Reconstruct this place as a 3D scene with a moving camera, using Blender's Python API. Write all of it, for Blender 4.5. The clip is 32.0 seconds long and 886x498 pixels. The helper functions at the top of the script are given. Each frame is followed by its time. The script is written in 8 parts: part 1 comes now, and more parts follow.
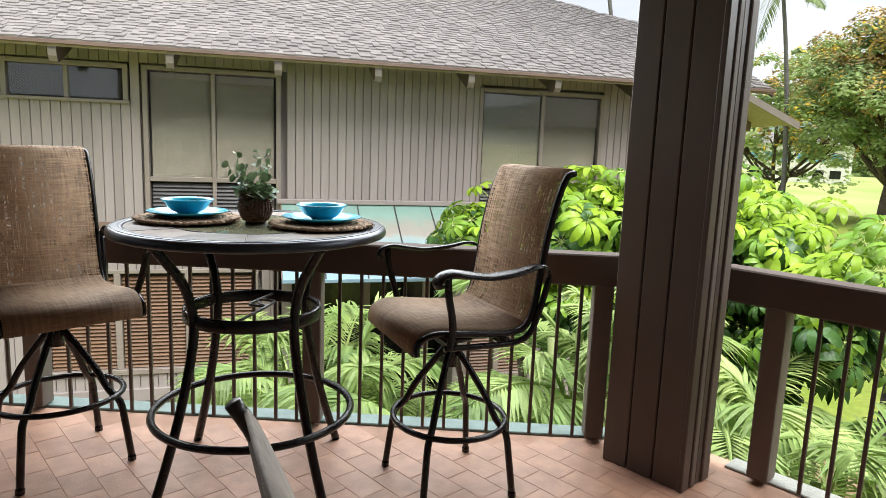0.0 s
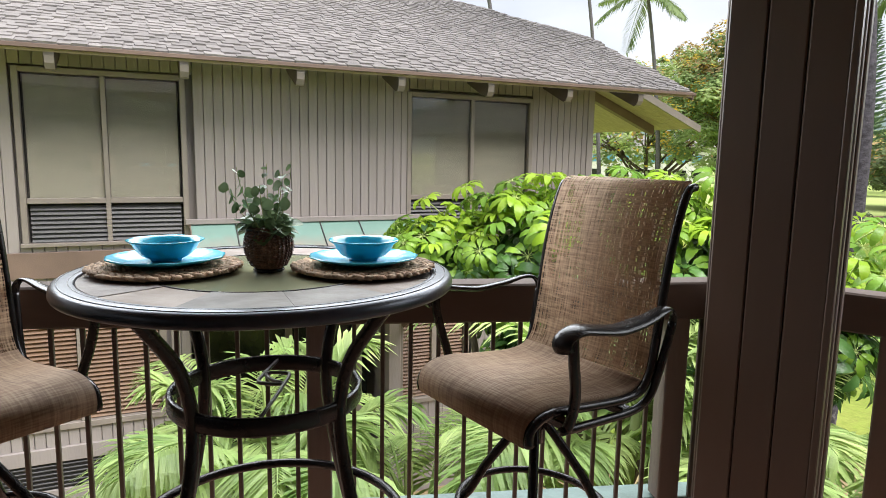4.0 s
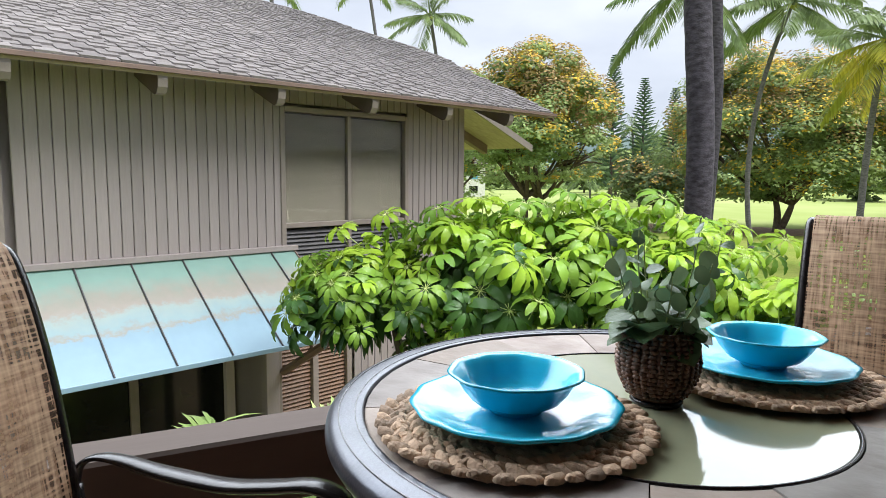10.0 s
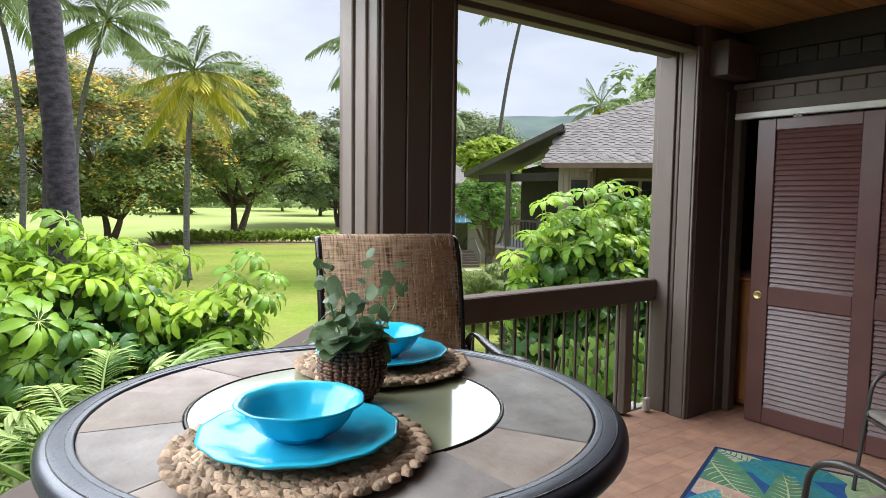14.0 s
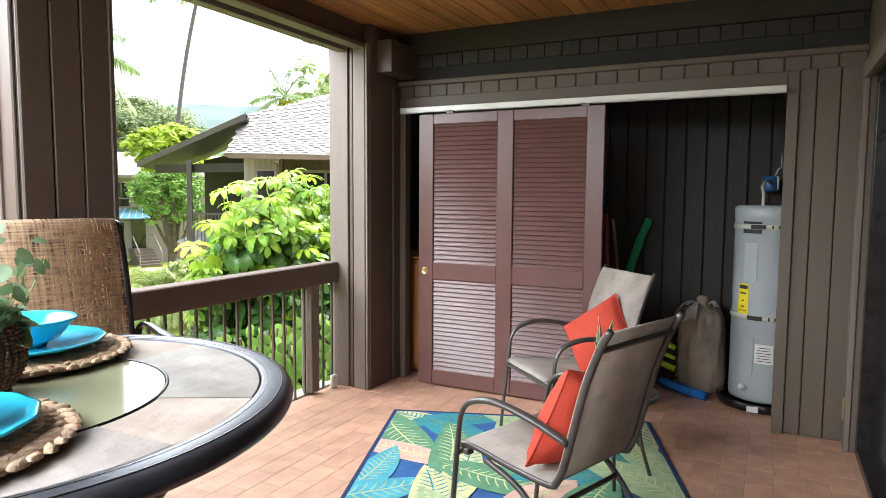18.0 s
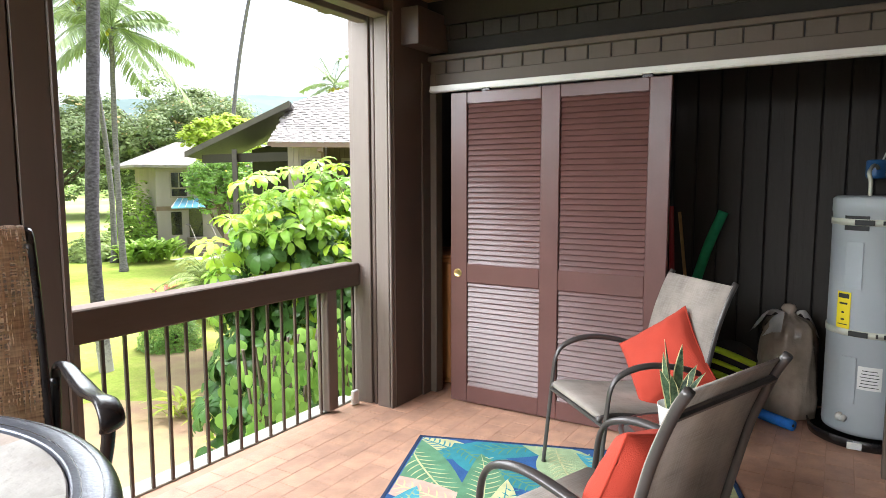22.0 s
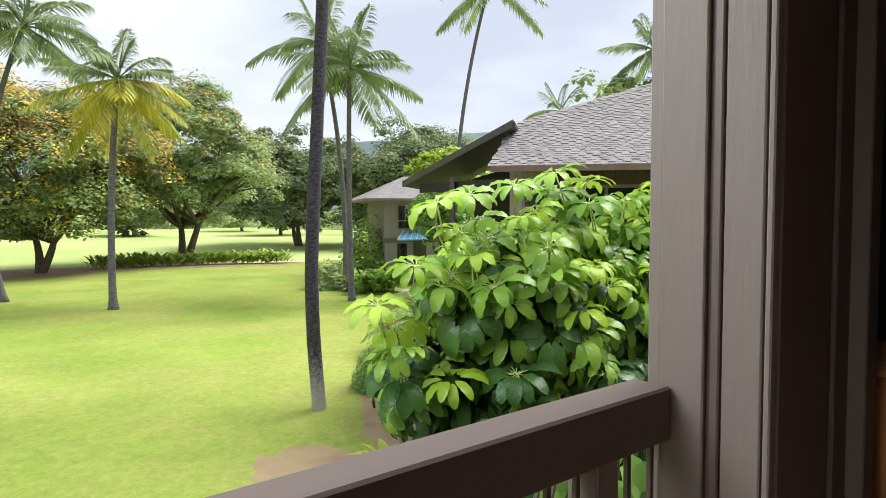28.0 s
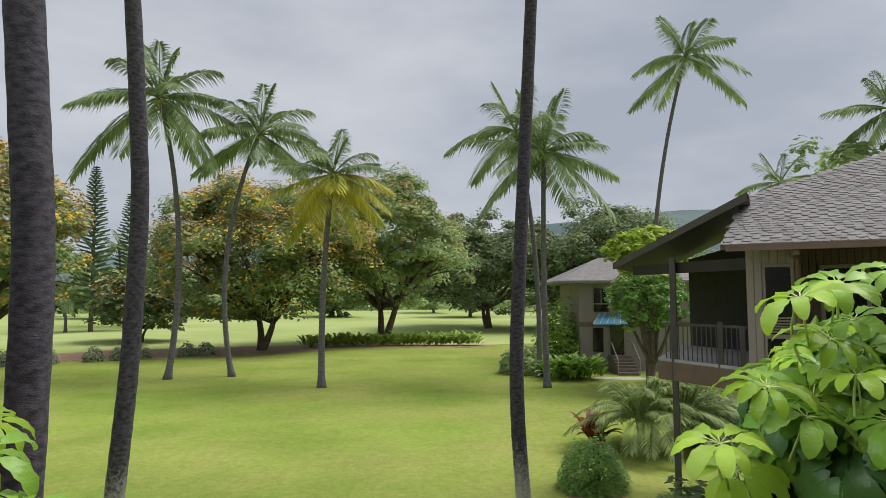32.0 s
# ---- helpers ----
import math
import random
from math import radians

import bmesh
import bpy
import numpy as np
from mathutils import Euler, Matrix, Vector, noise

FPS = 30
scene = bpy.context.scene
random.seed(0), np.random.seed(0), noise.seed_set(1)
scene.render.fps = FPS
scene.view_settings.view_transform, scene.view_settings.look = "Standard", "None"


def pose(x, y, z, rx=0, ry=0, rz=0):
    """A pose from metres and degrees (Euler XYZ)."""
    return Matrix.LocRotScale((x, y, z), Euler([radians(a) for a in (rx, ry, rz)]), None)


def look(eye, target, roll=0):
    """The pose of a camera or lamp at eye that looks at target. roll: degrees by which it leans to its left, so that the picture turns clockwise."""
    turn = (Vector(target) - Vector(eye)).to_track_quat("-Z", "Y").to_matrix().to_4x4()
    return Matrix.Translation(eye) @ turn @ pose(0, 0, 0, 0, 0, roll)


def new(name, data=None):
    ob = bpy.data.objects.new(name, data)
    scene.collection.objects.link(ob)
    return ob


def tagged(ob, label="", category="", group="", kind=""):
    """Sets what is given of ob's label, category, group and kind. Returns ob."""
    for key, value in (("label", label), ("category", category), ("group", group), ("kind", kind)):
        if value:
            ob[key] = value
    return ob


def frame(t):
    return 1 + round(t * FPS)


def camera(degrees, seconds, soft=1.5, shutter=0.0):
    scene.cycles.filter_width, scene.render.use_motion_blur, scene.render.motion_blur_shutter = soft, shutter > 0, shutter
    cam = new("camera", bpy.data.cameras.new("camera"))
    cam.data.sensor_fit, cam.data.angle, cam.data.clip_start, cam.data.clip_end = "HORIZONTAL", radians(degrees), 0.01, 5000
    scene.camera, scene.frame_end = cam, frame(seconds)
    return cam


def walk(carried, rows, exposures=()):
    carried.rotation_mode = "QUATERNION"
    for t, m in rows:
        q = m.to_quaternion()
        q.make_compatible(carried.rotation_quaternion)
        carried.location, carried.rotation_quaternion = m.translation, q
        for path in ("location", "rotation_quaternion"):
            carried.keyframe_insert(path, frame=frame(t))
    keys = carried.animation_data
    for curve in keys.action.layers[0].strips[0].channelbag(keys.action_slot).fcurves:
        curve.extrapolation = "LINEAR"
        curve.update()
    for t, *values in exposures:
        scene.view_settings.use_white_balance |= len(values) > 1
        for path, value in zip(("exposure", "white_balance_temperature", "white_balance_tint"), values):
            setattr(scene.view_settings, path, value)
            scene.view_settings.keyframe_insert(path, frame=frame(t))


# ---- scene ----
cam = camera(68.4, 32.0, soft=0.6)
PATH = [
    (0, (0.224, 0.738, 1.431), (-1.226, 2.08, 1.116), 2.2),
    (0.5, (0.091, 0.8, 1.436), (-1.38, 2.122, 1.136), 1.0),
    (1, (-0.009, 0.85, 1.428), (-1.488, 2.159, 1.116), 0.9),
    (1.5, (-0.154, 0.813, 1.418), (-1.523, 2.238, 1.111), 1.5),
    (2, (-0.298, 0.731, 1.458), (-1.524, 2.282, 1.156), 1.8),
    (2.5, (-0.422, 0.775, 1.404), (-1.65, 2.326, 1.114), 1.4),
    (4.5, (-0.837, 0.794, 1.442), (-1.994, 2.403, 1.179), 0.6),
    (5, (-0.981, 0.756, 1.47), (-2.083, 2.413, 1.269), 0.7),
    (5.5, (-1.067, 0.721, 1.473), (-2.177, 2.374, 1.29), 0.9),
    (6, (-1.177, 0.749, 1.456), (-2.303, 2.386, 1.233), 0.2),
    (6.5, (-1.323, 0.811, 1.447), (-2.437, 2.449, 1.173), -0.7),
    (7, (-1.418, 0.828, 1.445), (-2.52, 2.474, 1.165), -0.6),
    (7.5, (-1.555, 0.813, 1.452), (-2.559, 2.521, 1.175), -0.3),
    (8, (-1.71, 0.76, 1.464), (-2.681, 2.488, 1.196), -0.1),
    (8.5, (-1.837, 0.784, 1.445), (-2.844, 2.492, 1.186), -0.5),
    (9, (-1.993, 0.838, 1.456), (-2.929, 2.588, 1.209), -0.8),
    (9.5, (-2.11, 0.852, 1.46), (-2.945, 2.653, 1.215), -0.2),
    (10, (-2.233, 0.832, 1.462), (-2.857, 2.72, 1.24), 0.5),
    (10.5, (-2.406, 0.787, 1.481), (-2.837, 2.728, 1.27), 0.2),
    (11, (-2.499, 0.776, 1.475), (-2.829, 2.734, 1.24), 0.2),
    (11.5, (-2.581, 0.823, 1.456), (-2.762, 2.8, 1.215), 0.1),
    (12, (-2.68, 0.879, 1.474), (-2.641, 2.865, 1.244), 0.6),
    (12.5, (-2.689, 0.931, 1.467), (-2.388, 2.897, 1.259), 1.1),
    (13, (-2.744, 0.905, 1.483), (-2.086, 2.784, 1.296), 1.5),
    (13.5, (-2.81, 0.859, 1.495), (-1.838, 2.599, 1.33), 1.1),
    (14, (-2.849, 0.822, 1.495), (-1.659, 2.422, 1.34), 0.8),
    (14.5, (-2.856, 0.785, 1.49), (-1.504, 2.25, 1.325), 0.0),
    (15, (-2.838, 0.751, 1.477), (-1.342, 2.064, 1.287), -0.7),
    (15.5, (-2.843, 0.726, 1.473), (-1.218, 1.874, 1.273), 0.2),
    (17.5, (-2.873, 0.713, 1.449), (-1.084, 1.591, 1.281), 0.2),
    (18, (-2.873, 0.719, 1.45), (-1.093, 1.615, 1.284), 0.4),
    (18.5, (-2.869, 0.734, 1.448), (-1.095, 1.638, 1.259), 0.6),
    (19, (-2.841, 0.752, 1.476), (-1.065, 1.65, 1.277), 0.4),
    (19.5, (-2.767, 0.772, 1.475), (-0.988, 1.666, 1.283), 0.6),
    (20, (-2.676, 0.773, 1.484), (-0.931, 1.736, 1.319), 0.9),
    (20.5, (-2.595, 0.772, 1.468), (-0.882, 1.79, 1.292), 1.0),
    (21, (-2.521, 0.787, 1.461), (-0.804, 1.794, 1.269), 0.8),
    (21.5, (-2.38, 0.836, 1.475), (-0.651, 1.825, 1.292), 0.9),
    (22, (-2.244, 0.904, 1.476), (-0.547, 1.942, 1.27), -0.1),
    (22.3, (-2.181, 0.941, 1.476), (-0.527, 2.046, 1.268), -0.7),
    (22.5, (-2.075, 0.961, 1.472), (-0.452, 2.113, 1.279), -1.2),
    (23, (-1.886, 1.005, 1.483), (-0.327, 2.244, 1.305), -1.6),
    (23.5, (-1.737, 1.1, 1.47), (-0.184, 2.35, 1.306), -1.8),
    (24, (-1.601, 1.229, 1.477), (-0.058, 2.49, 1.311), -1.9),
    (24.5, (-1.43, 1.346, 1.465), (0.073, 2.651, 1.271), -1.8),
    (26.5, (-0.873, 2.027, 1.408), (0.626, 3.342, 1.249), -0.4),
    (27, (-0.722, 2.225, 1.409), (0.74, 3.58, 1.254), -0.4),
    (27.5, (-0.651, 2.42, 1.428), (0.76, 3.832, 1.296), -0.2),
    (28, (-0.488, 2.639, 1.413), (0.781, 4.182, 1.31), -0.2),
    (28.5, (-0.41, 2.833, 1.427), (0.685, 4.504, 1.333), 0.1),
    (29, (-0.392, 3.043, 1.433), (0.649, 4.748, 1.34), -0.1),
    (29.5, (-0.378, 3.186, 1.44), (0.63, 4.912, 1.366), -0.1),
    (30, (-0.306, 3.322, 1.464), (0.643, 5.081, 1.444), 0.0),
    (30.5, (-0.279, 3.439, 1.457), (0.616, 5.227, 1.465), -0.2),
    (31, (-0.355, 3.505, 1.48), (0.462, 5.33, 1.529), -0.7),
    (31.5, (-0.42, 3.54, 1.485), (0.341, 5.387, 1.583), -0.6),
    (32, (-0.5, 3.55, 1.475), (0.287, 5.382, 1.625), -0.2),
]
walk(cam, [(t, look(eye, target, roll)) for t, eye, target, roll in PATH],
     [(0.0, 0.85, 6520, 9), (6.0, 0.76, 6450, 10), (10.0, 0.66, 6250, 10), (13.5, 0.68, 6250, 10), (15.5, 1.3, 6350, 10), (17.5, 1.97, 6430, 10), (22, 2.07, 6420, 10), (23, 1.78, 6420, 10), (24.5, 1.5, 6420, 10), (27.0, 1.08, 6420, 10), (28.5, 0.66, 6380, 10), (30.0, 0.44, 6380, 10), (31.0, 0.24, 6380, 10), (32.0, -0.06, 6450, 10)])

# ---- sky and sun ----
SUN_AZ, SUN_EL = radians(-8), radians(58)
world = bpy.data.worlds.new("overcast_sky")
scene.world = world
world.use_nodes = True
wn, wl = world.node_tree.nodes, world.node_tree.links
sky = wn.new("ShaderNodeTexSky")
sky.sky_type, sky.sun_disc = "NISHITA", False
sky.sun_elevation, sky.sun_rotation = SUN_EL, radians(90) - SUN_AZ
wtc, wno, wmx, wramp = wn.new("ShaderNodeTexCoord"), wn.new("ShaderNodeTexNoise"), wn.new("ShaderNodeMixRGB"), wn.new("ShaderNodeValToRGB")
wmap = wn.new("ShaderNodeMapping")
wmap.inputs["Scale"].default_value = (1, 1, 2.6)
wno.inputs["Scale"].default_value, wno.inputs["Detail"].default_value = 2.3, 7
wramp.color_ramp.elements[0].position, wramp.color_ramp.elements[0].color = 0.34, (4.5, 4.8, 5.5, 1)
wramp.color_ramp.elements[1].position, wramp.color_ramp.elements[1].color = 0.66, (7.0, 7.2, 7.6, 1)
wl.new(wtc.outputs["Generated"], wmap.inputs["Vector"])
wl.new(wmap.outputs["Vector"], wno.inputs["Vector"])
wl.new(wno.outputs["Fac"], wramp.inputs["Fac"])
wmx.inputs["Fac"].default_value = 0.9
wl.new(sky.outputs["Color"], wmx.inputs["Color1"])
wl.new(wramp.outputs["Color"], wmx.inputs["Color2"])
wl.new(wmx.outputs["Color"], wn["Background"].inputs["Color"])
wn["Background"].inputs["Strength"].default_value = 0.096

sun_data = bpy.data.lights.new("sun", "SUN")
sun_data.energy, sun_data.angle, sun_data.color = 3.3, radians(38), (1.0, 0.975, 0.95)
sun = new("sun", sun_data)
sun.matrix_world = look((math.cos(SUN_AZ) * math.cos(SUN_EL) * 60, math.sin(SUN_AZ) * math.cos(SUN_EL) * 60, math.sin(SUN_EL) * 60), (0, 0, 0))


# ---- materials ----
def mat(name, col, rough=0.6, metal=0.0, var=0.18, scale=6.0, bump=0.15, fine=70.0, stretch=(1, 1, 1), rand=0.0, island=0.0, col2=None, spec=0.5, coat=0.0):
    """Two scales of variation on a base colour, relief, and a change from piece to piece."""
    m = bpy.data.materials.new(name)
    m.use_nodes = True
    n, l = m.node_tree.nodes, m.node_tree.links
    b = n["Principled BSDF"]
    b.inputs["Roughness"].default_value, b.inputs["Metallic"].default_value = rough, metal
    b.inputs["Specular IOR Level"].default_value, b.inputs["Coat Weight"].default_value = spec, coat
    tc, mp, oi = n.new("ShaderNodeTexCoord"), n.new("ShaderNodeMapping"), n.new("ShaderNodeObjectInfo")
    mp.inputs["Scale"].default_value = stretch
    sh = n.new("ShaderNodeVectorMath")
    sh.operation = "MULTIPLY_ADD"
    sh.inputs[1].default_value = (37.0, 53.0, 71.0)
    l.new(oi.outputs["Random"], sh.inputs[0])
    l.new(tc.outputs["Object"], sh.inputs[2])
    l.new(sh.outputs[0], mp.inputs["Vector"])
    n1, n2 = n.new("ShaderNodeTexNoise"), n.new("ShaderNodeTexNoise")
    n1.inputs["Scale"].default_value, n1.inputs["Detail"].default_value = scale, 3
    n2.inputs["Scale"].default_value, n2.inputs["Detail"].default_value = fine, 4
    l.new(mp.outputs["Vector"], n1.inputs["Vector"])
    l.new(mp.outputs["Vector"], n2.inputs["Vector"])
    mx = n.new("ShaderNodeMixRGB")
    c = Vector(col)
    c2 = Vector(col2) if col2 else c * (1 + var)
    mx.inputs["Color1"].default_value = (*(c * (1 - var)), 1)
    mx.inputs["Color2"].default_value = (*c2, 1)
    rp = n.new("ShaderNodeMapRange")
    rp.inputs["From Min"].default_value, rp.inputs["From Max"].default_value = 0.3, 0.7
    l.new(n1.outputs["Fac"], rp.inputs["Value"])
    l.new(rp.outputs["Result"], mx.inputs["Fac"])
    hv = n.new("ShaderNodeHueSaturation")
    l.new(mx.outputs["Color"], hv.inputs["Color"])
    # value: fine grain, plus a change per piece or per island
    ad = n.new("ShaderNodeMath")
    ad.operation = "MULTIPLY_ADD"
    ad.inputs[1].default_value, ad.inputs[2].default_value = var * 0.9, 1 - var * 0.45
    l.new(n2.outputs["Fac"], ad.inputs[0])
    last = ad.outputs[0]
    for amount, kind in ((rand, "o"), (island, "i")):
        if amount:
            a2 = n.new("ShaderNodeMath")
            a2.operation = "MULTIPLY_ADD"
            a2.inputs[1].default_value, a2.inputs[2].default_value = amount, 1 - amount / 2
            src = oi.outputs["Random"] if kind == "o" else n.new("ShaderNodeNewGeometry").outputs["Random Per Island"]
            l.new(src, a2.inputs[0])
            a3 = n.new("ShaderNodeMath")
            a3.operation = "MULTIPLY"
            l.new(last, a3.inputs[0])
            l.new(a2.outputs[0], a3.inputs[1])
            last = a3.outputs[0]
    l.new(last, hv.inputs["Value"])
    l.new(hv.outputs["Color"], b.inputs["Base Color"])
    if bump:
        bp = n.new("ShaderNodeBump")
        bp.inputs["Strength"].default_value, bp.inputs["Distance"].default_value = bump, 0.01
        l.new(n2.outputs["Fac"], bp.inputs["Height"])
        l.new(bp.outputs["Normal"], b.inputs["Normal"])
    m.diffuse_color = (*col, 1)
    return m


def leafmat(name, col, col2, rough=0.45, through_light=0.3, island=0.5, scale=0.6):
    """Leaves: gloss above, light through the blade, every leaf a little different."""
    m = mat(name, col, rough, 0, 0.12, scale, 0.35, 45, island=island, rand=0.2, col2=col2, spec=0.3, coat=0.35 if rough < 0.25 else 0.0)
    n, l = m.node_tree.nodes, m.node_tree.links
    b, out = n["Principled BSDF"], n["Material Output"]
    tr, ms = n.new("ShaderNodeBsdfTranslucent"), n.new("ShaderNodeMixShader")
    src = b.inputs["Base Color"].links[0].from_socket
    l.new(src, tr.inputs["Color"])
    ms.inputs["Fac"].default_value = through_light
    l.new(b.outputs[0], ms.inputs[1])
    l.new(tr.outputs[0], ms.inputs[2])
    l.new(ms.outputs[0], out.inputs["Surface"])
    return m


def glassmat(name, col, rough, alpha=0.0):
    m = bpy.data.materials.new(name)
    m.use_nodes = True
    b = m.node_tree.nodes["Principled BSDF"]
    b.inputs["Base Color"].default_value = (*col, 1)
    b.inputs["Roughness"].default_value = rough
    b.inputs["Transmission Weight"].default_value = 1.0
    b.inputs["IOR"].default_value = 1.45
    return m


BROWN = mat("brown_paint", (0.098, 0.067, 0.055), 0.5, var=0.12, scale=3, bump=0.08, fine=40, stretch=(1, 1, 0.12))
BROWN_LIGHT = mat("taupe_paint", (0.165, 0.128, 0.108), 0.6, var=0.12, scale=3, bump=0.25, fine=55, stretch=(1, 1, 0.15))
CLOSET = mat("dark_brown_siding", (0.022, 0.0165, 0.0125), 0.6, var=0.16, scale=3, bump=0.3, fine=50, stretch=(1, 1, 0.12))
TAUPE_WALL = mat("taupe_siding_paint", (0.118, 0.089, 0.068), 0.55, var=0.1, scale=3, bump=0.15, fine=50, stretch=(1, 1, 0.12))
MAROON = mat("maroon_paint", (0.125, 0.056, 0.05), 0.34, var=0.12, scale=4, bump=0.06, fine=60, spec=0.5)
CEDAR = mat("cedar_boards", (0.36, 0.16, 0.06), 0.45, var=0.3, scale=3, bump=0.15, fine=30, stretch=(0.2, 4, 4), island=0.35)
TILE = mat("terracotta_tile", (0.56, 0.315, 0.215), 0.42, var=0.16, scale=9, bump=0.2, fine=120, rand=0.2, island=0.2)
GROUT = mat("grout", (0.50, 0.30, 0.21), 0.85, var=0.15, bump=0.3, fine=200)
EDGE = mat("pale_concrete_edge", (0.30, 0.30, 0.265), 0.8, var=0.15, scale=6, bump=0.3, fine=80)
FLASH = mat("green_flashing", (0.16, 0.22, 0.20), 0.5, var=0.2, scale=10)
BLACK_METAL = mat("bronze_black_metal", (0.022, 0.018, 0.018), 0.27, 0.35, var=0.3, scale=12, bump=0.08, fine=160)
GREY_METAL = mat("grey_brown_metal", (0.085, 0.075, 0.072), 0.34, 0.4, var=0.15, scale=12, bump=0.05, fine=200)
RAIL_PAINT = mat("weathered_brown_rail_paint", (0.118, 0.087, 0.073), 0.8, var=0.14, scale=3, bump=0.1, fine=45, stretch=(0.15, 1, 1), spec=0.25)
BALUSTER = mat("dark_baluster_paint", (0.085, 0.06, 0.048), 0.5, 0.0, var=0.2, scale=10)
WHITE_METAL = mat("white_track_metal", (0.72, 0.70, 0.66), 0.4, 0.1, var=0.06, scale=5)
BRASS = mat("brass", (0.62, 0.47, 0.20), 0.3, 0.9, var=0.15, scale=40)
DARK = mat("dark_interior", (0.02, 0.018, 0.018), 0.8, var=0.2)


# ---- mesh building ----
class Geo:
    """Vertices and faces of one mesh."""

    def __init__(self):
        self.v, self.f = [], []

    def add(self, verts, faces, m=None):
        k = len(self.v)
        if m is not None:
            verts = [m @ Vector(p) for p in verts]
        self.v.extend(tuple(p) for p in verts)
        self.f.extend(tuple(i + k for i in f) for f in faces)
        return self

    def box(self, x0, x1, y0, y1, z0, z1, b=0.004, m=None):
        """A box with chamfered edges."""
        cx, cy, cz = (x0 + x1) / 2, (y0 + y1) / 2, (z0 + z1) / 2
        h = (abs(x1 - x0) / 2, abs(y1 - y0) / 2, abs(z1 - z0) / 2)
        b = min(b, min(h) * 0.6)
        vs, idx = [], {}
        for sx in (-1, 1):
            for sy in (-1, 1):
                for sz in (-1, 1):
                    s = (sx, sy, sz)
                    for a in range(3):
                        idx[s, a] = len(vs)
                        vs.append(tuple((cx, cy, cz)[k] + s[k] * (h[k] if k == a else h[k] - b) for k in range(3)))
        fs = []
        for a in range(3):
            p, q = (a + 1) % 3, (a + 2) % 3
            for s in (-1, 1):
                loop = []
                for sp, sq in ((-1, -1), (1, -1), (1, 1), (-1, 1)):
                    t = [0, 0, 0]
                    t[a], t[p], t[q] = s, sp, sq
                    loop.append(idx[tuple(t), a])
                fs.append(loop if s > 0 else loop[::-1])
        for a in range(3):
            p, q = (a + 1) % 3, (a + 2) % 3
            for sp in (-1, 1):
                for sq in (-1, 1):
                    t0, t1 = [0, 0, 0], [0, 0, 0]
                    t0[a], t1[a] = -1, 1
                    t0[p] = t1[p] = sp
                    t0[q] = t1[q] = sq
                    t0, t1 = tuple(t0), tuple(t1)
                    loop = [idx[t0, p], idx[t1, p], idx[t1, q], idx[t0, q]]
                    fs.append(loop if sp * sq < 0 else loop[::-1])
        for sx in (-1, 1):
            for sy in (-1, 1):
                for sz in (-1, 1):
                    s = (sx, sy, sz)
                    loop = [idx[s, 0], idx[s, 1], idx[s, 2]]
                    fs.append(loop if sx * sy * sz > 0 else loop[::-1])
        return self.add(vs, fs, m)

    def tube(self, pts, r, n=8, closed=False, m=None, flat=1.0):
        """A round bar along points; r may be a list."""
        pts = [Vector(p) for p in pts]
        k = len(pts)
        rs = r if isinstance(r, (list, tuple)) else [r] * k
        vs, up = [], None
        for i, p in enumerate(pts):
            a = pts[(i - 1) % k] if closed or i else pts[0]
            c = pts[(i + 1) % k] if closed or i < k - 1 else pts[-1]
            d = (c - a).normalized()
            if up is None:
                up = Vector((0, 0, 1)) if abs(d.z) < 0.9 else Vector((1, 0, 0))
            side = d.cross(up).normalized()
            up = side.cross(d).normalized()
            for j in range(n):
                w = 2 * math.pi * j / n
                vs.append(p + (side * math.cos(w) + up * math.sin(w) * flat) * rs[i])
        fs = []
        for i in range(k if closed else k - 1):
            for j in range(n):
                j2, i2 = (j + 1) % n, (i + 1) % k
                fs.append((i * n + j, i * n + j2, i2 * n + j2, i2 * n + j))
        if not closed:
            fs.append(tuple(range(n))[::-1])
            fs.append(tuple((k - 1) * n + j for j in range(n)))
        return self.add(vs, fs, m)

    def lathe(self, prof, n=32, m=None, wob=0.0, lobes=8):
        """A profile of (radius, height) turned round z."""
        vs, fs = [], []
        for r, z in prof:
            for j in range(n):
                w = 2 * math.pi * j / n
                q = r * (1 + wob * math.sin(lobes * w))
                vs.append((q * math.cos(w), q * math.sin(w), z))
        for i in range(len(prof) - 1):
            for j in range(n):
                j2 = (j + 1) % n
                fs.append((i * n + j, i * n + j2, (i + 1) * n + j2, (i + 1) * n + j))
        fs.append(tuple(range(n))[::-1])
        fs.append(tuple((len(prof) - 1) * n + j for j in range(n)))
        return self.add(vs, fs, m)

    def prism(self, poly, z0, z1, m=None):
        """A flat polygon, counter-clockwise, raised from z0 to z1."""
        k = len(poly)
        vs = [(x, y, z0) for x, y in poly] + [(x, y, z1) for x, y in poly]
        fs = [tuple(range(k))[::-1], tuple(range(k, 2 * k))]
        fs += [(i, (i + 1) % k, (i + 1) % k + k, i + k) for i in range(k)]
        return self.add(vs, fs, m)

    def mesh(self, name, smooth=False):
        me = bpy.data.meshes.new(name)
        me.from_pydata([tuple(p) for p in self.v], [], self.f)
        if smooth:
            me.polygons.foreach_set("use_smooth", [True] * len(me.polygons))
        me.update()
        return me


def thing(name, label="", category="", m=None, group="", kind=""):
    ob = new(name)
    ob.empty_display_size = 0.05
    if m is not None:
        ob.matrix_basis = m
    return tagged(ob, label, category, group, kind)


def part(name, g, material, parent=None, label="", smooth=False, m=None):
    me = g.mesh(name, smooth) if isinstance(g, Geo) else g
    if material is not None and not me.materials:
        me.materials.append(material)
    ob = new(name, me)
    ob.parent = parent
    if m is not None:
        ob.matrix_basis = m
    return tagged(ob, label)


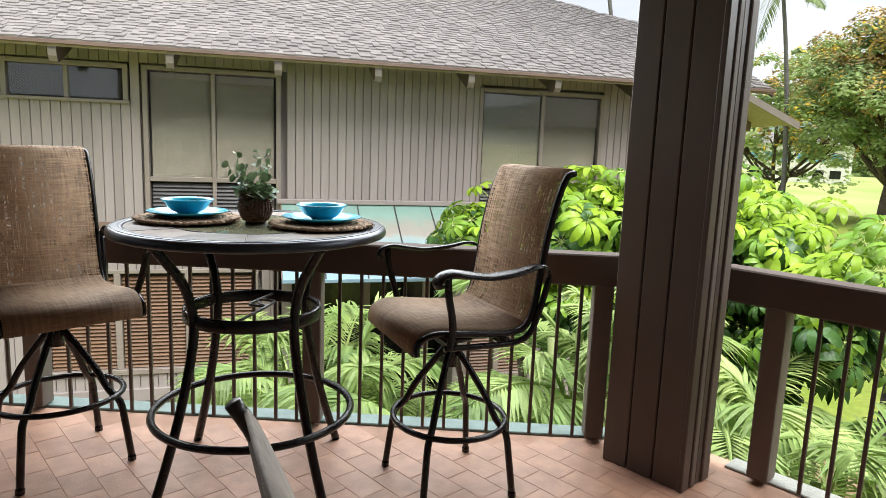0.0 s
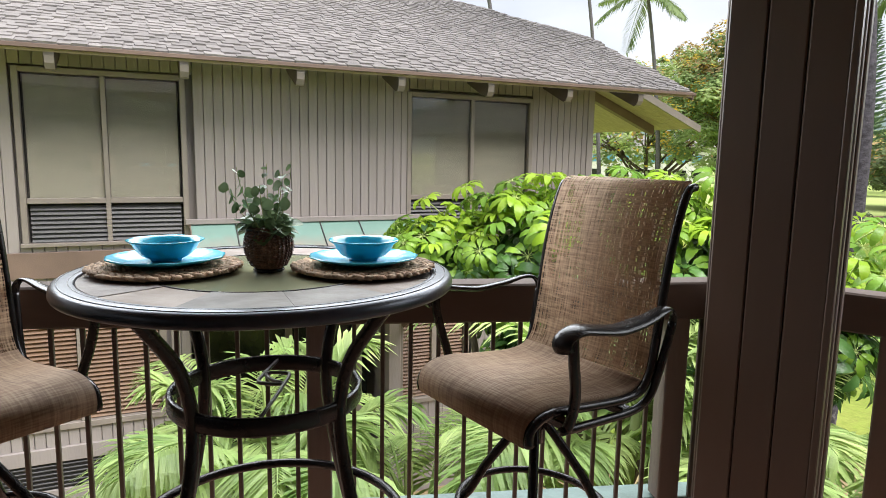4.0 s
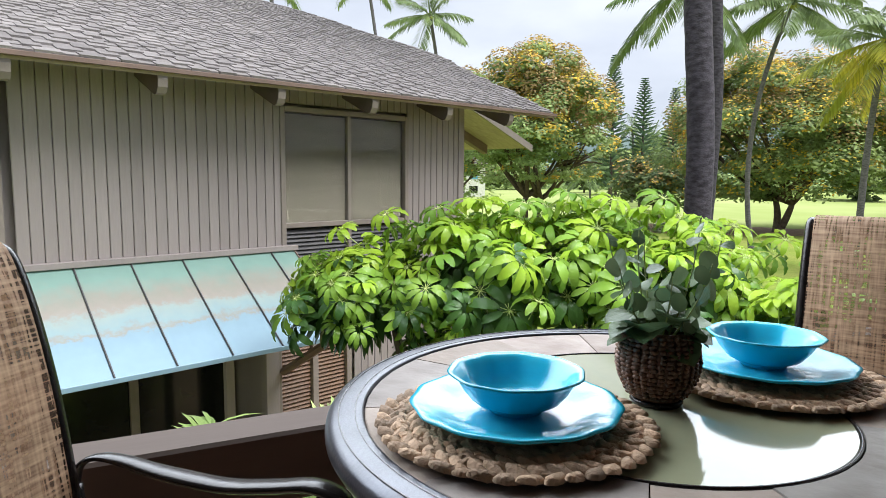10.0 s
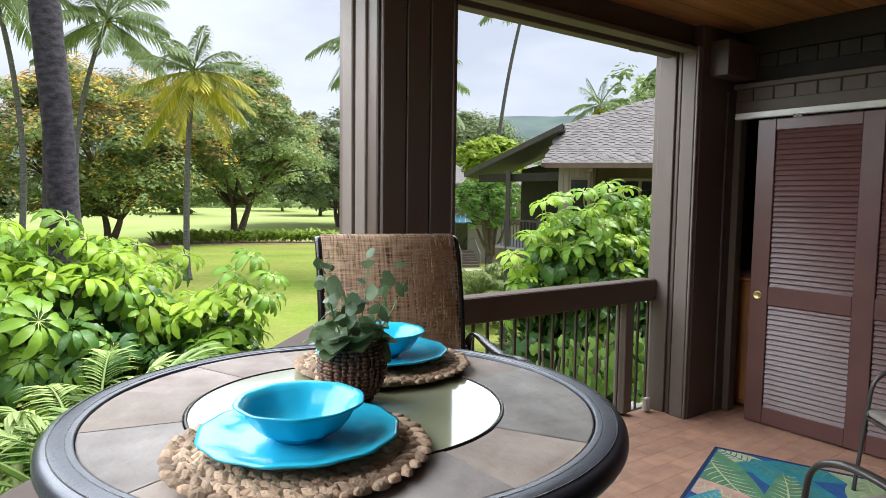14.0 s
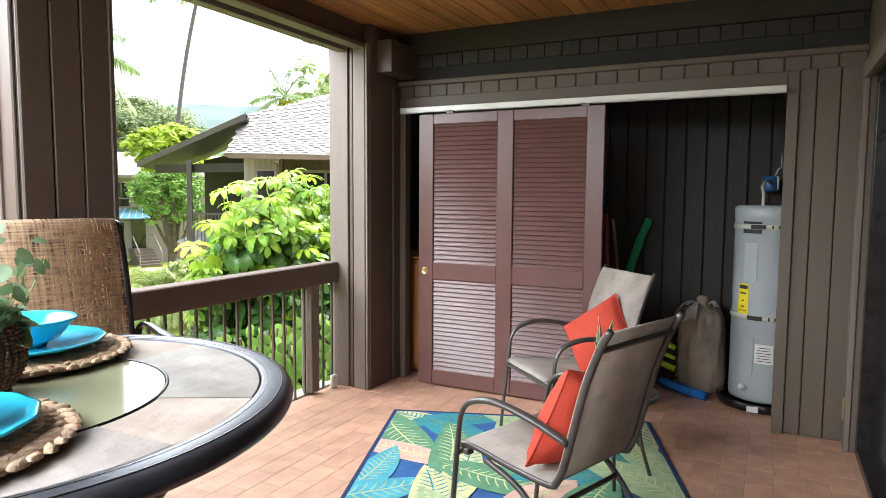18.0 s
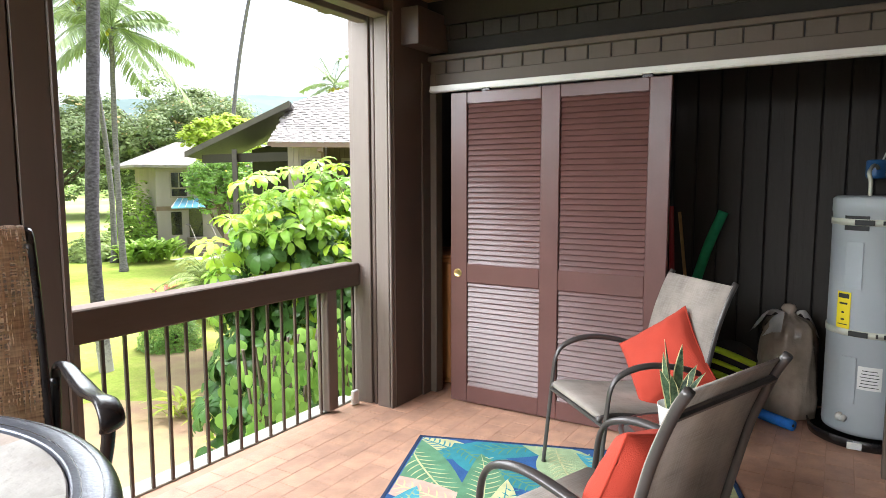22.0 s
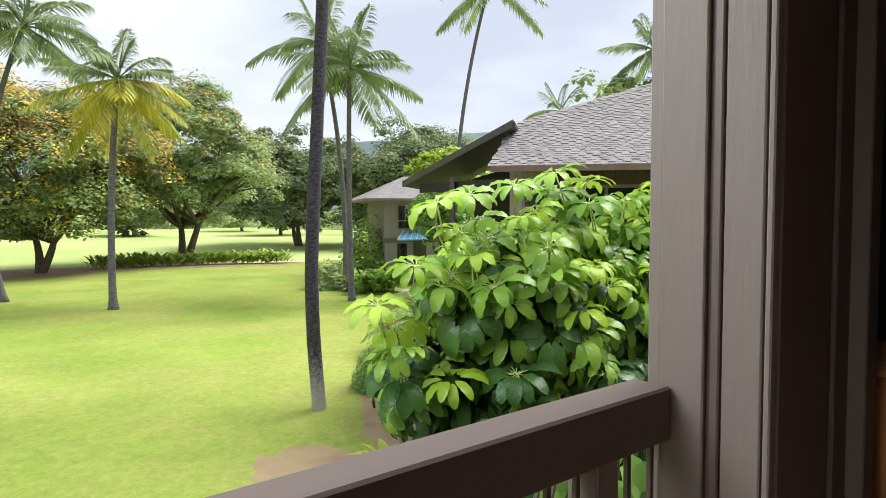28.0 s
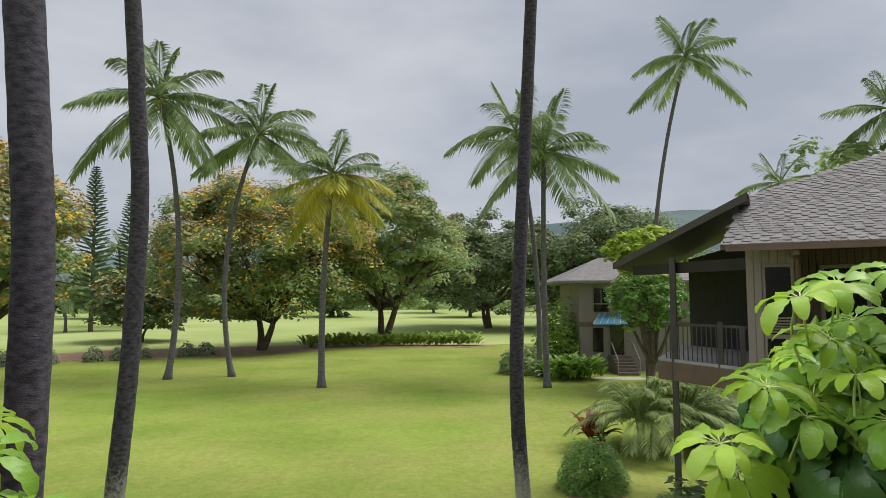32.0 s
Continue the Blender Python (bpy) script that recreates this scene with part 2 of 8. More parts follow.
def solo(name, g, material, label, category, m=None, group="", kind="", smooth=False):
    return tagged(part(name, g, material, None, label, smooth, m), label, category, group, kind)


def arc(p, q, bulge, n=8):
    """Points from p to q, bowed by the vector bulge."""
    p, q, b = Vector(p), Vector(q), Vector(bulge)
    return [p.lerp(q, i / n) + b * 4 * (i / n) * (1 - i / n) for i in range(n + 1)]


def smoothed(pts, steps=5):
    """A smooth run through points."""
    pts = [Vector(p) for p in pts]
    out = []
    for i in range(len(pts) - 1):
        a, b, c, d = pts[max(i - 1, 0)], pts[i], pts[i + 1], pts[min(i + 2, len(pts) - 1)]
        for s in range(steps):
            t = s / steps
            out.append(0.5 * ((2 * b) + (c - a) * t + (2 * a - 5 * b + 4 * c - d) * t * t + (3 * b - a - 3 * c + d) * t ** 3))
    return out + [pts[-1]]


def ring(r, z, n=28, c=(0, 0)):
    return [(c[0] + r * math.cos(2 * math.pi * i / n), c[1] + r * math.sin(2 * math.pi * i / n), z) for i in range(n)]


# ---- the lanai: floor, walls, openings, ceiling ----
GROUND = -3.5

g = Geo()
g.prism([(-4.75, -0.4), (2.7, -0.4), (2.7, 3.75), (-1.27, 3.75), (-4.75, 0.29)], -0.3, -0.0016)
floor = solo("floor", g, GROUT, "terracotta tile lanai floor in running bond", "floor", kind="structure")

# south wall with the glass sliding door
g = Geo()
g.box(1.40, 2.7, 0.09, 0.27, 0, 2.9)
g.box(-4.75, -3.6, 0.09, 0.27, 0, 2.9)
g.box(-3.6, 1.40, 0.09, 0.27, 2.12, 2.9)
wall_south = solo("wall_south", g, TAUPE_WALL, "taupe painted board wall round the glass door", "wall", kind="structure")
door = thing("door_1", "dark screened glass sliding door in a bronze frame", "door", kind="structure")
g = Geo()
for x0, x1 in ((1.32, 1.40), (-3.6, -3.52), (-1.14, -1.06)):
    g.box(x0, x1, 0.13, 0.24, 0.0, 2.12)
g.box(-3.52, 1.32, 0.13, 0.24, 2.05, 2.12)
g.box(-3.52, 1.32, 0.13, 0.24, 0.0, 0.05)
part("door_frame", g, BLACK_METAL, door)
DARK_GLASS = mat("dark_screen_glass", (0.012, 0.014, 0.014), 0.12, var=0.1, bump=0)
for x0, x1 in ((-3.52, -1.14), (-1.06, 1.32)):
    part("pane", Geo().box(x0, x1, 0.17, 0.18, 0.05, 2.05, 0.001), DARK_GLASS, door)
latch = Geo().box(1.43, 1.48, 0.30, 0.306, 0.17, 0.30, 0.003)
solo("door_latch_plate", latch, BRASS, "brass latch plate on the door jamb", "latch plate")
trim = Geo().box(1.39, 1.50, 0.27, 0.30, 0.0, 2.2)
trim.box(-3.7, 1.39, 0.27, 0.30, 2.1, 2.2)
solo("trim_door", trim, BROWN_LIGHT, "taupe door casing", "trim", kind="structure")

# closet wall, facing the lanai at x = 1.56; opening y 0.65 to 3.28
CX = 1.56
wall_east = thing("wall_east", "brown vertical board wall round the storage closet", "wall", kind="structure")
g = Geo()
g.box(CX + 0.012, CX + 0.1, 0.27, 0.60, 0, 2.66)
g.box(CX + 0.012, CX + 0.1, 3.34, 3.75, 0, 2.66)
g.box(CX + 0.012, CX + 0.1, 0.60, 3.34, 2.19, 2.66)
part("backing", g, DARK, wall_east)
y = 0.27
while y < 0.58:
    part("board", Geo().box(CX, CX + 0.02, y + 0.003, min(y + 0.119, 0.604), 0.004, 2.20, 0.004), TAUPE_WALL, wall_east)
    y += 0.122
y = 0.27
while y < 3.36:
    part("board", Geo().box(CX + 0.006, CX + 0.02, y + 0.004, y + 0.136, 2.19, 2.28, 0.005), TAUPE_WALL, wall_east)
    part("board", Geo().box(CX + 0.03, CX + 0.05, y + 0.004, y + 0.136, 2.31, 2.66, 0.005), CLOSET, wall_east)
    y += 0.14
g = Geo().box(CX - 0.022, CX + 0.06, 0.605, 0.668, 0, 2.19)
g.box(CX - 0.022, CX + 0.06, 3.27, 3.345, 0, 2.19)
g.box(CX - 0.022, CX + 0.06, 0.668, 3.27, 2.10, 2.19)
part("opening_casing", g, TAUPE_WALL, wall_east)
part("ledge", Geo().box(CX - 0.03, CX + 0.05, 0.27, 3.40, 2.275, 2.31), TAUPE_WALL, wall_east)
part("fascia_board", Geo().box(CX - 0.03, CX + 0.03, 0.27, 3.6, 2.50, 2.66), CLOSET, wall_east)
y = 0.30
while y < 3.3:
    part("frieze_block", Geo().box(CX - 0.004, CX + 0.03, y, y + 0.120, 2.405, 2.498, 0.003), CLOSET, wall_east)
    y += 0.125

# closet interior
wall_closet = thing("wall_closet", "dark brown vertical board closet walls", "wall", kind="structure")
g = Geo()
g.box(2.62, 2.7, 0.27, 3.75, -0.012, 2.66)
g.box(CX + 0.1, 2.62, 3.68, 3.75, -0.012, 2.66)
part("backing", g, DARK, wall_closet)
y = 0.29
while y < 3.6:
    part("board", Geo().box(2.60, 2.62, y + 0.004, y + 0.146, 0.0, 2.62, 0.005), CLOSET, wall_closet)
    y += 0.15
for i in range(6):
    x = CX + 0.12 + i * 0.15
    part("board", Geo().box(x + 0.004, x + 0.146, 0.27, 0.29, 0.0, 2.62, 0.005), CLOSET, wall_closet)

# north-east jamb: stepped trims where the front opening meets the closet wall
jamb = thing("wall_jamb", "brown stepped jamb beside the front opening", "wall", kind="structure")
part("core", Geo().box(1.135, 1.62, 3.33, 3.66, 0, 2.7), BROWN, jamb)
part("trim_board", Geo().box(1.105, 1.135, 3.36, 3.46, 0, 2.52), BROWN_LIGHT, jamb)
part("trim_board", Geo().box(1.12, 1.135, 3.475, 3.50, 0, 2.52), BROWN, jamb)
part("trim_board", Geo().box(1.115, 1.135, 3.515, 3.645, 0, 2.52), BROWN_LIGHT, jamb)
part("corner_board", Geo().box(1.145, 1.26, 3.66, 3.70, -0.3, 2.7), BROWN_LIGHT, jamb)
part("corner_board", Geo().box(1.10, 1.18, 3.335, 3.352, 0, 2.52), BROWN_LIGHT, jamb)
part("corner_board", Geo().box(1.44, 1.54, 3.315, 3.33, 0, 2.25), BROWN, jamb)
beam = Geo().box(1.22, 1.62, 3.20, 3.33, 2.33, 2.56)
solo("beam_stub", beam, BROWN, "brown beam end on the jamb wall", "beam", kind="structure")

# headers over both openings
g = Geo()
g.box(-1.4, 1.62, 3.40, 3.66, 2.52, 2.95)
header = solo("header_front", g, BROWN, "brown beam over the front opening", "beam", kind="structure")
part("header_trim", Geo().box(-0.97, 1.135, 3.36, 3.46, 2.49, 2.52), BROWN_LIGHT, header)
part("header_trim", Geo().box(-0.97, 1.135, 3.52, 3.60, 2.48, 2.52), BROWN_LIGHT, header)
DIAG = Matrix.Translation((-4.66, 0.27, 0)) @ Matrix.Rotation(radians(45), 4, "Z")
g = Geo().box(0, 4.75, 0.0, 0.24, 2.52, 2.95, m=DIAG)
solo("header_side", g, BROWN, "brown beam over the side opening", "beam", kind="structure")

# ceiling of cedar boards inside the beams, and the roof deck above it
g = Geo()
y = -0.2
while y < 3.5:
    x0 = max(-4.75, y - 4.93 + 0.35 + 0.3) if y > 0.3 else -4.75
    g.box(min(x0, -1.3) if y < 3.4 else -1.2, 2.75, y, y + 0.118, 2.66, 2.70, 0.006)
    y += 0.12
ceiling = solo("ceiling", g, CEDAR, "warm cedar board ceiling", "ceiling", kind="structure")
g = Geo().box(0.96, 1.06, 3.67, 3.80, 2.545, 2.64)
solo("eave_block", g, BROWN_LIGHT, "taupe rafter end under the eave", "rafter", kind="structure")
g = Geo().prism([(-4.75, -0.4), (2.75, -0.4), (2.75, 3.66), (-1.33, 3.66), (-4.75, 0.31)], 2.955, 3.05)
solo("roof", g, BROWN, "brown roof deck over the lanai", "roof", kind="structure")

# corner post with board faces and trims
post = thing("corner_post", "dark brown boxed corner post with vertical grooves", "post", m=pose(-1.37, 3.28, 0), kind="structure")
part("core", Geo().box(0.012, 0.398, 0.012, 0.212, 0, 2.7), DARK, post)
part("core", Geo().box(0.012, 0.325, 0.212, 0.40, 0, 2.7), BROWN, post)
for i in range(3):
    part("board", Geo().box(0.01 + i * 0.128, 0.134 + i * 0.128, -0.004, 0.014, 0, 2.66, 0.006), BROWN, post)
    part("board", Geo().box(-0.004, 0.014, 0.02 + i * 0.09, 0.106 + i * 0.09, 0, 2.66, 0.006), BROWN, post)
part("trim_board", Geo().box(-0.03, 0.012, 0.20, 0.29, -0.05, 2.66), BROWN_LIGHT, post)
part("trim_board", Geo().box(-0.018, 0.012, 0.10, 0.19, -0.05, 2.66), BROWN_LIGHT, post)
part("corner_board", Geo().box(0.388, 0.412, -0.012, 0.05, 0, 2.66), BROWN, post)
part("trim_board", Geo().box(0.395, 0.416, 0.062, 0.10, 0, 2.66), BROWN_LIGHT, post)
part("trim_board", Geo().box(0.395, 0.412, 0.108, 0.15, 0, 2.66), BROWN, post)
part("trim_board", Geo().box(0.385, 0.42, 0.16, 0.222, 0, 2.66), BROWN_LIGHT, post)


def railing(label, m, length, posts, spacing, ends, edge):
    """A railing along local x; its inner face is at y = 0."""
    r = thing("railing", label, "railing", m=m, kind="structure")
    part("top_rail", Geo().box(ends[0], ends[1], -0.06, 0.06, 0.795, 0.945, 0.007), RAIL_PAINT, r)
    part("kerb_flashing", Geo().box(0, length, 0.0, 0.12, -0.3, 0.012, 0.004), edge, r)
    pm = Geo().box(-0.045, 0.045, -0.045, 0.05, 0.018, 0.80, 0.005).mesh("post")
    for x in posts:
        part("post", pm, BROWN_LIGHT, r, m=pose(x, 0, 0))
    bm_ = Geo().box(-0.008, 0.008, -0.008, 0.008, 0.0, 0.82, 0.002).mesh("baluster")
    x = spacing
    while x < length:
        if min(abs(x - q) for q in posts) > 0.07:
            part("baluster", bm_, BALUSTER, r, m=pose(x, 0.0, 0.01))
        x += spacing
    return r


railing("brown wooden railing with thin dark metal balusters", pose(-0.95, 3.66, 0), 2.08, (0.16, 1.80), 0.108, (-0.09, 2.06), EDGE)
railing("brown wooden railing with thin dark metal balusters", Matrix.Translation((-4.66, 0.31, 0)) @ Matrix.Rotation(radians(44.7), 4, "Z"), 4.62, (0.15, 1.56, 3.0, 4.42), 0.108, (0.0, 4.65), FLASH)

# ---- fill lamps outside the two openings ----

# lamps added outside both open sides to lift the sky light in the lanai
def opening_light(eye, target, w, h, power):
    d = bpy.data.lights.new("opening_fill", "AREA")
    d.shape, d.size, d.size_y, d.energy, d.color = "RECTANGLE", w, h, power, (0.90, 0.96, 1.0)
    new("opening_fill", d).matrix_world = look(eye, target)


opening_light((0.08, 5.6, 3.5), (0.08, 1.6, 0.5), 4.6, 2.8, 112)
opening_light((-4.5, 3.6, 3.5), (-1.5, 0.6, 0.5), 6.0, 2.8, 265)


# ---- materials of the furniture ----
def weave(name, dark, light, across=150.0, rough=0.75, contrast=0.5, see=0.0, holes=0.0):
    """Woven sling cloth: threads across and along with uneven slubs, and pinholes between them."""
    m = mat(name, dark, rough, var=0.2, scale=9, bump=0.0)
    n, l = m.node_tree.nodes, m.node_tree.links
    b, out = n["Principled BSDF"], n["Material Output"]
    tc = n.new("ShaderNodeTexCoord")
    src = b.inputs["Base Color"].links[0].from_socket
    threads = []
    for sc in ((9.0, across, 9.0), (across * 1.1, 14.0, across * 1.1)):
        mp, nz = n.new("ShaderNodeMapping"), n.new("ShaderNodeTexNoise")
        mp.inputs["Scale"].default_value = sc
        nz.inputs["Scale"].default_value, nz.inputs["Detail"].default_value = 1.0, 1.5
        l.new(tc.outputs["Object"], mp.inputs["Vector"])
        l.new(mp.outputs["Vector"], nz.inputs["Vector"])
        threads.append(nz.outputs["Fac"])

    def calc(op, a, c):
        q = n.new("ShaderNodeMath")
        q.operation = op
        for i, v in enumerate((a, c)):
            if isinstance(v, (int, float)):
                q.inputs[i].default_value = v
            else:
                l.new(v, q.inputs[i])
        return q.outputs[0]

    both = calc("MULTIPLY", calc("ADD", threads[0], threads[1]), 0.5)
    rg = n.new("ShaderNodeMapRange")
    rg.inputs["From Min"].default_value, rg.inputs["From Max"].default_value = 0.40, 0.64
    rg.inputs["To Max"].default_value = contrast
    l.new(both, rg.inputs["Value"])
    mx = n.new("ShaderNodeMixRGB")
    l.new(rg.outputs["Result"], mx.inputs["Fac"])
    l.new(src, mx.inputs["Color1"])
    mx.inputs["Color2"].default_value = (*light, 1)
    l.new(mx.outputs["Color"], b.inputs["Base Color"])
    bp = n.new("ShaderNodeBump")
    bp.inputs["Strength"].default_value, bp.inputs["Distance"].default_value = 0.45, 0.004
    l.new(both, bp.inputs["Height"])
    l.new(bp.outputs["Normal"], b.inputs["Normal"])
    last = b.outputs[0]
    if see:
        tr, ms = n.new("ShaderNodeBsdfTranslucent"), n.new("ShaderNodeMixShader")
        l.new(mx.outputs["Color"], tr.inputs["Color"])
        ms.inputs["Fac"].default_value = see
        l.new(last, ms.inputs[1])
        l.new(tr.outputs[0], ms.inputs[2])
        last = ms.outputs[0]
    if holes:
        gap = calc("MULTIPLY", calc("LESS_THAN", threads[0], 0.455), calc("LESS_THAN", threads[1], 0.53))
        tp, mh = n.new("ShaderNodeBsdfTransparent"), n.new("ShaderNodeMixShader")
        l.new(calc("MULTIPLY", gap, holes), mh.inputs["Fac"])
        l.new(last, mh.inputs[1])
        l.new(tp.outputs[0], mh.inputs[2])
        last = mh.outputs[0]
    l.new(last, out.inputs["Surface"])
    return m


SLING = weave("brown_woven_sling", (0.25, 0.145, 0.088), (0.61, 0.425, 0.27), 150.0, contrast=0.85, see=0.38, holes=0.7)
SLING_SEAT = weave("brown_woven_seat", (0.24, 0.142, 0.085), (0.47, 0.325, 0.205), 150.0, contrast=0.7)
SLING_GREY = weave("grey_taupe_sling", (0.40, 0.345, 0.30), (0.52, 0.455, 0.405), 260.0, contrast=0.6, see=0.32)
SLATES = [mat("slate_tile_" + nm, c, 0.66, var=0.32, scale=7, bump=0.6, fine=22, rand=0.28, col2=c2, spec=0.22) for nm, c, c2 in (("rosy", (0.37, 0.28, 0.24), (0.41, 0.345, 0.305)), ("grey", (0.335, 0.295, 0.265), (0.385, 0.355, 0.325)), ("tan", (0.41, 0.32, 0.26), (0.40, 0.33, 0.285)), ("dark", (0.31, 0.26, 0.235), (0.355, 0.31, 0.285)))]
TURQUOISE = mat("turquoise_glaze", (0.035, 0.49, 0.70), 0.2, var=0.12, scale=9, bump=0.3, fine=16, coat=0.0)
RATTAN = mat("natural_rattan", (0.45, 0.305, 0.20), 0.85, var=0.25, scale=20, bump=0.5, fine=160, island=0.6)
WICKER = mat("dark_wicker", (0.15, 0.075, 0.047), 0.5, var=0.3, scale=30, bump=0.3, fine=150, island=0.6)
EUCALYPT = leafmat("grey_green_leaf", (0.08, 0.145, 0.06), (0.25, 0.33, 0.17), 0.4, 0.25, 0.5, 8)
STEM = mat("green_stem", (0.20, 0.24, 0.08), 0.6, var=0.2)
ORANGE = mat("orange_red_cloth", (0.46, 0.045, 0.022), 0.85, var=0.08, scale=8, bump=0.35, fine=260)
WHITE_POT = mat("white_ceramic", (0.8, 0.79, 0.76), 0.3, var=0.03)
GREEN_GLASS = mat("frosted_table_glass", (0.33, 0.335, 0.215), 0.075, var=0.08, scale=2, bump=0.0, spec=0.5, coat=0.2)


def strip(g, prof, half, thick, m=None, wid=None):
    """A sheet of some thickness that follows a profile in x and z across y."""
    pts = [Vector((p[0], 0, p[1])) for p in prof]
    k, vs, fs = len(pts), [], []
    for i, p in enumerate(pts):
        d = (pts[min(i + 1, k - 1)] - pts[max(i - 1, 0)]).normalized()
        nrm = Vector((-d.z, 0, d.x)) * thick / 2
        h = half * (wid[i] if wid else 1)
        for s, q in ((1, -1), (1, 1), (-1, 1), (-1, -1)):
            vs.append(p + nrm * s + Vector((0, q * h, 0)))
    for i in range(k - 1):
        for a in range(4):
            b = (a + 1) % 4
            fs.append((i * 4 + a, (i + 1) * 4 + a, (i + 1) * 4 + b, i * 4 + b))
    fs += [(0, 1, 2, 3), ((k - 1) * 4 + 3, (k - 1) * 4 + 2, (k - 1) * 4 + 1, (k - 1) * 4)]
    return g.add(vs, fs, m)


def bar_chair(m):
    """Swivel bar chair with a one-piece sling; faces local x."""
    c = thing("bar_chair", "dark metal swivel bar chair with brown woven sling", "chair", m=m, group="bar chairs at the table")
    prof = smoothed([(0.265, 0.665), (0.272, 0.70), (0.255, 0.735), (0.19, 0.755), (0.06, 0.745), (-0.08, 0.735), (-0.165, 0.745), (-0.205, 0.785), (-0.225, 0.85), (-0.245, 0.98), (-0.268, 1.12), (-0.298, 1.24), (-0.325, 1.315), (-0.345, 1.345), (-0.372, 1.352)], 4)
    cut = 26
    part("seat", strip(Geo(), prof[:cut + 1], 0.235, 0.024), SLING_SEAT, c, smooth=True)
    part("backrest", strip(Geo(), prof[cut:], 0.235, 0.014), SLING, c, smooth=True)
    for s in (-1, 1):
        rail = [(x - 0.004, s * 0.243, z - 0.012) for x, z in prof[2:]]
        part("side_rail", Geo().tube(rail, 0.0135, 8), BLACK_METAL, c, smooth=True)
        arm = smoothed([(-0.268, s * 0.272, 0.935), (-0.262, s * 0.275, 0.968), (-0.235, s * 0.28, 0.988), (-0.19, s * 0.286, 0.988), (-0.11, s * 0.292, 0.972), (0.0, s * 0.296, 0.962), (0.09, s * 0.296, 0.972), (0.155, s * 0.296, 0.982), (0.20, s * 0.296, 0.972), (0.218, s * 0.296, 0.95), (0.208, s * 0.296, 0.932)], 5)
        wid = [0.0125 + 0.0155 * min(1, max(0, (i - 8) / 14)) for i in range(len(arm))]
        part("armrest", Geo().tube(arm, wid, 12, flat=0.38), BLACK_METAL, c, smooth=True)
        up = smoothed([(0.178, s * 0.296, 0.968), (0.172, s * 0.296, 0.90), (0.152, s * 0.288, 0.82), (0.138, s * 0.272, 0.75), (0.142, s * 0.256, 0.69)], 4)
        part("arm_support", Geo().tube(up, 0.0145, 8), BLACK_METAL, c, smooth=True)
        part("seat_rail", Geo().tube(smoothed([(0.16, s * 0.252, 0.688), (0.0, s * 0.252, 0.684), (-0.14, s * 0.252, 0.686), (-0.205, s * 0.256, 0.72), (-0.235, s * 0.262, 0.80), (-0.255, s * 0.268, 0.88), (-0.268, s * 0.272, 0.94)], 4), 0.0125, 8), BLACK_METAL, c, smooth=True)
    part("crossbar", Geo().box(-0.14, -0.10, -0.245, 0.245, 0.67, 0.695), BLACK_METAL, c)
    part("crossbar", Geo().box(0.10, 0.14, -0.245, 0.245, 0.68, 0.705), BLACK_METAL, c)
    part("swivel", Geo().lathe([(0.09, 0.645), (0.1, 0.655), (0.1, 0.67), (0.05, 0.672), (0.03, 0.674)], 20), BLACK_METAL, c, smooth=True)
    part("column", Geo().tube([(0, 0, 0.52), (0, 0, 0.65)], 0.028, 12), BLACK_METAL, c, smooth=True)
    for i in range(4):
        a = radians(45 + 90 * i)
        ca, sa = math.cos(a), math.sin(a)
        leg = [(r * ca, r * sa, z) for r, z in ((0.02, 0.60), (0.07, 0.535), (0.15, 0.42), (0.20, 0.325), (0.245, 0.27), (0.262, 0.18), (0.285, 0.01))]
        part("leg", Geo().tube(smoothed(leg, 3), 0.0145, 8), BLACK_METAL, c, smooth=True)
        part("foot_cap", Geo().tube([(0.285 * ca, 0.285 * sa, 0.0), (0.284 * ca, 0.284 * sa, 0.02)], 0.017, 8), BLACK_METAL, c)
    part("foot_ring", Geo().tube(ring(0.235, 0.30, 36), 0.0125, 8, closed=True), BLACK_METAL, c, smooth=True)
    return c


bar_chair(pose(-1.67, 2.56, 0, 0, 0, 252) @ Matrix.Diagonal((1, 1.07, 1, 1)))
bar_chair(pose(-2.86, 1.36, 0, 0, 0, 4) @ Matrix.Diagonal((1, 1.07, 1, 1)))

# bar table
RIM_METAL = mat("pewter_brown_metal", (0.06, 0.062, 0.078), 0.3, 0.4, var=0.22, scale=14, bump=0.08, fine=160)
TX, TY, TZ = -2.235, 1.955, 1.085
table = thing("bar_table", "round bar table with slate tiles and frosted glass centre", "table", m=pose(TX, TY, 0))
rim = part("rim", Geo().lathe([(0.4795, TZ - 0.03), (0.4795, TZ + 0.001), (0.481, TZ + 0.003), (0.484, TZ + 0.0035), (0.50, TZ + 0.0035), (0.516, TZ + 0.003), (0.526, TZ + 0.0015), (0.5335, TZ - 0.003), (0.538, TZ - 0.010), (0.540, TZ - 0.02), (0.5395, TZ - 0.026), (0.536, TZ - 0.032), (0.528, TZ - 0.035), (0.515, TZ - 0.036), (0.485, TZ - 0.036)], 128), RIM_METAL, table, smooth=True)
for r in (0.4925, 0.5185):
    line = Geo().lathe([(r - 0.0011, TZ + 0.002), (r - 0.0009, TZ + 0.0041), (r + 0.0009, TZ + 0.0041), (r + 0.0011, TZ + 0.002)], 128)
    line.f = line.f[:-2]
    part("groove", line, BLACK_METAL, rim)
part("glass_ring", Geo().lathe([(0.303, TZ - 0.02), (0.303, TZ + 0.001), (0.304, TZ + 0.002), (0.3065, TZ + 0.002), (0.3075, TZ + 0.001), (0.3075, TZ - 0.02)], 128), BLACK_METAL, table, smooth=True)
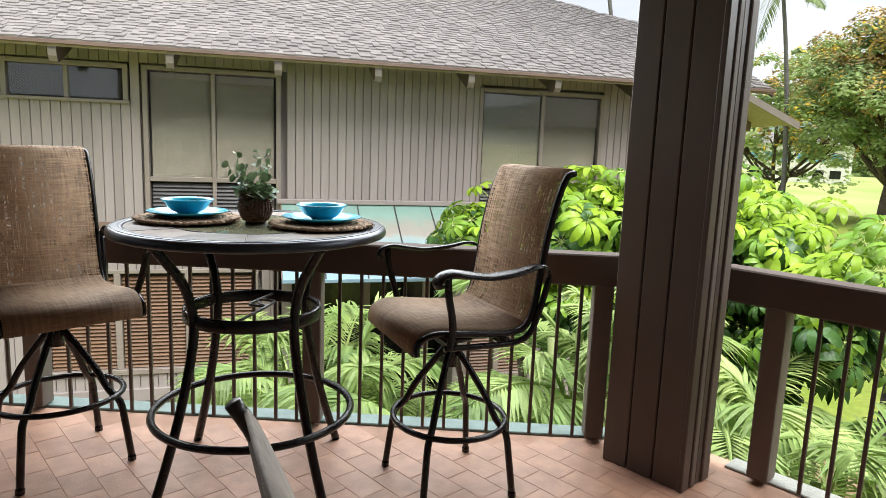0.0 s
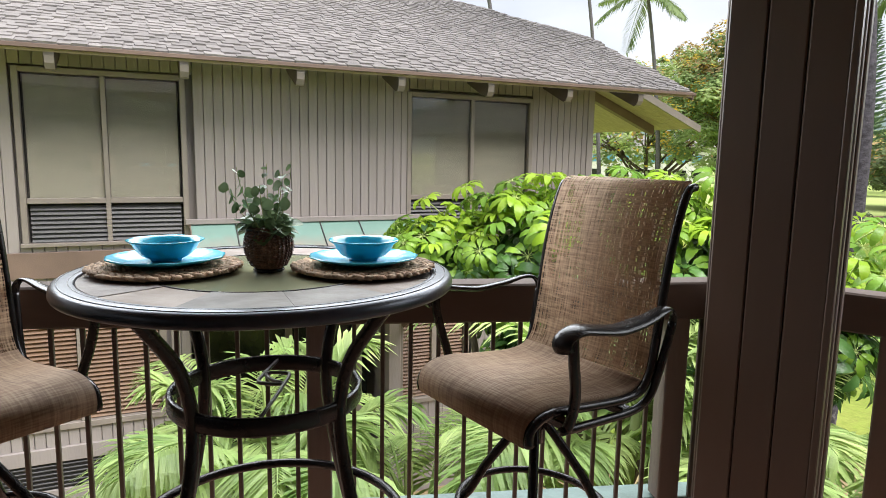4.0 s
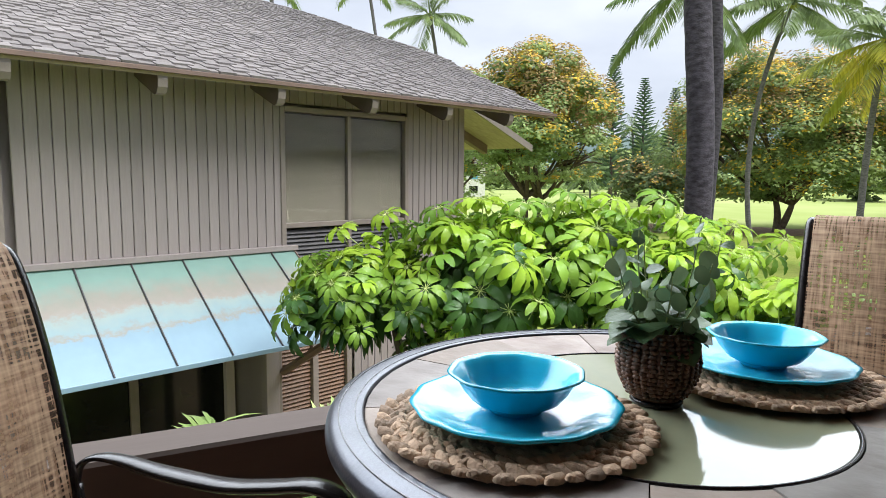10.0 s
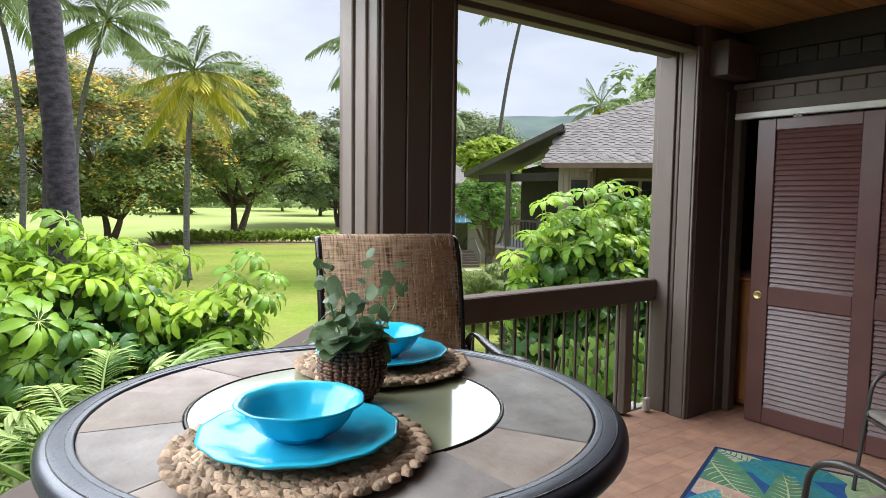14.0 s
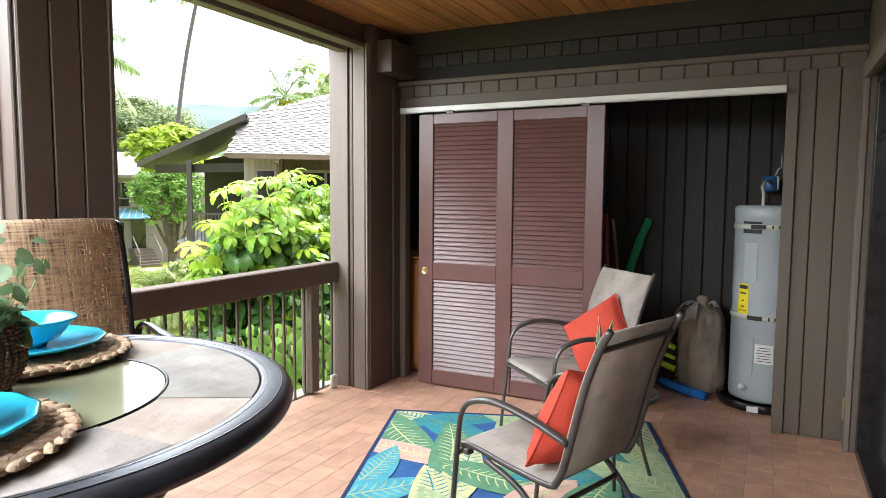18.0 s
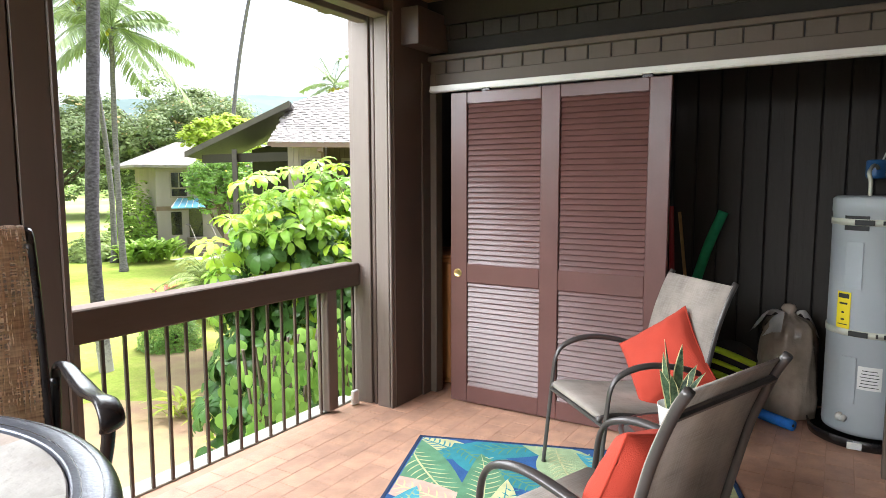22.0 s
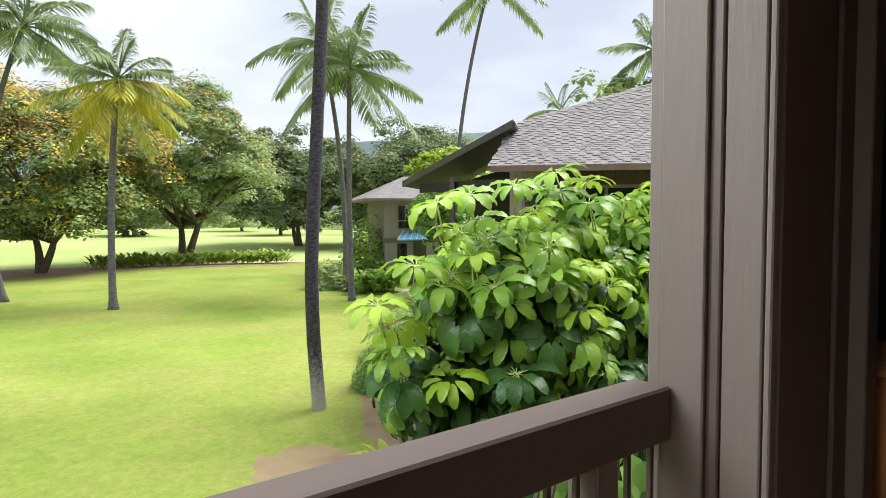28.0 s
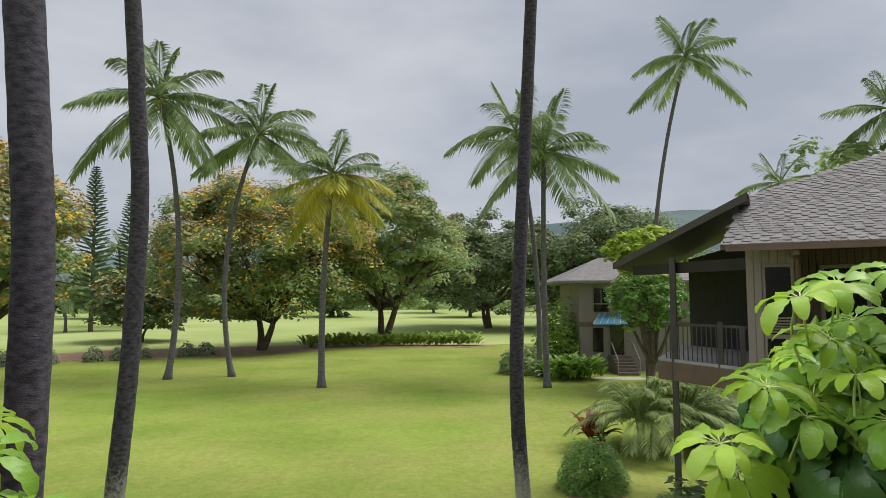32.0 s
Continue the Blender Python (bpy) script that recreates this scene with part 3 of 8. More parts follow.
part("glass_insert", Geo().lathe([(0.3025, TZ - 0.012), (0.3025, TZ - 0.002), (0.301, TZ), (0.001, TZ)], 96), GREEN_GLASS, table, "pale green frosted glass insert")
part("underside", Geo().lathe([(0.50, TZ - 0.038), (0.50, TZ - 0.03), (0.02, TZ - 0.03), (0.02, TZ - 0.035)], 64), BLACK_METAL, table)
rng = random.Random(4)
cuts = [0]
while cuts[-1] < 335:
    cuts.append(cuts[-1] + rng.uniform(25, 37))
cuts[-1] = 360
for a0, a1 in zip(cuts, cuts[1:]):
    g, vs, fs, k = Geo(), [], [], 6
    top = TZ + rng.uniform(-0.0012, 0.0012)
    for i in range(k + 1):
        w = radians(a0 + 0.17 + (a1 - a0 - 0.34) * i / k)
        skew = radians(rng.uniform(-0.15, 0.15))
        for r, z in ((0.3085, TZ - 0.02), (0.309, top - 0.002), (0.311, top), (0.4755, top), (0.4778, top - 0.002), (0.4782, TZ - 0.02)):
            vs.append((r * math.cos(w + skew), r * math.sin(w + skew), z))
    for i in range(k):
        for j in range(5):
            fs.append((i * 6 + j, i * 6 + j + 1, (i + 1) * 6 + j + 1, (i + 1) * 6 + j)[::-1])
    fs += [tuple(range(6)), tuple(k * 6 + j for j in range(6))[::-1]]
    part("slate_tile", g.add(vs, fs), rng.choice(SLATES), table)
for i in range(4):
    a = radians(8 + 90 * i)
    leg = smoothed([(0.43 * math.cos(a), 0.43 * math.sin(a), TZ - 0.045), (0.385 * math.cos(a), 0.385 * math.sin(a), TZ - 0.10), (0.30 * math.cos(a), 0.30 * math.sin(a), 0.86), (0.268 * math.cos(a), 0.268 * math.sin(a), 0.70), (0.30 * math.cos(a), 0.30 * math.sin(a), 0.50), (0.37 * math.cos(a), 0.37 * math.sin(a), 0.25), (0.46 * math.cos(a), 0.46 * math.sin(a), 0.0)], 5)
    part("leg", Geo().tube(leg, 0.019, 10), BLACK_METAL, table, smooth=True)
band = Geo().lathe([(0.262, 0.70), (0.274, 0.70), (0.277, 0.706), (0.277, 0.745), (0.274, 0.75), (0.262, 0.75), (0.259, 0.745), (0.259, 0.706), (0.262, 0.70)], 64)
band.f = band.f[:-2]
part("upper_ring", band, BLACK_METAL, table, smooth=True)
part("foot_ring", Geo().tube(ring(0.405, 0.30, 52), 0.016, 8, closed=True), BLACK_METAL, table, smooth=True)
ROD_Z = 0.735
rod = [(-0.185, 0.187), (-0.075, 0.027), (-0.033, 0.016), (0.01, 0.051), (-0.045, 0.05), (-0.105, 0.078), (-0.057, 0.119), (-0.011, 0.083), (0.19, -0.18)]
part("hook_rod", Geo().tube(smoothed([(x, y, ROD_Z) for x, y in rod], 3), 0.006, 6), GREY_METAL, table, "bent grey metal rod across the ring", smooth=True)

# place settings
def lump_ring(g, r, z, n, size, rs):
    for i in range(n):
        a = 2 * math.pi * (i + rs.uniform(-0.15, 0.15)) / n
        m = Matrix.Translation((r * math.cos(a), r * math.sin(a), z)) @ Matrix.Rotation(a + (0.75 if i % 2 else 0.35), 4, "Z") @ Matrix.Diagonal((size[0] * rs.uniform(0.85, 1.15), size[1] * rs.uniform(0.85, 1.15), size[2], 1))
        vs = [(math.cos(u) * math.sin(v), math.sin(u) * math.sin(v), math.cos(v)) for v in (0.35, 0.95, 1.57, 2.2, 2.8) for u in [k * math.pi / 4 for k in range(8)]]
        fs = [(p * 8 + q, p * 8 + (q + 1) % 8, (p + 1) * 8 + (q + 1) % 8, (p + 1) * 8 + q)[::-1] for p in range(4) for q in range(8)] + [tuple(range(8)), tuple(range(32, 40))[::-1]]
        g.add(vs, fs, m)


def plait_ring(g, r, w, rs):
    """A three-strand plait of flat leaves bent into a ring."""
    n = int(2 * math.pi * r / 0.0265)
    for i in range(n):
        for s in (-1, 1):
            a = 2 * math.pi * (i + 0.25 * s + rs.uniform(-0.12, 0.12)) / n
            ln, wd, th = 0.0205 * rs.uniform(0.9, 1.15), 0.0108 * rs.uniform(0.85, 1.2), 0.0066 * rs.uniform(0.85, 1.2)
            m = Matrix.Translation(((r + s * w * 0.42) * math.cos(a), (r + s * w * 0.42) * math.sin(a), 0.0095)) @ Matrix.Rotation(a + math.pi / 2 + s * rs.uniform(0.5, 0.75), 4, "Z") @ Matrix.Rotation(rs.uniform(0.1, 0.3), 4, "Y") @ Matrix.Diagonal((ln, wd, th, 1))
            vs = []
            rows = ((-1.0, 0.25), (-0.6, 0.85), (0.0, 1.0), (0.6, 0.8), (1.0, 0.2))
            for x, q in rows:
                vs += [(x, -q, -0.6), (x, -q * 0.8, 0.35 * q), (x, 0.0, q), (x, q * 0.8, 0.35 * q), (x, q, -0.6)]
            fs = [(p * 5 + k, (p + 1) * 5 + k, (p + 1) * 5 + k + 1, p * 5 + k + 1) for p in range(4) for k in range(4)] + [tuple(range(5)), tuple(range(20, 25))[::-1]]
            g.add(vs, fs, m)


def braided_mat():
    g, rs = Geo(), random.Random(8)
    for r, w in ((0.187, 0.017), (0.160, 0.016), (0.133, 0.016), (0.106, 0.015), (0.08, 0.014)):
        plait_ring(g, r, w, rs)
    return g.mesh("placemat", True)


mat_mesh = braided_mat()
back_mesh = Geo().lathe([(0.19, 0.001), (0.19, 0.008), (0.005, 0.008)], 40).mesh("backing")
plate_geo = Geo().lathe([(0.09, 0.0), (0.095, 0.002), (0.118, 0.010), (0.155, 0.020), (0.157, 0.0235), (0.150, 0.0245), (0.116, 0.0145), (0.10, 0.0105), (0.09, 0.009), (0.005, 0.009)], 96, wob=0.012, lobes=13)
plate_mesh = plate_geo.mesh("plate", True)
bowl_geo = Geo().lathe([(0.040, 0.0), (0.041, 0.005), (0.048, 0.008), (0.066, 0.017), (0.079, 0.033), (0.087, 0.048), (0.099, 0.056), (0.102, 0.059), (0.099, 0.0612), (0.090, 0.056), (0.082, 0.049), (0.075, 0.035), (0.062, 0.020), (0.045, 0.012), (0.005, 0.010)], 96, wob=0.012, lobes=10)
bowl_mesh = bowl_geo.mesh("bowl", True)
for k, (x, y, a) in enumerate(((-2.425, 1.765, 0), (-2.035, 2.155, 40))):
    pm = thing("placemat", "round braided natural rattan placemat on the table", "placemat", pose(x, y, TZ + 0.005, 0, 0, a), "place settings")
    part("backing", back_mesh, RATTAN, pm)
    tagged(part("braid", mat_mesh, RATTAN, pm), kind="stuff")
    solo("plate", plate_mesh, TURQUOISE, "turquoise glazed plate with a wavy rim", "plate", pose(x, y, TZ + 0.0215, 0, 0, a), "place settings")
    solo("bowl", bowl_mesh, TURQUOISE, "turquoise glazed bowl with a flared wavy rim", "bowl", pose(x, y, TZ + 0.031, 0, 0, a + 15), "place settings")

# wicker pot with eucalyptus
pot = thing("potted_plant", "dark wicker pot with grey-green eucalyptus sprigs", "plant", m=pose(-2.224, 1.962, TZ) @ Matrix.Diagonal((1.0, 1.0, 1.12, 1)))
part("pot_core", Geo().lathe([(0.036, 0.0), (0.042, 0.003), (0.038, 0.010), (0.045, 0.016), (0.058, 0.036), (0.0645, 0.062), (0.060, 0.085), (0.0535, 0.104), (0.0535, 0.114), (0.049, 0.114), (0.049, 0.09), (0.01, 0.09)], 40), WICKER, pot, smooth=True)
g, rs = Geo(), random.Random(3)
for k in range(15):
    z = 0.018 + k * 0.0065
    u = (z - 0.016) / 0.096
    r = 0.046 + 0.0075 * u + 0.0165 * math.sin(math.pi * min(1, max(0, u)) ** 0.95)
    lump_ring(g, r, z, 30, (0.0036, 0.0075, 0.0036), rs)
part("weave", g, WICKER, pot, smooth=True)
part("base_ring", Geo().tube(ring(0.039, 0.005, 30), 0.005, 6, closed=True), BLACK_METAL, pot, smooth=True)
def round_leaf(g, p, d, up, size, fold=0.25):
    """A rounded leaf from p along d."""
    d, up = Vector(d).normalized(), Vector(up)
    s = d.cross(up).normalized()
    up = s.cross(d).normalized()
    p = Vector(p)
    rows = ((0.0, 0.05), (0.18, 0.42), (0.42, 0.60), (0.68, 0.55), (0.88, 0.32), (1.0, 0.04))
    vs = []
    for t, w in rows:
        c = p + d * size * t - up * size * 0.18 * t * t
        vs += [c - s * size * w * 0.9 + up * size * w * fold, c, c + s * size * w * 0.9 + up * size * w * fold]
    fs = []
    for i in range(5):
        fs += [(i * 3, i * 3 + 1, i * 3 + 4, i * 3 + 3), (i * 3 + 1, i * 3 + 2, i * 3 + 5, i * 3 + 4)]
    g.add(vs, fs)


g, gs, rs = Geo(), Geo(), random.Random(21)
for k in range(9):
    a, lean, h = k * 0.698 * 2 + rs.uniform(-0.3, 0.3), rs.uniform(0.03, 0.115), rs.uniform(0.08, 0.19)
    tip = Vector((lean * math.cos(a), lean * math.sin(a), 0.10 + h))
    run = arc((0.012 * math.cos(a), 0.012 * math.sin(a), 0.09), tip, (0.014 * math.cos(a), 0.014 * math.sin(a), 0.0), 8)
    gs.tube(run, [0.0017 - 0.0001 * i for i in range(9)], 5)
    for i in range(8):
        u = (0.25 + 0.75 * (i + rs.uniform(-0.3, 0.3)) / 7.5) * 7.9
        u = min(7.9, max(0.5, u))
        p = run[int(u)].lerp(run[int(u) + 1], u - int(u))
        b = rs.uniform(0, 6.28)
        w = rs.uniform(0, 6.28)
        round_leaf(g, p, (math.cos(b), math.sin(b), rs.uniform(-0.5, 0.8)), (math.cos(w), math.sin(w), rs.uniform(0.1, 0.9)), rs.uniform(0.018, 0.034), rs.uniform(0.0, 0.25))
for k in range(30):
    a = k * 0.349 + rs.uniform(-0.2, 0.2)
    q = rs.uniform(0.015, 0.04)
    round_leaf(g, (q * math.cos(a), q * math.sin(a), rs.uniform(0.10, 0.13)), (math.cos(a), math.sin(a), rs.uniform(-0.35, 0.7)), (rs.uniform(-0.3, 0.3), rs.uniform(-0.3, 0.3), 1), rs.uniform(0.045, 0.066))
part("stem_spray", gs, STEM, pot)
part("foliage", g, EUCALYPT, pot, smooth=True)

# rug
NAVY = mat("rug_navy", (0.025, 0.10, 0.29), 0.95, var=0.15, scale=12, bump=0.5, fine=300)
RUG = pose(0.806, 2.923, 0, 0, 0, 199.6)
rug = thing("rug", "blue outdoor rug with tropical leaf pattern", "rug", m=RUG)
part("base", Geo().box(0, 2.2, 0, 1.65, 0.0, 0.007, 0.003), NAVY, rug)
INKS = [mat("rug_" + nm, c, 0.95, var=0.16, scale=14, bump=0.5, fine=300) for nm, c in (("teal", (0.03, 0.24, 0.29)), ("green", (0.11, 0.27, 0.15)), ("cream", (0.55, 0.56, 0.30)), ("pale_green", (0.37, 0.48, 0.27)), ("sea", (0.07, 0.36, 0.45)), ("pink", (0.66, 0.40, 0.33)))]
def flat_leaf(g, c, a, ln, wd, z, bend=0.2, cutx=(0.02, 2.18), cuty=(0.02, 1.63)):
    rows, vs = 12, []
    for i in range(rows + 1):
        t = i / rows
        w = wd * math.sin(math.pi * t ** 0.8) ** 0.8 / 2
        ang = a + bend * (t - 0.5)
        px, py = c[0] + ln * (t - 0.5) * math.cos(ang), c[1] + ln * (t - 0.5) * math.sin(ang)
        for s in (-1, 0, 1):
            vs.append((min(cutx[1], max(cutx[0], px - s * w * math.sin(ang))), min(cuty[1], max(cuty[0], py + s * w * math.cos(ang))), z))
    fs = [(i * 3 + s, i * 3 + s + 1, i * 3 + s + 4, i * 3 + s + 3)[::-1] for i in range(rows) for s in (0, 1)]
    g.add(vs, fs)


rs = random.Random(12)
cells = [(i, j) for i in range(8) for j in range(5)]
for k, (i, j) in enumerate(cells):
    c = (0.12 + i * 0.28 + rs.uniform(-0.07, 0.07), 0.14 + j * 0.34 + rs.uniform(-0.07, 0.07))
    a, ln, wd = rs.uniform(0, 6.28), rs.uniform(0.65, 1.0), rs.uniform(0.2, 0.3)
    ink = (2, 0, 3, 4, 2, 1, 0, 3, 4, 2, 5, 1)[k % 12]
    z = 0.0075 + 0.0003 * k
    g = Geo()
    flat_leaf(g, c, a, ln, wd, z)
    part("leaf_motif", g, INKS[ink], rug)
    g = Geo()
    flat_leaf(g, c, a, ln * 0.98, 0.012, z + 0.00012)
    for q in range(-8, 9):
        for s in (-1, 1):
            t = q / 18.5
            px, py = c[0] + ln * t * math.cos(a), c[1] + ln * t * math.sin(a)
            hw = wd * 0.42 * math.cos(math.pi * t) ** 0.8
            b = a + s * 0.95
            flat_leaf(g, (px + hw * 0.5 * math.cos(b), py + hw * 0.5 * math.sin(b)), b, hw, 0.009, z + 0.00012, 0.25)
    part("vein_motif", g, INKS[(1, 2, 0, 2, 3, 2)[ink]], rug)
g = Geo().box(-0.008, 2.208, -0.008, 0.012, 0, 0.0095).box(-0.008, 2.208, 1.638, 1.658, 0, 0.0095).box(-0.008, 0.012, 0.012, 1.638, 0, 0.0095).box(2.188, 2.208, 0.012, 1.638, 0, 0.0095)
part("binding", g, mat("rug_edge", (0.01, 0.03, 0.09), 0.9), rug)


def patio_chair(m):
    """Stacking sling chair; faces local x."""
    c = thing("patio_chair", "grey-brown metal patio chair with taupe sling", "chair", m=m, group="patio chairs on the rug")
    seat = smoothed([(0.27, 0.405), (0.26, 0.425), (0.18, 0.428), (0.0, 0.405), (-0.16, 0.395), (-0.20, 0.40)], 4)
    back = smoothed([(-0.20, 0.40), (-0.235, 0.47), (-0.275, 0.62), (-0.32, 0.79), (-0.375, 0.93), (-0.405, 0.985)], 4)
    part("seat", strip(Geo(), [(x, z + 0.012) for x, z in seat], 0.25, 0.008), SLING_GREY, c, smooth=True)
    part("backrest", strip(Geo(), [(x + 0.012, z) for x, z in back], 0.25, 0.008), SLING_GREY, c, smooth=True)
    for s in (-1, 1):
        part("side_rail", Geo().tube([(x, s * 0.245, z) for x, z in seat[1:] + back[1:]] + [(-0.413, s * 0.245, 0.998)], 0.0145, 8), GREY_METAL, c, smooth=True)
        arm = smoothed([(0.30, s * 0.285, 0.0), (0.275, s * 0.285, 0.25), (0.255, s * 0.285, 0.45), (0.235, s * 0.285, 0.57), (0.175, s * 0.285, 0.63), (0.05, s * 0.285, 0.655), (-0.12, s * 0.28, 0.63), (-0.26, s * 0.255, 0.575)], 5)
        part("arm_leg", Geo().tube(arm, [0.0135 + 0.006 * min(1, max(0, (i - 16) / 6)) for i in range(len(arm))], 10, flat=0.72), GREY_METAL, c, smooth=True)
        leg = smoothed([(0.12, s * 0.262, 0.40), (-0.06, s * 0.265, 0.34), (-0.2, s * 0.27, 0.2), (-0.33, s * 0.275, 0.0)], 4)
        part("rear_leg", Geo().tube(leg, 0.0125, 8), GREY_METAL, c, smooth=True)
        part("seat_bracket", Geo().box(0.20, 0.23, s * 0.265 - 0.02, s * 0.265 + 0.02, 0.40, 0.425), GREY_METAL, c)
    g = Geo().tube([(0.262, -0.285, 0.395), (0.262, 0.285, 0.395)], 0.011, 8).tube([(-0.14, -0.268, 0.27), (-0.14, 0.268, 0.27)], 0.011, 8)
    part("stretcher", g, GREY_METAL, c)
    part("top_bar", Geo().tube([(-0.378, -0.245, 0.925), (-0.378, 0.245, 0.925)], 0.0115, 8), GREY_METAL, c)
    return c


def spot(back, deg, d=0.395):
    return pose(back[0] + d * math.cos(radians(deg)), back[1] + d * math.sin(radians(deg)), 0.008, 0, 0, deg)


patio_chair(spot((1.15, 1.49), 136))
patio_chair(spot((-0.50, 1.108), 70))


def pillow(m, label):
    n, vs = 24, []
    for side in (1, -1):
        for i in range(n + 1):
            for j in range(n + 1):
                u, v = 2 * i / n - 1, 2 * j / n - 1
                k = 1 - 0.09 * (1 - abs(u)) ** 0.8 * (abs(v) ** 6) - 0.0
                puff = 0.098 * ((1 - u * u) * (1 - v * v)) ** 0.42 + 0.010 * noise.noise((u * 2.2, v * 2.2, side * 3)) + 0.006 * noise.noise((u * 6, v * 6, side * 5)) * (u * u + v * v)
                vs.append((0.20 * u * (1 - 0.07 * (1 - v * v)) * (1 if abs(v) < 1 else 1), 0.20 * v * (1 - 0.07 * (1 - u * u)), side * max(0.002, puff)))
    fs, o = [], (n + 1) ** 2
    for i in range(n):
        for j in range(n):
            q = (i * (n + 1) + j, (i + 1) * (n + 1) + j, (i + 1) * (n + 1) + j + 1, i * (n + 1) + j + 1)
            fs += [q, tuple(x + o for x in q)[::-1]]
    c = thing("pillow", label, "pillow", m=m, group="orange pillows")
    part("cover", Geo().add(vs, fs), ORANGE, c, smooth=True)
    rim = [(0.20 * a * (1 - 0.07 * (1 - b * b)), 0.20 * b * (1 - 0.07 * (1 - a * a)), 0) for a, b in [(-1 + 2 * i / n, -1) for i in range(n)] + [(1, -1 + 2 * i / n) for i in range(n)] + [(1 - 2 * i / n, 1) for i in range(n)] + [(-1, 1 - 2 * i / n) for i in range(n)]]
    part("piping", Geo().tube(rim, 0.005, 6, closed=True), ORANGE, c, smooth=True)
    return c


pillow(spot((1.15, 1.49), 136) @ pose(-0.18, 0.05, 0.60, 0, 0, 20) @ pose(0, 0, 0, 0, 66, 0) @ pose(0, 0, 0, 0, 0, 40), "orange-red square pillow leaning on the patio chair")
pillow(spot((-0.50, 1.108), 70) @ pose(-0.125, 0.02, 0.585, 0, 72, 0) @ pose(0, 0, 0, 0, 0, 12), "orange-red square pillow leaning on the patio chair")

# side table and snake plant
SMOKED = mat("smoked_glass", (0.05, 0.05, 0.045), 0.06, var=0.05, bump=0, coat=0.4)
st = thing("side_table", "small round glass side table with metal rim", "table", m=pose(0.45, 1.42, 0.008))
part("glass_top", Geo().lathe([(0.225, 0.435), (0.228, 0.442), (0.225, 0.446), (0.001, 0.446)], 48), SMOKED, st)
part("rim", Geo().tube(ring(0.232, 0.438, 48), 0.012, 8, closed=True), GREY_METAL, st, smooth=True)
for i in range(4):
    a = radians(20 + 90 * i)
    part("leg", Geo().tube(smoothed([(0.21 * math.cos(a), 0.21 * math.sin(a), 0.43), (0.15 * math.cos(a), 0.15 * math.sin(a), 0.25), (0.21 * math.cos(a), 0.21 * math.sin(a), 0.0)], 5), 0.010, 8), GREY_METAL, st, smooth=True)
SNAKE = leafmat("snake_plant_green", (0.03, 0.065, 0.035), (0.15, 0.23, 0.12), 0.4, 0.1, 0.3, 45)
SNAKE_EDGE = mat("snake_plant_edge", (0.62, 0.58, 0.30), 0.5, var=0.1)
sp = thing("snake_plant", "snake plant in a white ceramic pot", "plant", m=pose(0.45, 1.44, 0.454))
part("pot", Geo().lathe([(0.052, 0.0), (0.058, 0.003), (0.072, 0.11), (0.074, 0.116), (0.070, 0.116), (0.066, 0.10), (0.01, 0.10)], 40), WHITE_POT, sp, smooth=True)
rs = random.Random(5)
for k in range(8):
    a, h, w = k * 0.83 + rs.uniform(-0.2, 0.2), rs.uniform(0.15, 0.29), rs.uniform(0.036, 0.048)
    base = Vector((0.028 * math.cos(a), 0.028 * math.sin(a), 0.09))
    out = Vector((math.cos(a), math.sin(a), 0)) * rs.uniform(0.02, 0.09)
    side = Vector((-math.sin(a + 0.6), math.cos(a + 0.6), 0))
    nrm = side.cross(Vector((0, 0, 1)))
    for nm, k0, k1, mt in (("leaf", -0.8, 0.8, SNAKE), ("leaf_edge", 0.8, 1.0, SNAKE_EDGE), ("leaf_edge", -1.0, -0.8, SNAKE_EDGE)):
        vs = []
        for i in range(9):
            t = i / 8
            c = base + Vector((0, 0, h * t)) + out * t * t
            ww = w / 2 * (0.55 + 1.1 * t * (1 - t) * 1.6) * (1 - t ** 5)
            for q in (k0, k1):
                vs.append(c + side * ww * q + nrm * ww * (q * q) * 0.35 + nrm * 0.001)
            for q in (k1, k0):
                vs.append(c + side * ww * q + nrm * ww * (q * q) * 0.35 - nrm * 0.001)
        fs = [(i * 4 + p, i * 4 + (p + 1) % 4, (i + 1) * 4 + (p + 1) % 4, (i + 1) * 4 + p) for i in range(8) for p in range(4)]
        part(nm, Geo().add(vs, fs), mt, sp)

# louvred sliding door of the closet
ld = thing("louver_door", "maroon louvred sliding closet door, half open", "door", m=pose(1.445, 0, 0.012))
frame_boxes = [(3.10, 2.98, 0, 2.03), (2.47, 2.35, 0, 2.03), (1.835, 1.715, 0, 2.03)]
for y0, y1, z0, z1 in frame_boxes:
    part("stile", Geo().box(0, 0.035, y1, y0, z0, z1, 0.004), MAROON, ld)
for y0, y1 in ((2.98, 2.47), (2.35, 1.835)):
    for z0, z1 in ((0, 0.115), (0.805, 0.93), (1.955, 2.03)):
        part("rail", Geo().box(0.001, 0.034, y1, y0, z0, z1, 0.004), MAROON, ld)
    slat = Geo().box(-0.023, 0.023, y1 - y0 + 0.002, -0.002, -0.0028, 0.0028, 0.0015).mesh("louver")
    for z0, z1 in ((0.115, 0.805), (0.93, 1.955)):
        z = z0 + 0.016
        while z < z1 + 0.006:
            part("louver", slat, MAROON, ld, m=pose(0.018, y0, z, 0, -64, 0))
            z += 0.0335
pull = part("pull", Geo().lathe([(0.029, 0.0), (0.029, 0.004), (0.024, 0.006), (0.020, 0.003), (0.001, 0.003)], 28), BRASS, ld, "round brass finger pull", smooth=True, m=pose(-0.001, 3.045, 0.865, 0, -90, 0))
tr = thing("door_track", "white metal sliding door track under the header", "track")
part("rail_body", Geo().box(1.455, 1.50, 0.672, 3.27, 2.058, 2.10, 0.003), WHITE_METAL, tr)
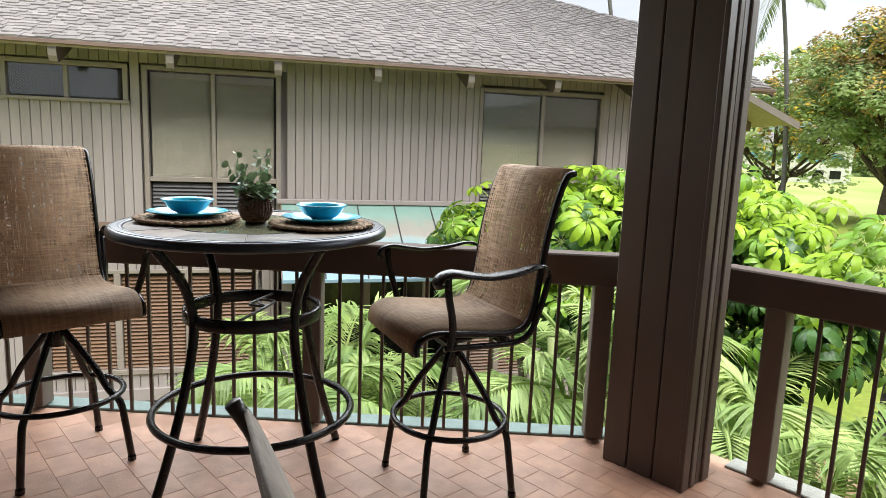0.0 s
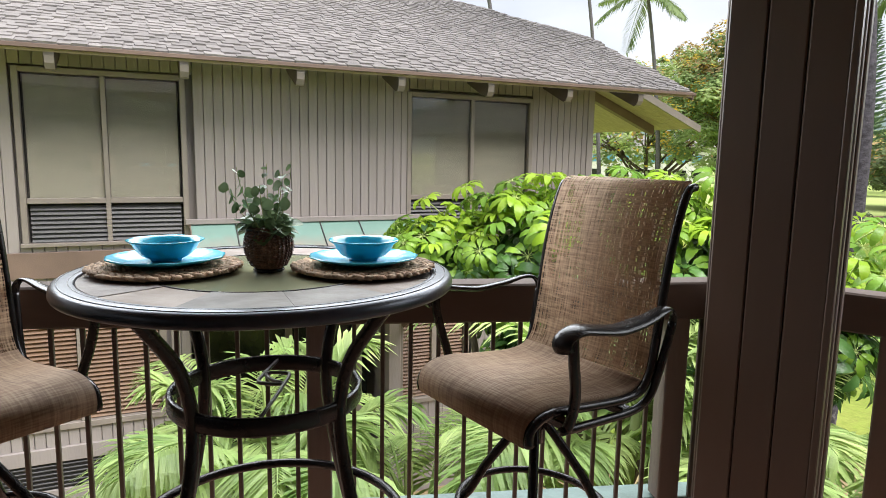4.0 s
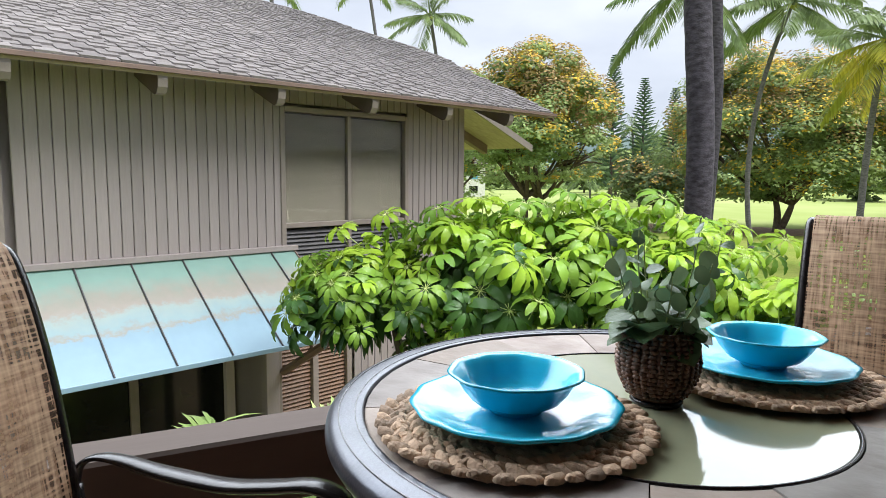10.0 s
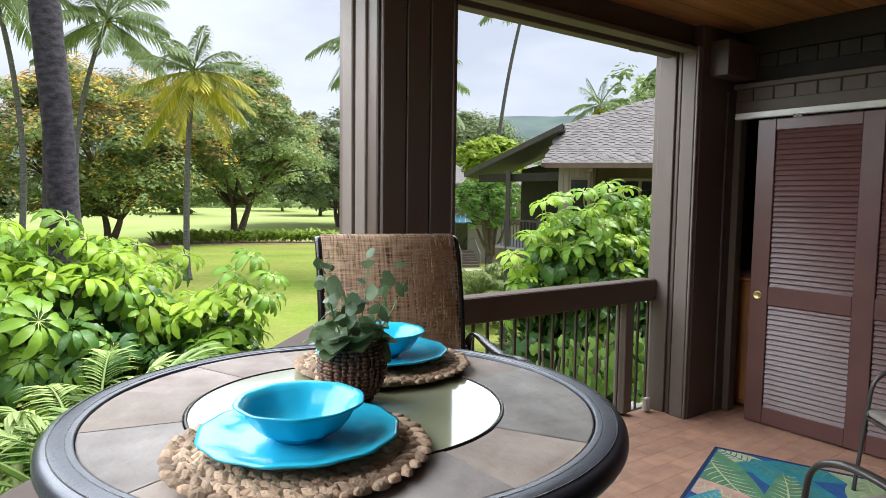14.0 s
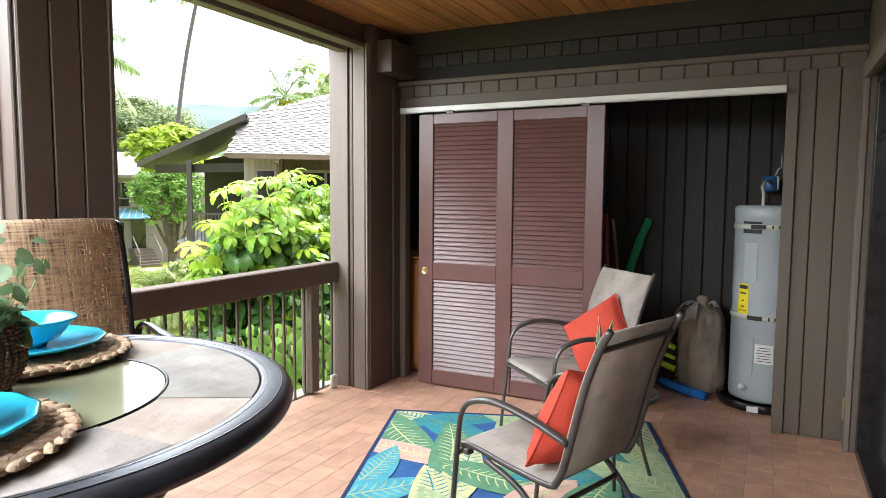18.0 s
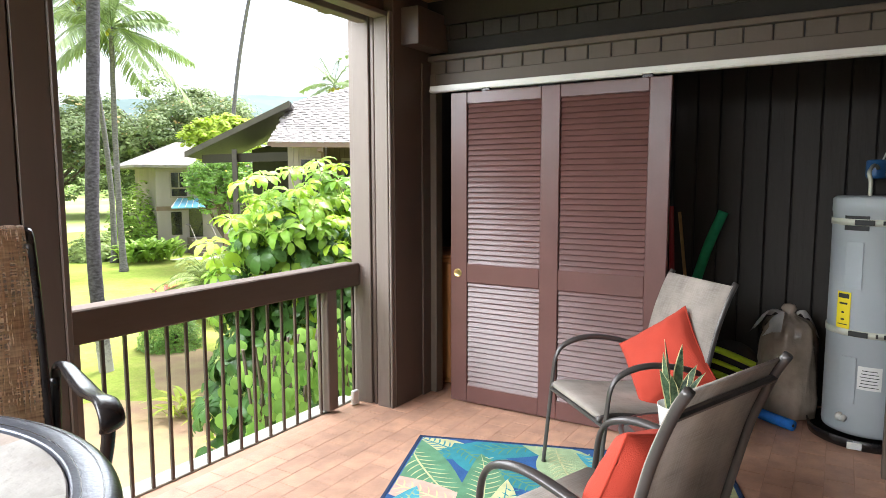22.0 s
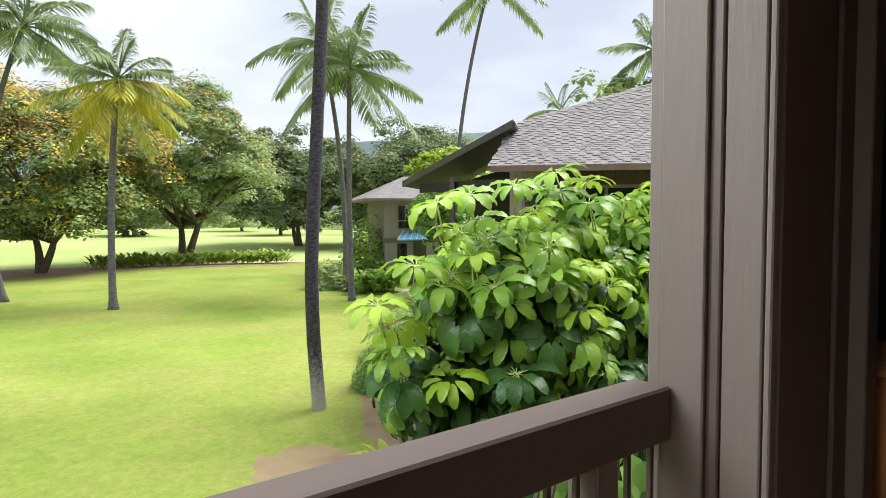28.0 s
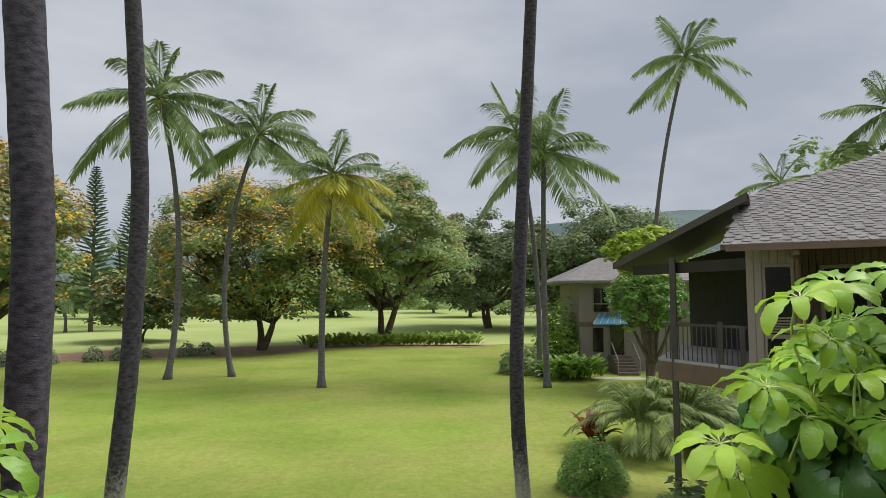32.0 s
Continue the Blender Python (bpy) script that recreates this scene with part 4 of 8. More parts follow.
part("lip", Geo().box(1.448, 1.456, 0.672, 3.27, 2.064, 2.074, 0.001), WHITE_METAL, tr)
for y in (2.85, 1.85):
    part("hanger", Geo().box(1.452, 1.475, y - 0.03, y + 0.03, 2.036, 2.062, 0.003), BLACK_METAL, tr)

# water heater in its pan
TANK = mat("grey_enamel", (0.42, 0.45, 0.47), 0.35, var=0.05, scale=3, bump=0.05)
STRAP = mat("strap_steel", (0.60, 0.60, 0.50), 0.45, 0.15, var=0.1)
YELLOW = mat("yellow_label", (0.85, 0.68, 0.02), 0.6, var=0.04)
wh = thing("water_heater", "grey water heater strapped to the closet wall", "water heater", m=pose(2.17, 0.715, 0))
part("tank", Geo().lathe([(0.20, 0.05), (0.228, 0.06), (0.232, 0.08), (0.232, 1.30), (0.236, 1.305), (0.236, 1.375), (0.22, 1.39), (0.01, 1.392)], 56), TANK, wh, smooth=True)
part("pan", Geo().lathe([(0.285, 0.0), (0.30, 0.005), (0.31, 0.06), (0.305, 0.062), (0.29, 0.012), (0.01, 0.012)], 48), BLACK_METAL, wh, "black drain pan", smooth=True)
for z in (1.25, 0.635):
    part("strap", Geo().lathe([(0.234, z - 0.018), (0.238, z - 0.018), (0.238, z + 0.018), (0.234, z + 0.018)], 56), STRAP, wh, smooth=True)
def on_tank(a, z0, z1, half, r=0.234, d=0.004):
    g, vs, k = Geo(), [], 8
    for i in range(k + 1):
        w = radians(a - half + 2 * half * i / k)
        for rr in (r, r + d):
            for z in (z0, z1):
                vs.append((rr * math.cos(w), rr * math.sin(w), z))
    fs = []
    for i in range(k):
        o, p = i * 4, (i + 1) * 4
        fs += [(o + 2, p + 2, p + 3, o + 3), (o, o + 1, p + 1, p), (o + 1, o + 3, p + 3, p + 1), (o, p, p + 2, o + 2)]
    fs += [(0, 2, 3, 1), (k * 4, k * 4 + 1, k * 4 + 3, k * 4 + 2)]
    return g.add(vs, fs)


part("access_panel", on_tank(150, 0.88, 1.14, 11, d=0.006), TANK, wh)
part("access_panel", on_tank(150, 0.24, 0.50, 11, d=0.006), TANK, wh)
part("energy_label", on_tank(139, 0.655, 0.86, 10, d=0.0025), YELLOW, wh, "yellow energy label")
LABEL_INK = mat("label_ink", (0.03, 0.03, 0.03), 0.7, var=0.05)
for z0, z1, hf in ((0.825, 0.85, 8), (0.79, 0.80, 6), (0.74, 0.75, 2), (0.70, 0.71, 2.5), (0.675, 0.68, 7)):
    part("label_bar", on_tank(139, z0, z1, hf, r=0.2368, d=0.001), LABEL_INK, wh)
part("rating_plate", on_tank(177, 0.33, 0.46, 14, d=0.002), WHITE_POT, wh, "white rating plate")
for i in range(6):
    part("label_bar", on_tank(177, 0.345 + i * 0.018, 0.349 + i * 0.018, 11 - i % 3, r=0.2362, d=0.0008), LABEL_INK, wh)
for z in (1.25, 0.635):
    part("strap_buckle", on_tank(161, z - 0.014, z + 0.014, 11, r=0.238, d=0.012), LABEL_INK, wh, "dark strap tensioner")
    for a in (182, 191, 200, 209):
        part("strap_slot", on_tank(a, z - 0.011, z + 0.011, 1.3, r=0.2385, d=0.003), LABEL_INK, wh)
part("badge", on_tank(150, 1.205, 1.285, 16, r=0.2345, d=0.003), LABEL_INK, wh)
part("pan_label", Geo().box(-0.312, -0.306, 0.03, 0.10, 0.012, 0.05, 0.001), WHITE_POT, wh)
part("drain_valve", Geo().lathe([(0.026, 0.0), (0.026, 0.012), (0.016, 0.014), (0.016, 0.03), (0.02, 0.032), (0.02, 0.04), (0.004, 0.042)], 20), WHITE_METAL, wh, "white plastic drain valve", smooth=True, m=pose(-0.19, 0.145, 0.15, 0, -90, 38) @ pose(0, 0, 0.0))
part("pipe", Geo().tube(smoothed([(-0.06, 0.06, 1.385), (-0.06, 0.06, 1.47), (-0.05, 0.07, 1.52), (0.05, 0.05, 1.56), (0.16, 0.03, 1.56), (0.22, 0.02, 1.55)], 5), 0.011, 8), STRAP, wh, "flexible steel pipe", smooth=True)
vb = thing("valve_box", "small blue valve with white cover on the closet wall", "valve", m=pose(2.46, 0.74, 1.55))
part("body", Geo().lathe([(0.05, -0.06), (0.055, -0.04), (0.055, 0.04), (0.045, 0.05), (0.01, 0.052)], 20), mat("blue_plastic", (0.03, 0.12, 0.3), 0.4), vb, smooth=True)
part("cover", Geo().box(-0.03, 0.06, -0.06, -0.01, -0.05, 0.05, 0.01), WHITE_POT, vb)
part("cable", Geo().tube(smoothed([(0.0, -0.03, 0.05), (0.01, -0.05, 0.1), (0.05, -0.07, 0.12), (0.10, -0.07, 0.2), (0.14, -0.07, 0.22)], 4), 0.005, 6), WHITE_METAL, vb)

# rubbish bag, pool noodles, broom, boxes
PLASTIC = mat("clear_grey_plastic", (0.33, 0.265, 0.21), 0.22, var=0.3, scale=5, bump=0.6, fine=18, coat=0.5)
n, vs = 52, []
prof = [(0.10, 0.0), (0.155, 0.03), (0.165, 0.15), (0.16, 0.32), (0.145, 0.48), (0.135, 0.58), (0.11, 0.62), (0.05, 0.645), (0.03, 0.665), (0.045, 0.69), (0.03, 0.715), (0.005, 0.72)]
for r, z in prof:
    for j in range(n):
        w = 2 * math.pi * j / n
        k = 1 + 0.14 * noise.noise((math.cos(w) * 2.2, math.sin(w) * 2.2, z * 5)) + ((0.05 * math.sin(7 * w + z * 9) + 0.05 * math.sin(13 * w - z * 14) + 0.10 * noise.noise((math.cos(w) * 5, math.sin(w) * 5, z * 9))) if 0.05 < z < 0.66 else 0)
        vs.append((r * k * math.cos(w), r * k * math.sin(w) * 1.05, z))
fs = [(i * n + j, i * n + (j + 1) % n, (i + 1) * n + (j + 1) % n, (i + 1) * n + j) for i in range(len(prof) - 1) for j in range(n)] + [tuple(range(n))[::-1]]
bag = thing("plastic_bag", "tied clear plastic bag standing on the closet floor", "bag", m=pose(2.28, 1.15, 0.0))
part("sack", Geo().add(vs, fs), PLASTIC, bag, smooth=True)
g = Geo()
for a, ln in ((1.9, 0.17), (2.6, 0.12), (5.0, 0.12)):
    vs = []
    for i in range(7):
        t = i / 6
        c = Vector((math.cos(a) * (0.04 + ln * t), math.sin(a) * (0.04 + ln * t), 0.65 + 0.03 * math.sin(t * 3) - 0.12 * t * t))
        s = Vector((-math.sin(a), math.cos(a), 0.4)) * (0.012 + 0.05 * t)
        vs += [c - s + Vector((0, 0, 0.015 * math.sin(i * 2.2))), c + Vector((0, 0, 0.02)), c + s - Vector((0, 0, 0.012 * math.sin(i * 1.7)))]
    g.add(vs, [(i * 3 + q, i * 3 + q + 1, i * 3 + q + 4, i * 3 + q + 3) for i in range(6) for q in (0, 1)])
part("tie_flap", g, mat("pale_film", (0.52, 0.50, 0.48), 0.25, var=0.2, scale=8, bump=0.4, fine=30), bag, "pale crumpled plastic ties", smooth=True)
def noodle(name, label, pts, col):
    m_ = mat(name + "_foam", col, 0.8, var=0.1, scale=20, bump=0.3, fine=220)
    o = thing("pool_noodle", label, "pool noodle")
    pts = [Vector(p) for p in pts]
    part("tube", Geo().tube(smoothed(pts, 5), 0.033, 14), m_, o, smooth=True)
    d = (pts[0] - pts[1]).normalized()
    # near-black disc colours in the shade of the foam's hole
    part("core_hole", Geo().tube([pts[0] + d * 0.0005, pts[0] + d * 0.0015], 0.010, 10), DARK, o)
noodle("blue", "blue foam pool noodle lying on the closet floor", [(2.02, 1.085, 0.033), (2.2, 1.35, 0.04), (2.42, 1.62, 0.09), (2.55, 1.8, 0.2)], (0.02, 0.20, 0.72))
noodle("green", "green foam pool noodle leaning on the closet wall", [(2.5, 1.585, 1.27), (2.47, 1.68, 1.0), (2.43, 1.78, 0.6), (2.36, 1.9, 0.033)], (0.02, 0.30, 0.12))
br = thing("broom", "broom with a wooden handle leaning in the closet", "broom")
part("handle", Geo().tube([(2.5, 1.87, 1.26), (2.30, 1.70, 0.16)], 0.011, 8), mat("broom_wood", (0.45, 0.26, 0.09), 0.5), br)
part("brush", Geo().box(2.24, 2.36, 1.60, 1.76, 0.0, 0.17, 0.02), mat("yellow_bristle", (0.62, 0.42, 0.03), 0.8, bump=0.6, fine=200), br)
rk = thing("rake", "red-handled tool leaning in the closet", "tool")
part("handle", Geo().tube([(2.52, 1.93, 1.30), (2.42, 1.86, 0.0)], 0.018, 8), mat("red_plastic", (0.35, 0.02, 0.02), 0.4), rk)
LIFE = mat("lime_fabric", (0.45, 0.62, 0.03), 0.8, var=0.1, bump=0.3, fine=150)
lv = thing("life_vest", "lime and black float vest on the closet floor", "vest", m=pose(2.3, 1.47, 0.16))
vs, fs, n = [], [], 12
for i in range(n + 1):
    for j in range(n):
        u, w = math.pi * i / n, 2 * math.pi * j / n
        vs.append((0.11 * math.sin(u) * math.cos(w), 0.2 * math.cos(u), 0.26 * math.sin(u) * math.sin(w) * 0.85 + 0.06))
for i in range(n):
    for j in range(n):
        fs.append((i * n + j, i * n + (j + 1) % n, (i + 1) * n + (j + 1) % n, (i + 1) * n + j)[::-1])
part("body", Geo().add(vs, fs), DARK, lv, smooth=True)
for z, r in ((0.21, 0.022), (0.13, 0.016), (0.05, 0.024)):
    part("stripe", Geo().tube(smoothed([(-0.10, -0.15, z - 0.05), (-0.118, -0.02, z), (-0.108, 0.1, z + 0.03), (-0.06, 0.17, z + 0.02)], 4), r, 6), LIFE, lv, smooth=True)
CAB = mat("honey_wood", (0.36, 0.15, 0.05), 0.45, var=0.25, scale=4, bump=0.15, fine=40, stretch=(4, 4, 0.3))
cb = thing("wood_cabinet", "honey-brown wooden cabinet inside the closet", "cabinet")
part("body", Geo().box(1.72, 2.2, 3.16, 3.62, 0.02, 0.93, 0.006), CAB, cb)
part("top", Geo().box(1.70, 2.22, 3.14, 3.64, 0.932, 0.955, 0.006), CAB, cb)
part("door", Geo().box(1.705, 1.718, 3.18, 3.60, 0.06, 0.90, 0.004), CAB, cb)

# outlet on the jamb base
ol = thing("outlet_box", "small white outdoor outlet cover low on the railing end", "outlet", m=pose(1.04, 3.60, 0.05))
part("cover", Geo().box(-0.03, 0.03, -0.015, 0.015, -0.045, 0.05, 0.006), WHITE_POT, ol)

# ---- ground ----
LAWN = mat("lawn_grass", (0.222, 0.33, 0.05), 0.95, var=0.16, scale=0.22, bump=0.8, fine=14, col2=(0.28, 0.365, 0.068), spec=0.05)


def dry_grass(m):
    """Broad faint dry and brownish stretches in the turf."""
    n, l = m.node_tree.nodes, m.node_tree.links
    b = n["Principled BSDF"]
    src = b.inputs["Base Color"].links[0].from_socket
    tc, mx = n.new("ShaderNodeTexCoord"), n.new("ShaderNodeMixRGB")
    facs = []
    for sc, lo, hi, top in ((0.14, 0.40, 0.70, 0.95), (9.0, 0.2, 0.75, 1.0)):
        nz, mr = n.new("ShaderNodeTexNoise"), n.new("ShaderNodeMapRange")
        nz.inputs["Scale"].default_value, nz.inputs["Detail"].default_value, nz.inputs["Roughness"].default_value = sc, 8, 0.75
        mr.inputs["From Min"].default_value, mr.inputs["From Max"].default_value, mr.inputs["To Max"].default_value = lo, hi, top
        l.new(tc.outputs["Object"], nz.inputs["Vector"])
        l.new(nz.outputs["Fac"], mr.inputs["Value"])
        facs.append(mr.outputs["Result"])
    mu = n.new("ShaderNodeMath")
    mu.operation = "MULTIPLY"
    l.new(facs[0], mu.inputs[0])
    l.new(facs[1], mu.inputs[1])
    l.new(mu.outputs[0], mx.inputs["Fac"])
    l.new(src, mx.inputs["Color1"])
    mx.inputs["Color2"].default_value = (0.45, 0.365, 0.15, 1)
    grain, gm, hv = n.new("ShaderNodeTexNoise"), n.new("ShaderNodeMapRange"), n.new("ShaderNodeHueSaturation")
    grain.inputs["Scale"].default_value, grain.inputs["Detail"].default_value, grain.inputs["Roughness"].default_value = 5.0, 9, 0.85
    gm.inputs["From Min"].default_value, gm.inputs["From Max"].default_value = 0.3, 0.7
    gm.inputs["To Min"].default_value, gm.inputs["To Max"].default_value = 0.72, 1.28
    l.new(tc.outputs["Object"], grain.inputs["Vector"])
    l.new(grain.outputs["Fac"], gm.inputs["Value"])
    l.new(gm.outputs["Result"], hv.inputs["Value"])
    l.new(mx.outputs["Color"], hv.inputs["Color"])
    l.new(hv.outputs["Color"], b.inputs["Base Color"])


dry_grass(LAWN)
FAIRWAY = mat("pale_fairway_grass", (0.33, 0.42, 0.12), 0.95, var=0.08, scale=0.06, bump=0.2, fine=12, col2=(0.44, 0.50, 0.20), spec=0.05)
SOIL = mat("bare_soil", (0.37, 0.24, 0.15), 0.95, var=0.2, scale=1.6, bump=0.8, fine=25, col2=(0.36, 0.29, 0.14))
MULCH = mat("dark_mulch", (0.30, 0.19, 0.12), 0.95, var=0.3, scale=2.0, bump=0.8, fine=12)


def height(x, y):
    r = math.hypot(x, y)
    return GROUND + max(0, (r - 95)) * 0.012 + 0.8 * noise.noise((x * 0.022, y * 0.022, 4)) * min(1, max(0, (r - 55) / 30))


cs = [-1500, -800, -500, -300, -200, -150, -110, -80] + [-60 + 5 * i for i in range(54)] + [230, 270, 320, 420, 600, 900, 1500]
vs = [(x, y, height(x, y)) for y in cs for x in cs]
k = len(cs)
ground = solo("ground", Geo().add(vs, [(j * k + i, j * k + i + 1, (j + 1) * k + i + 1, (j + 1) * k + i) for j in range(k - 1) for i in range(k - 1)]), LAWN, "bright green mown lawn and golf fairway", "lawn", kind="structure", smooth=True)


ground.data.materials.append(FAIRWAY)
for p in ground.data.polygons:
    if p.center.y > 70 - 0.25 * max(0, p.center.x - 15):
        p.material_index = 1


def patch(name, label, material, cx, cy, rx, ry, rot=0, up=0.012, seed=0):
    vs, n, rings = [], 120, (0.0, 0.45, 0.8, 1.0)
    for q in rings:
        for j in range(n):
            w = 2 * math.pi * j / n
            r = q * (1 + 0.22 * noise.noise((math.cos(w) * 1.7 + seed, math.sin(w) * 1.7, seed)) + 0.12 * noise.noise((math.cos(w) * 7 + seed, math.sin(w) * 7, seed)) + 0.07 * noise.noise((math.cos(w) * 22, math.sin(w) * 22, seed)))
            x, y = rx * r * math.cos(w), ry * r * math.sin(w)
            X, Y = cx + x * math.cos(rot) - y * math.sin(rot), cy + x * math.sin(rot) + y * math.cos(rot)
            vs.append((X, Y, height(X, Y) + up * (1 - 0.9 * q)))
    fs = [(i * n + j, (i + 1) * n + j, (i + 1) * n + (j + 1) % n, i * n + (j + 1) % n)[::-1] for i in range(3) for j in range(n)]
    return solo(name, Geo().add(vs, [f[::-1] for f in fs]), material, label, "soil", kind="structure")


patch("ground_soil", "patch of bare tan soil at the lawn edge", SOIL, 5.65, 12.1, 1.8, 2.8, 0.2, 0.03, 1)
patch("ground_soil_bed", "planting bed of bare soil along the building", SOIL, 2.2, 8.0, 5.0, 4.2, 0.0, 0.035, 2)
patch("ground_soil_side", "shaded planting bed between the houses", SOIL, -4.4, 5.2, 3.2, 9.0, -0.5, 0.03, 3)
patch("ground_soil_strip", "strip of brown soil beside the lawn edge", SOIL, 8.6, 15.2, 1.0, 3.3, -0.5, 0.03, 7)
patch("ground_mulch_bed", "dark mulch strip under the flowering tree", MULCH, 2.5, 70.2, 19, 6.2, 0.03, 0.06, 5)
patch("ground_mulch_hedge", "dark mulch strip below the low hedge", MULCH, 22.0, 67.0, 10.5, 2.6, -0.42, 0.05, 6)


# ---- neighbouring house ----
SIDING = mat("taupe_grey_siding", (0.285, 0.25, 0.238), 0.7, var=0.1, scale=1.5, bump=0.3, fine=40, stretch=(1, 1, 0.15), rand=0.08)
SHINGLE = mat("grey_brown_shingle", (0.25, 0.23, 0.223), 0.9, var=0.16, scale=3, bump=0.5, fine=60, island=0.26, rand=0.26)
WIN_FRAME = mat("taupe_window_frame", (0.24, 0.205, 0.18), 0.5, var=0.08)
BLIND = mat("cream_roller_blind", (0.225, 0.20, 0.16), 0.8, var=0.06, scale=2, bump=0.2, fine=60, stretch=(1, 1, 6))
PANE = glassmat("window_glass", (0.92, 0.95, 0.92), 0.02)
LOUVRE_DARK = mat("dark_jalousie", (0.055, 0.053, 0.055), 0.45, var=0.2)
FASCIA = mat("brown_fascia", (0.17, 0.115, 0.09), 0.6, var=0.15, scale=3, bump=0.2)
SOFFIT = mat("tan_soffit", (0.42, 0.345, 0.25), 0.7, var=0.12, scale=2, stretch=(0.3, 5, 1))
COPPER = mat("patinated_copper_awning", (0.30, 0.46, 0.42), 0.42, 0.15, var=0.12, scale=6, bump=0.08, fine=9, spec=0.45, coat=0.1)


def patina(m):
    """Weathering down the sheet: green patina, a rusty run-off band, pale blue verdigris."""
    n, l = m.node_tree.nodes, m.node_tree.links
    b = n["Principled BSDF"]
    src = b.inputs["Base Color"].links[0].from_socket
    tc, sp, nz, ad, rm, mx = n.new("ShaderNodeTexCoord"), n.new("ShaderNodeSeparateXYZ"), n.new("ShaderNodeTexNoise"), n.new("ShaderNodeMath"), n.new("ShaderNodeValToRGB"), n.new("ShaderNodeMixRGB")
    nz.inputs["Scale"].default_value, nz.inputs["Detail"].default_value, nz.inputs["Roughness"].default_value = 4.0, 7, 0.7
    l.new(tc.outputs["Object"], sp.inputs[0])
    l.new(tc.outputs["Object"], nz.inputs["Vector"])
    ad.operation = "MULTIPLY_ADD"
    ad.inputs[1].default_value = 0.34
    l.new(nz.outputs["Fac"], ad.inputs[0])
    mr = n.new("ShaderNodeMapRange")
    mr.inputs["From Min"].default_value, mr.inputs["From Max"].default_value = 0.58, -0.46
    l.new(sp.outputs["Y"], mr.inputs["Value"])
    l.new(mr.outputs["Result"], ad.inputs[2])
    e = rm.color_ramp.elements
    e[0].position, e[0].color = 0.30, (0.155, 0.265, 0.225, 1)
    e[1].position, e[1].color = 0.50, (0.245, 0.215, 0.18, 1)
    for p, c in ((0.585, (0.285, 0.225, 0.195, 1)), (0.64, (0.26, 0.315, 0.315, 1)), (0.75, (0.215, 0.305, 0.345, 1)), (0.80, (0.25, 0.225, 0.20, 1)), (0.83, (0.19, 0.29, 0.385, 1)), (1.0, (0.21, 0.32, 0.43, 1))):
        q = e.new(p)
        q.color = c
    l.new(ad.outputs[0], rm.inputs["Fac"])
    mx.inputs["Fac"].default_value = 0.85
    l.new(src, mx.inputs["Color1"])
    l.new(rm.outputs["Color"], mx.inputs["Color2"])
    l.new(mx.outputs["Color"], b.inputs["Base Color"])


patina(COPPER)
SHUTTER = mat("brown_shutter", (0.145, 0.07, 0.028), 0.5, var=0.2, scale=4)
HM = Matrix.Translation((-7.798, 3.679, 0)) @ Matrix.Rotation(radians(61.97), 4, "Z")
house = thing("house", "taupe board-sided house with a grey shingled roof", "house", m=HM)
WALL_Y = 0.62
for x0, x1, y0, z0, z1 in ((-6, 6.98, WALL_Y + 0.125, 0.0, 2.63), (-6, 1.25, WALL_Y + 0.125, GROUND, 0.0), (3.95, 6.98, WALL_Y + 0.125, GROUND, 0.0), (1.25, 3.95, 3.4, GROUND, 0.0)):
    part("wall_core", Geo().box(x0, x1, y0, 8, z0, z1), SIDING, house)
holes = [(-0.42, 1.27, 0.36, 2.30), (4.02, 5.98, 0.36, 2.30), (-1.98, -0.58, 1.80, 2.30), (-1.68, 0.93, -1.75, -0.36), (3.95, 4.98, -2.05, -0.35)]
board_mesh = {}
def siding_board(s, z0, z1):
    key = round(z1 - z0, 2)
    if key not in board_mesh:
        board_mesh[key] = Geo().box(0.003, 0.1095, 0, 0.022, 0, key, 0.006).mesh("board")
    part("board", board_mesh[key], SIDING, house, m=pose(s, WALL_Y, z0))


s = -2.7
while s < 6.95:
    spans = [(0.02, 2.63)]
    if s > 1.2 and s < 3.9:
        spans = [(0.60, 2.63)]
    elif s < 1.3 or s > 3.9:
        spans = [(-2.9, 0.02), (0.29, 2.63)]
    for a0, a1, b0, b1 in holes:
        if s + 0.1 > a0 + 0.03 and s < a1 - 0.03:
            out = []
            for p, q in spans:
                if b1 <= p or b0 >= q:
                    out.append((p, q))
                else:
                    out += [(p, b0)] if b0 - p > 0.05 else []
                    out += [(b1, q)] if q - b1 > 0.05 else []
            spans = out
    for p, q in spans:
        siding_board(s, p, q)
    s += 0.1125
for x0, x1 in ((-4, 1.30), (4.1, 6.98)):
    part("band", Geo().box(x0, x1, WALL_Y - 0.03, WALL_Y + 0.03, 0.01, 0.30), FASCIA, house, "brown band board at the floor line")
part("corner_board", Geo().box(6.95, 7.06, WALL_Y - 0.02, WALL_Y + 0.1, GROUND, 2.63), SIDING, house)


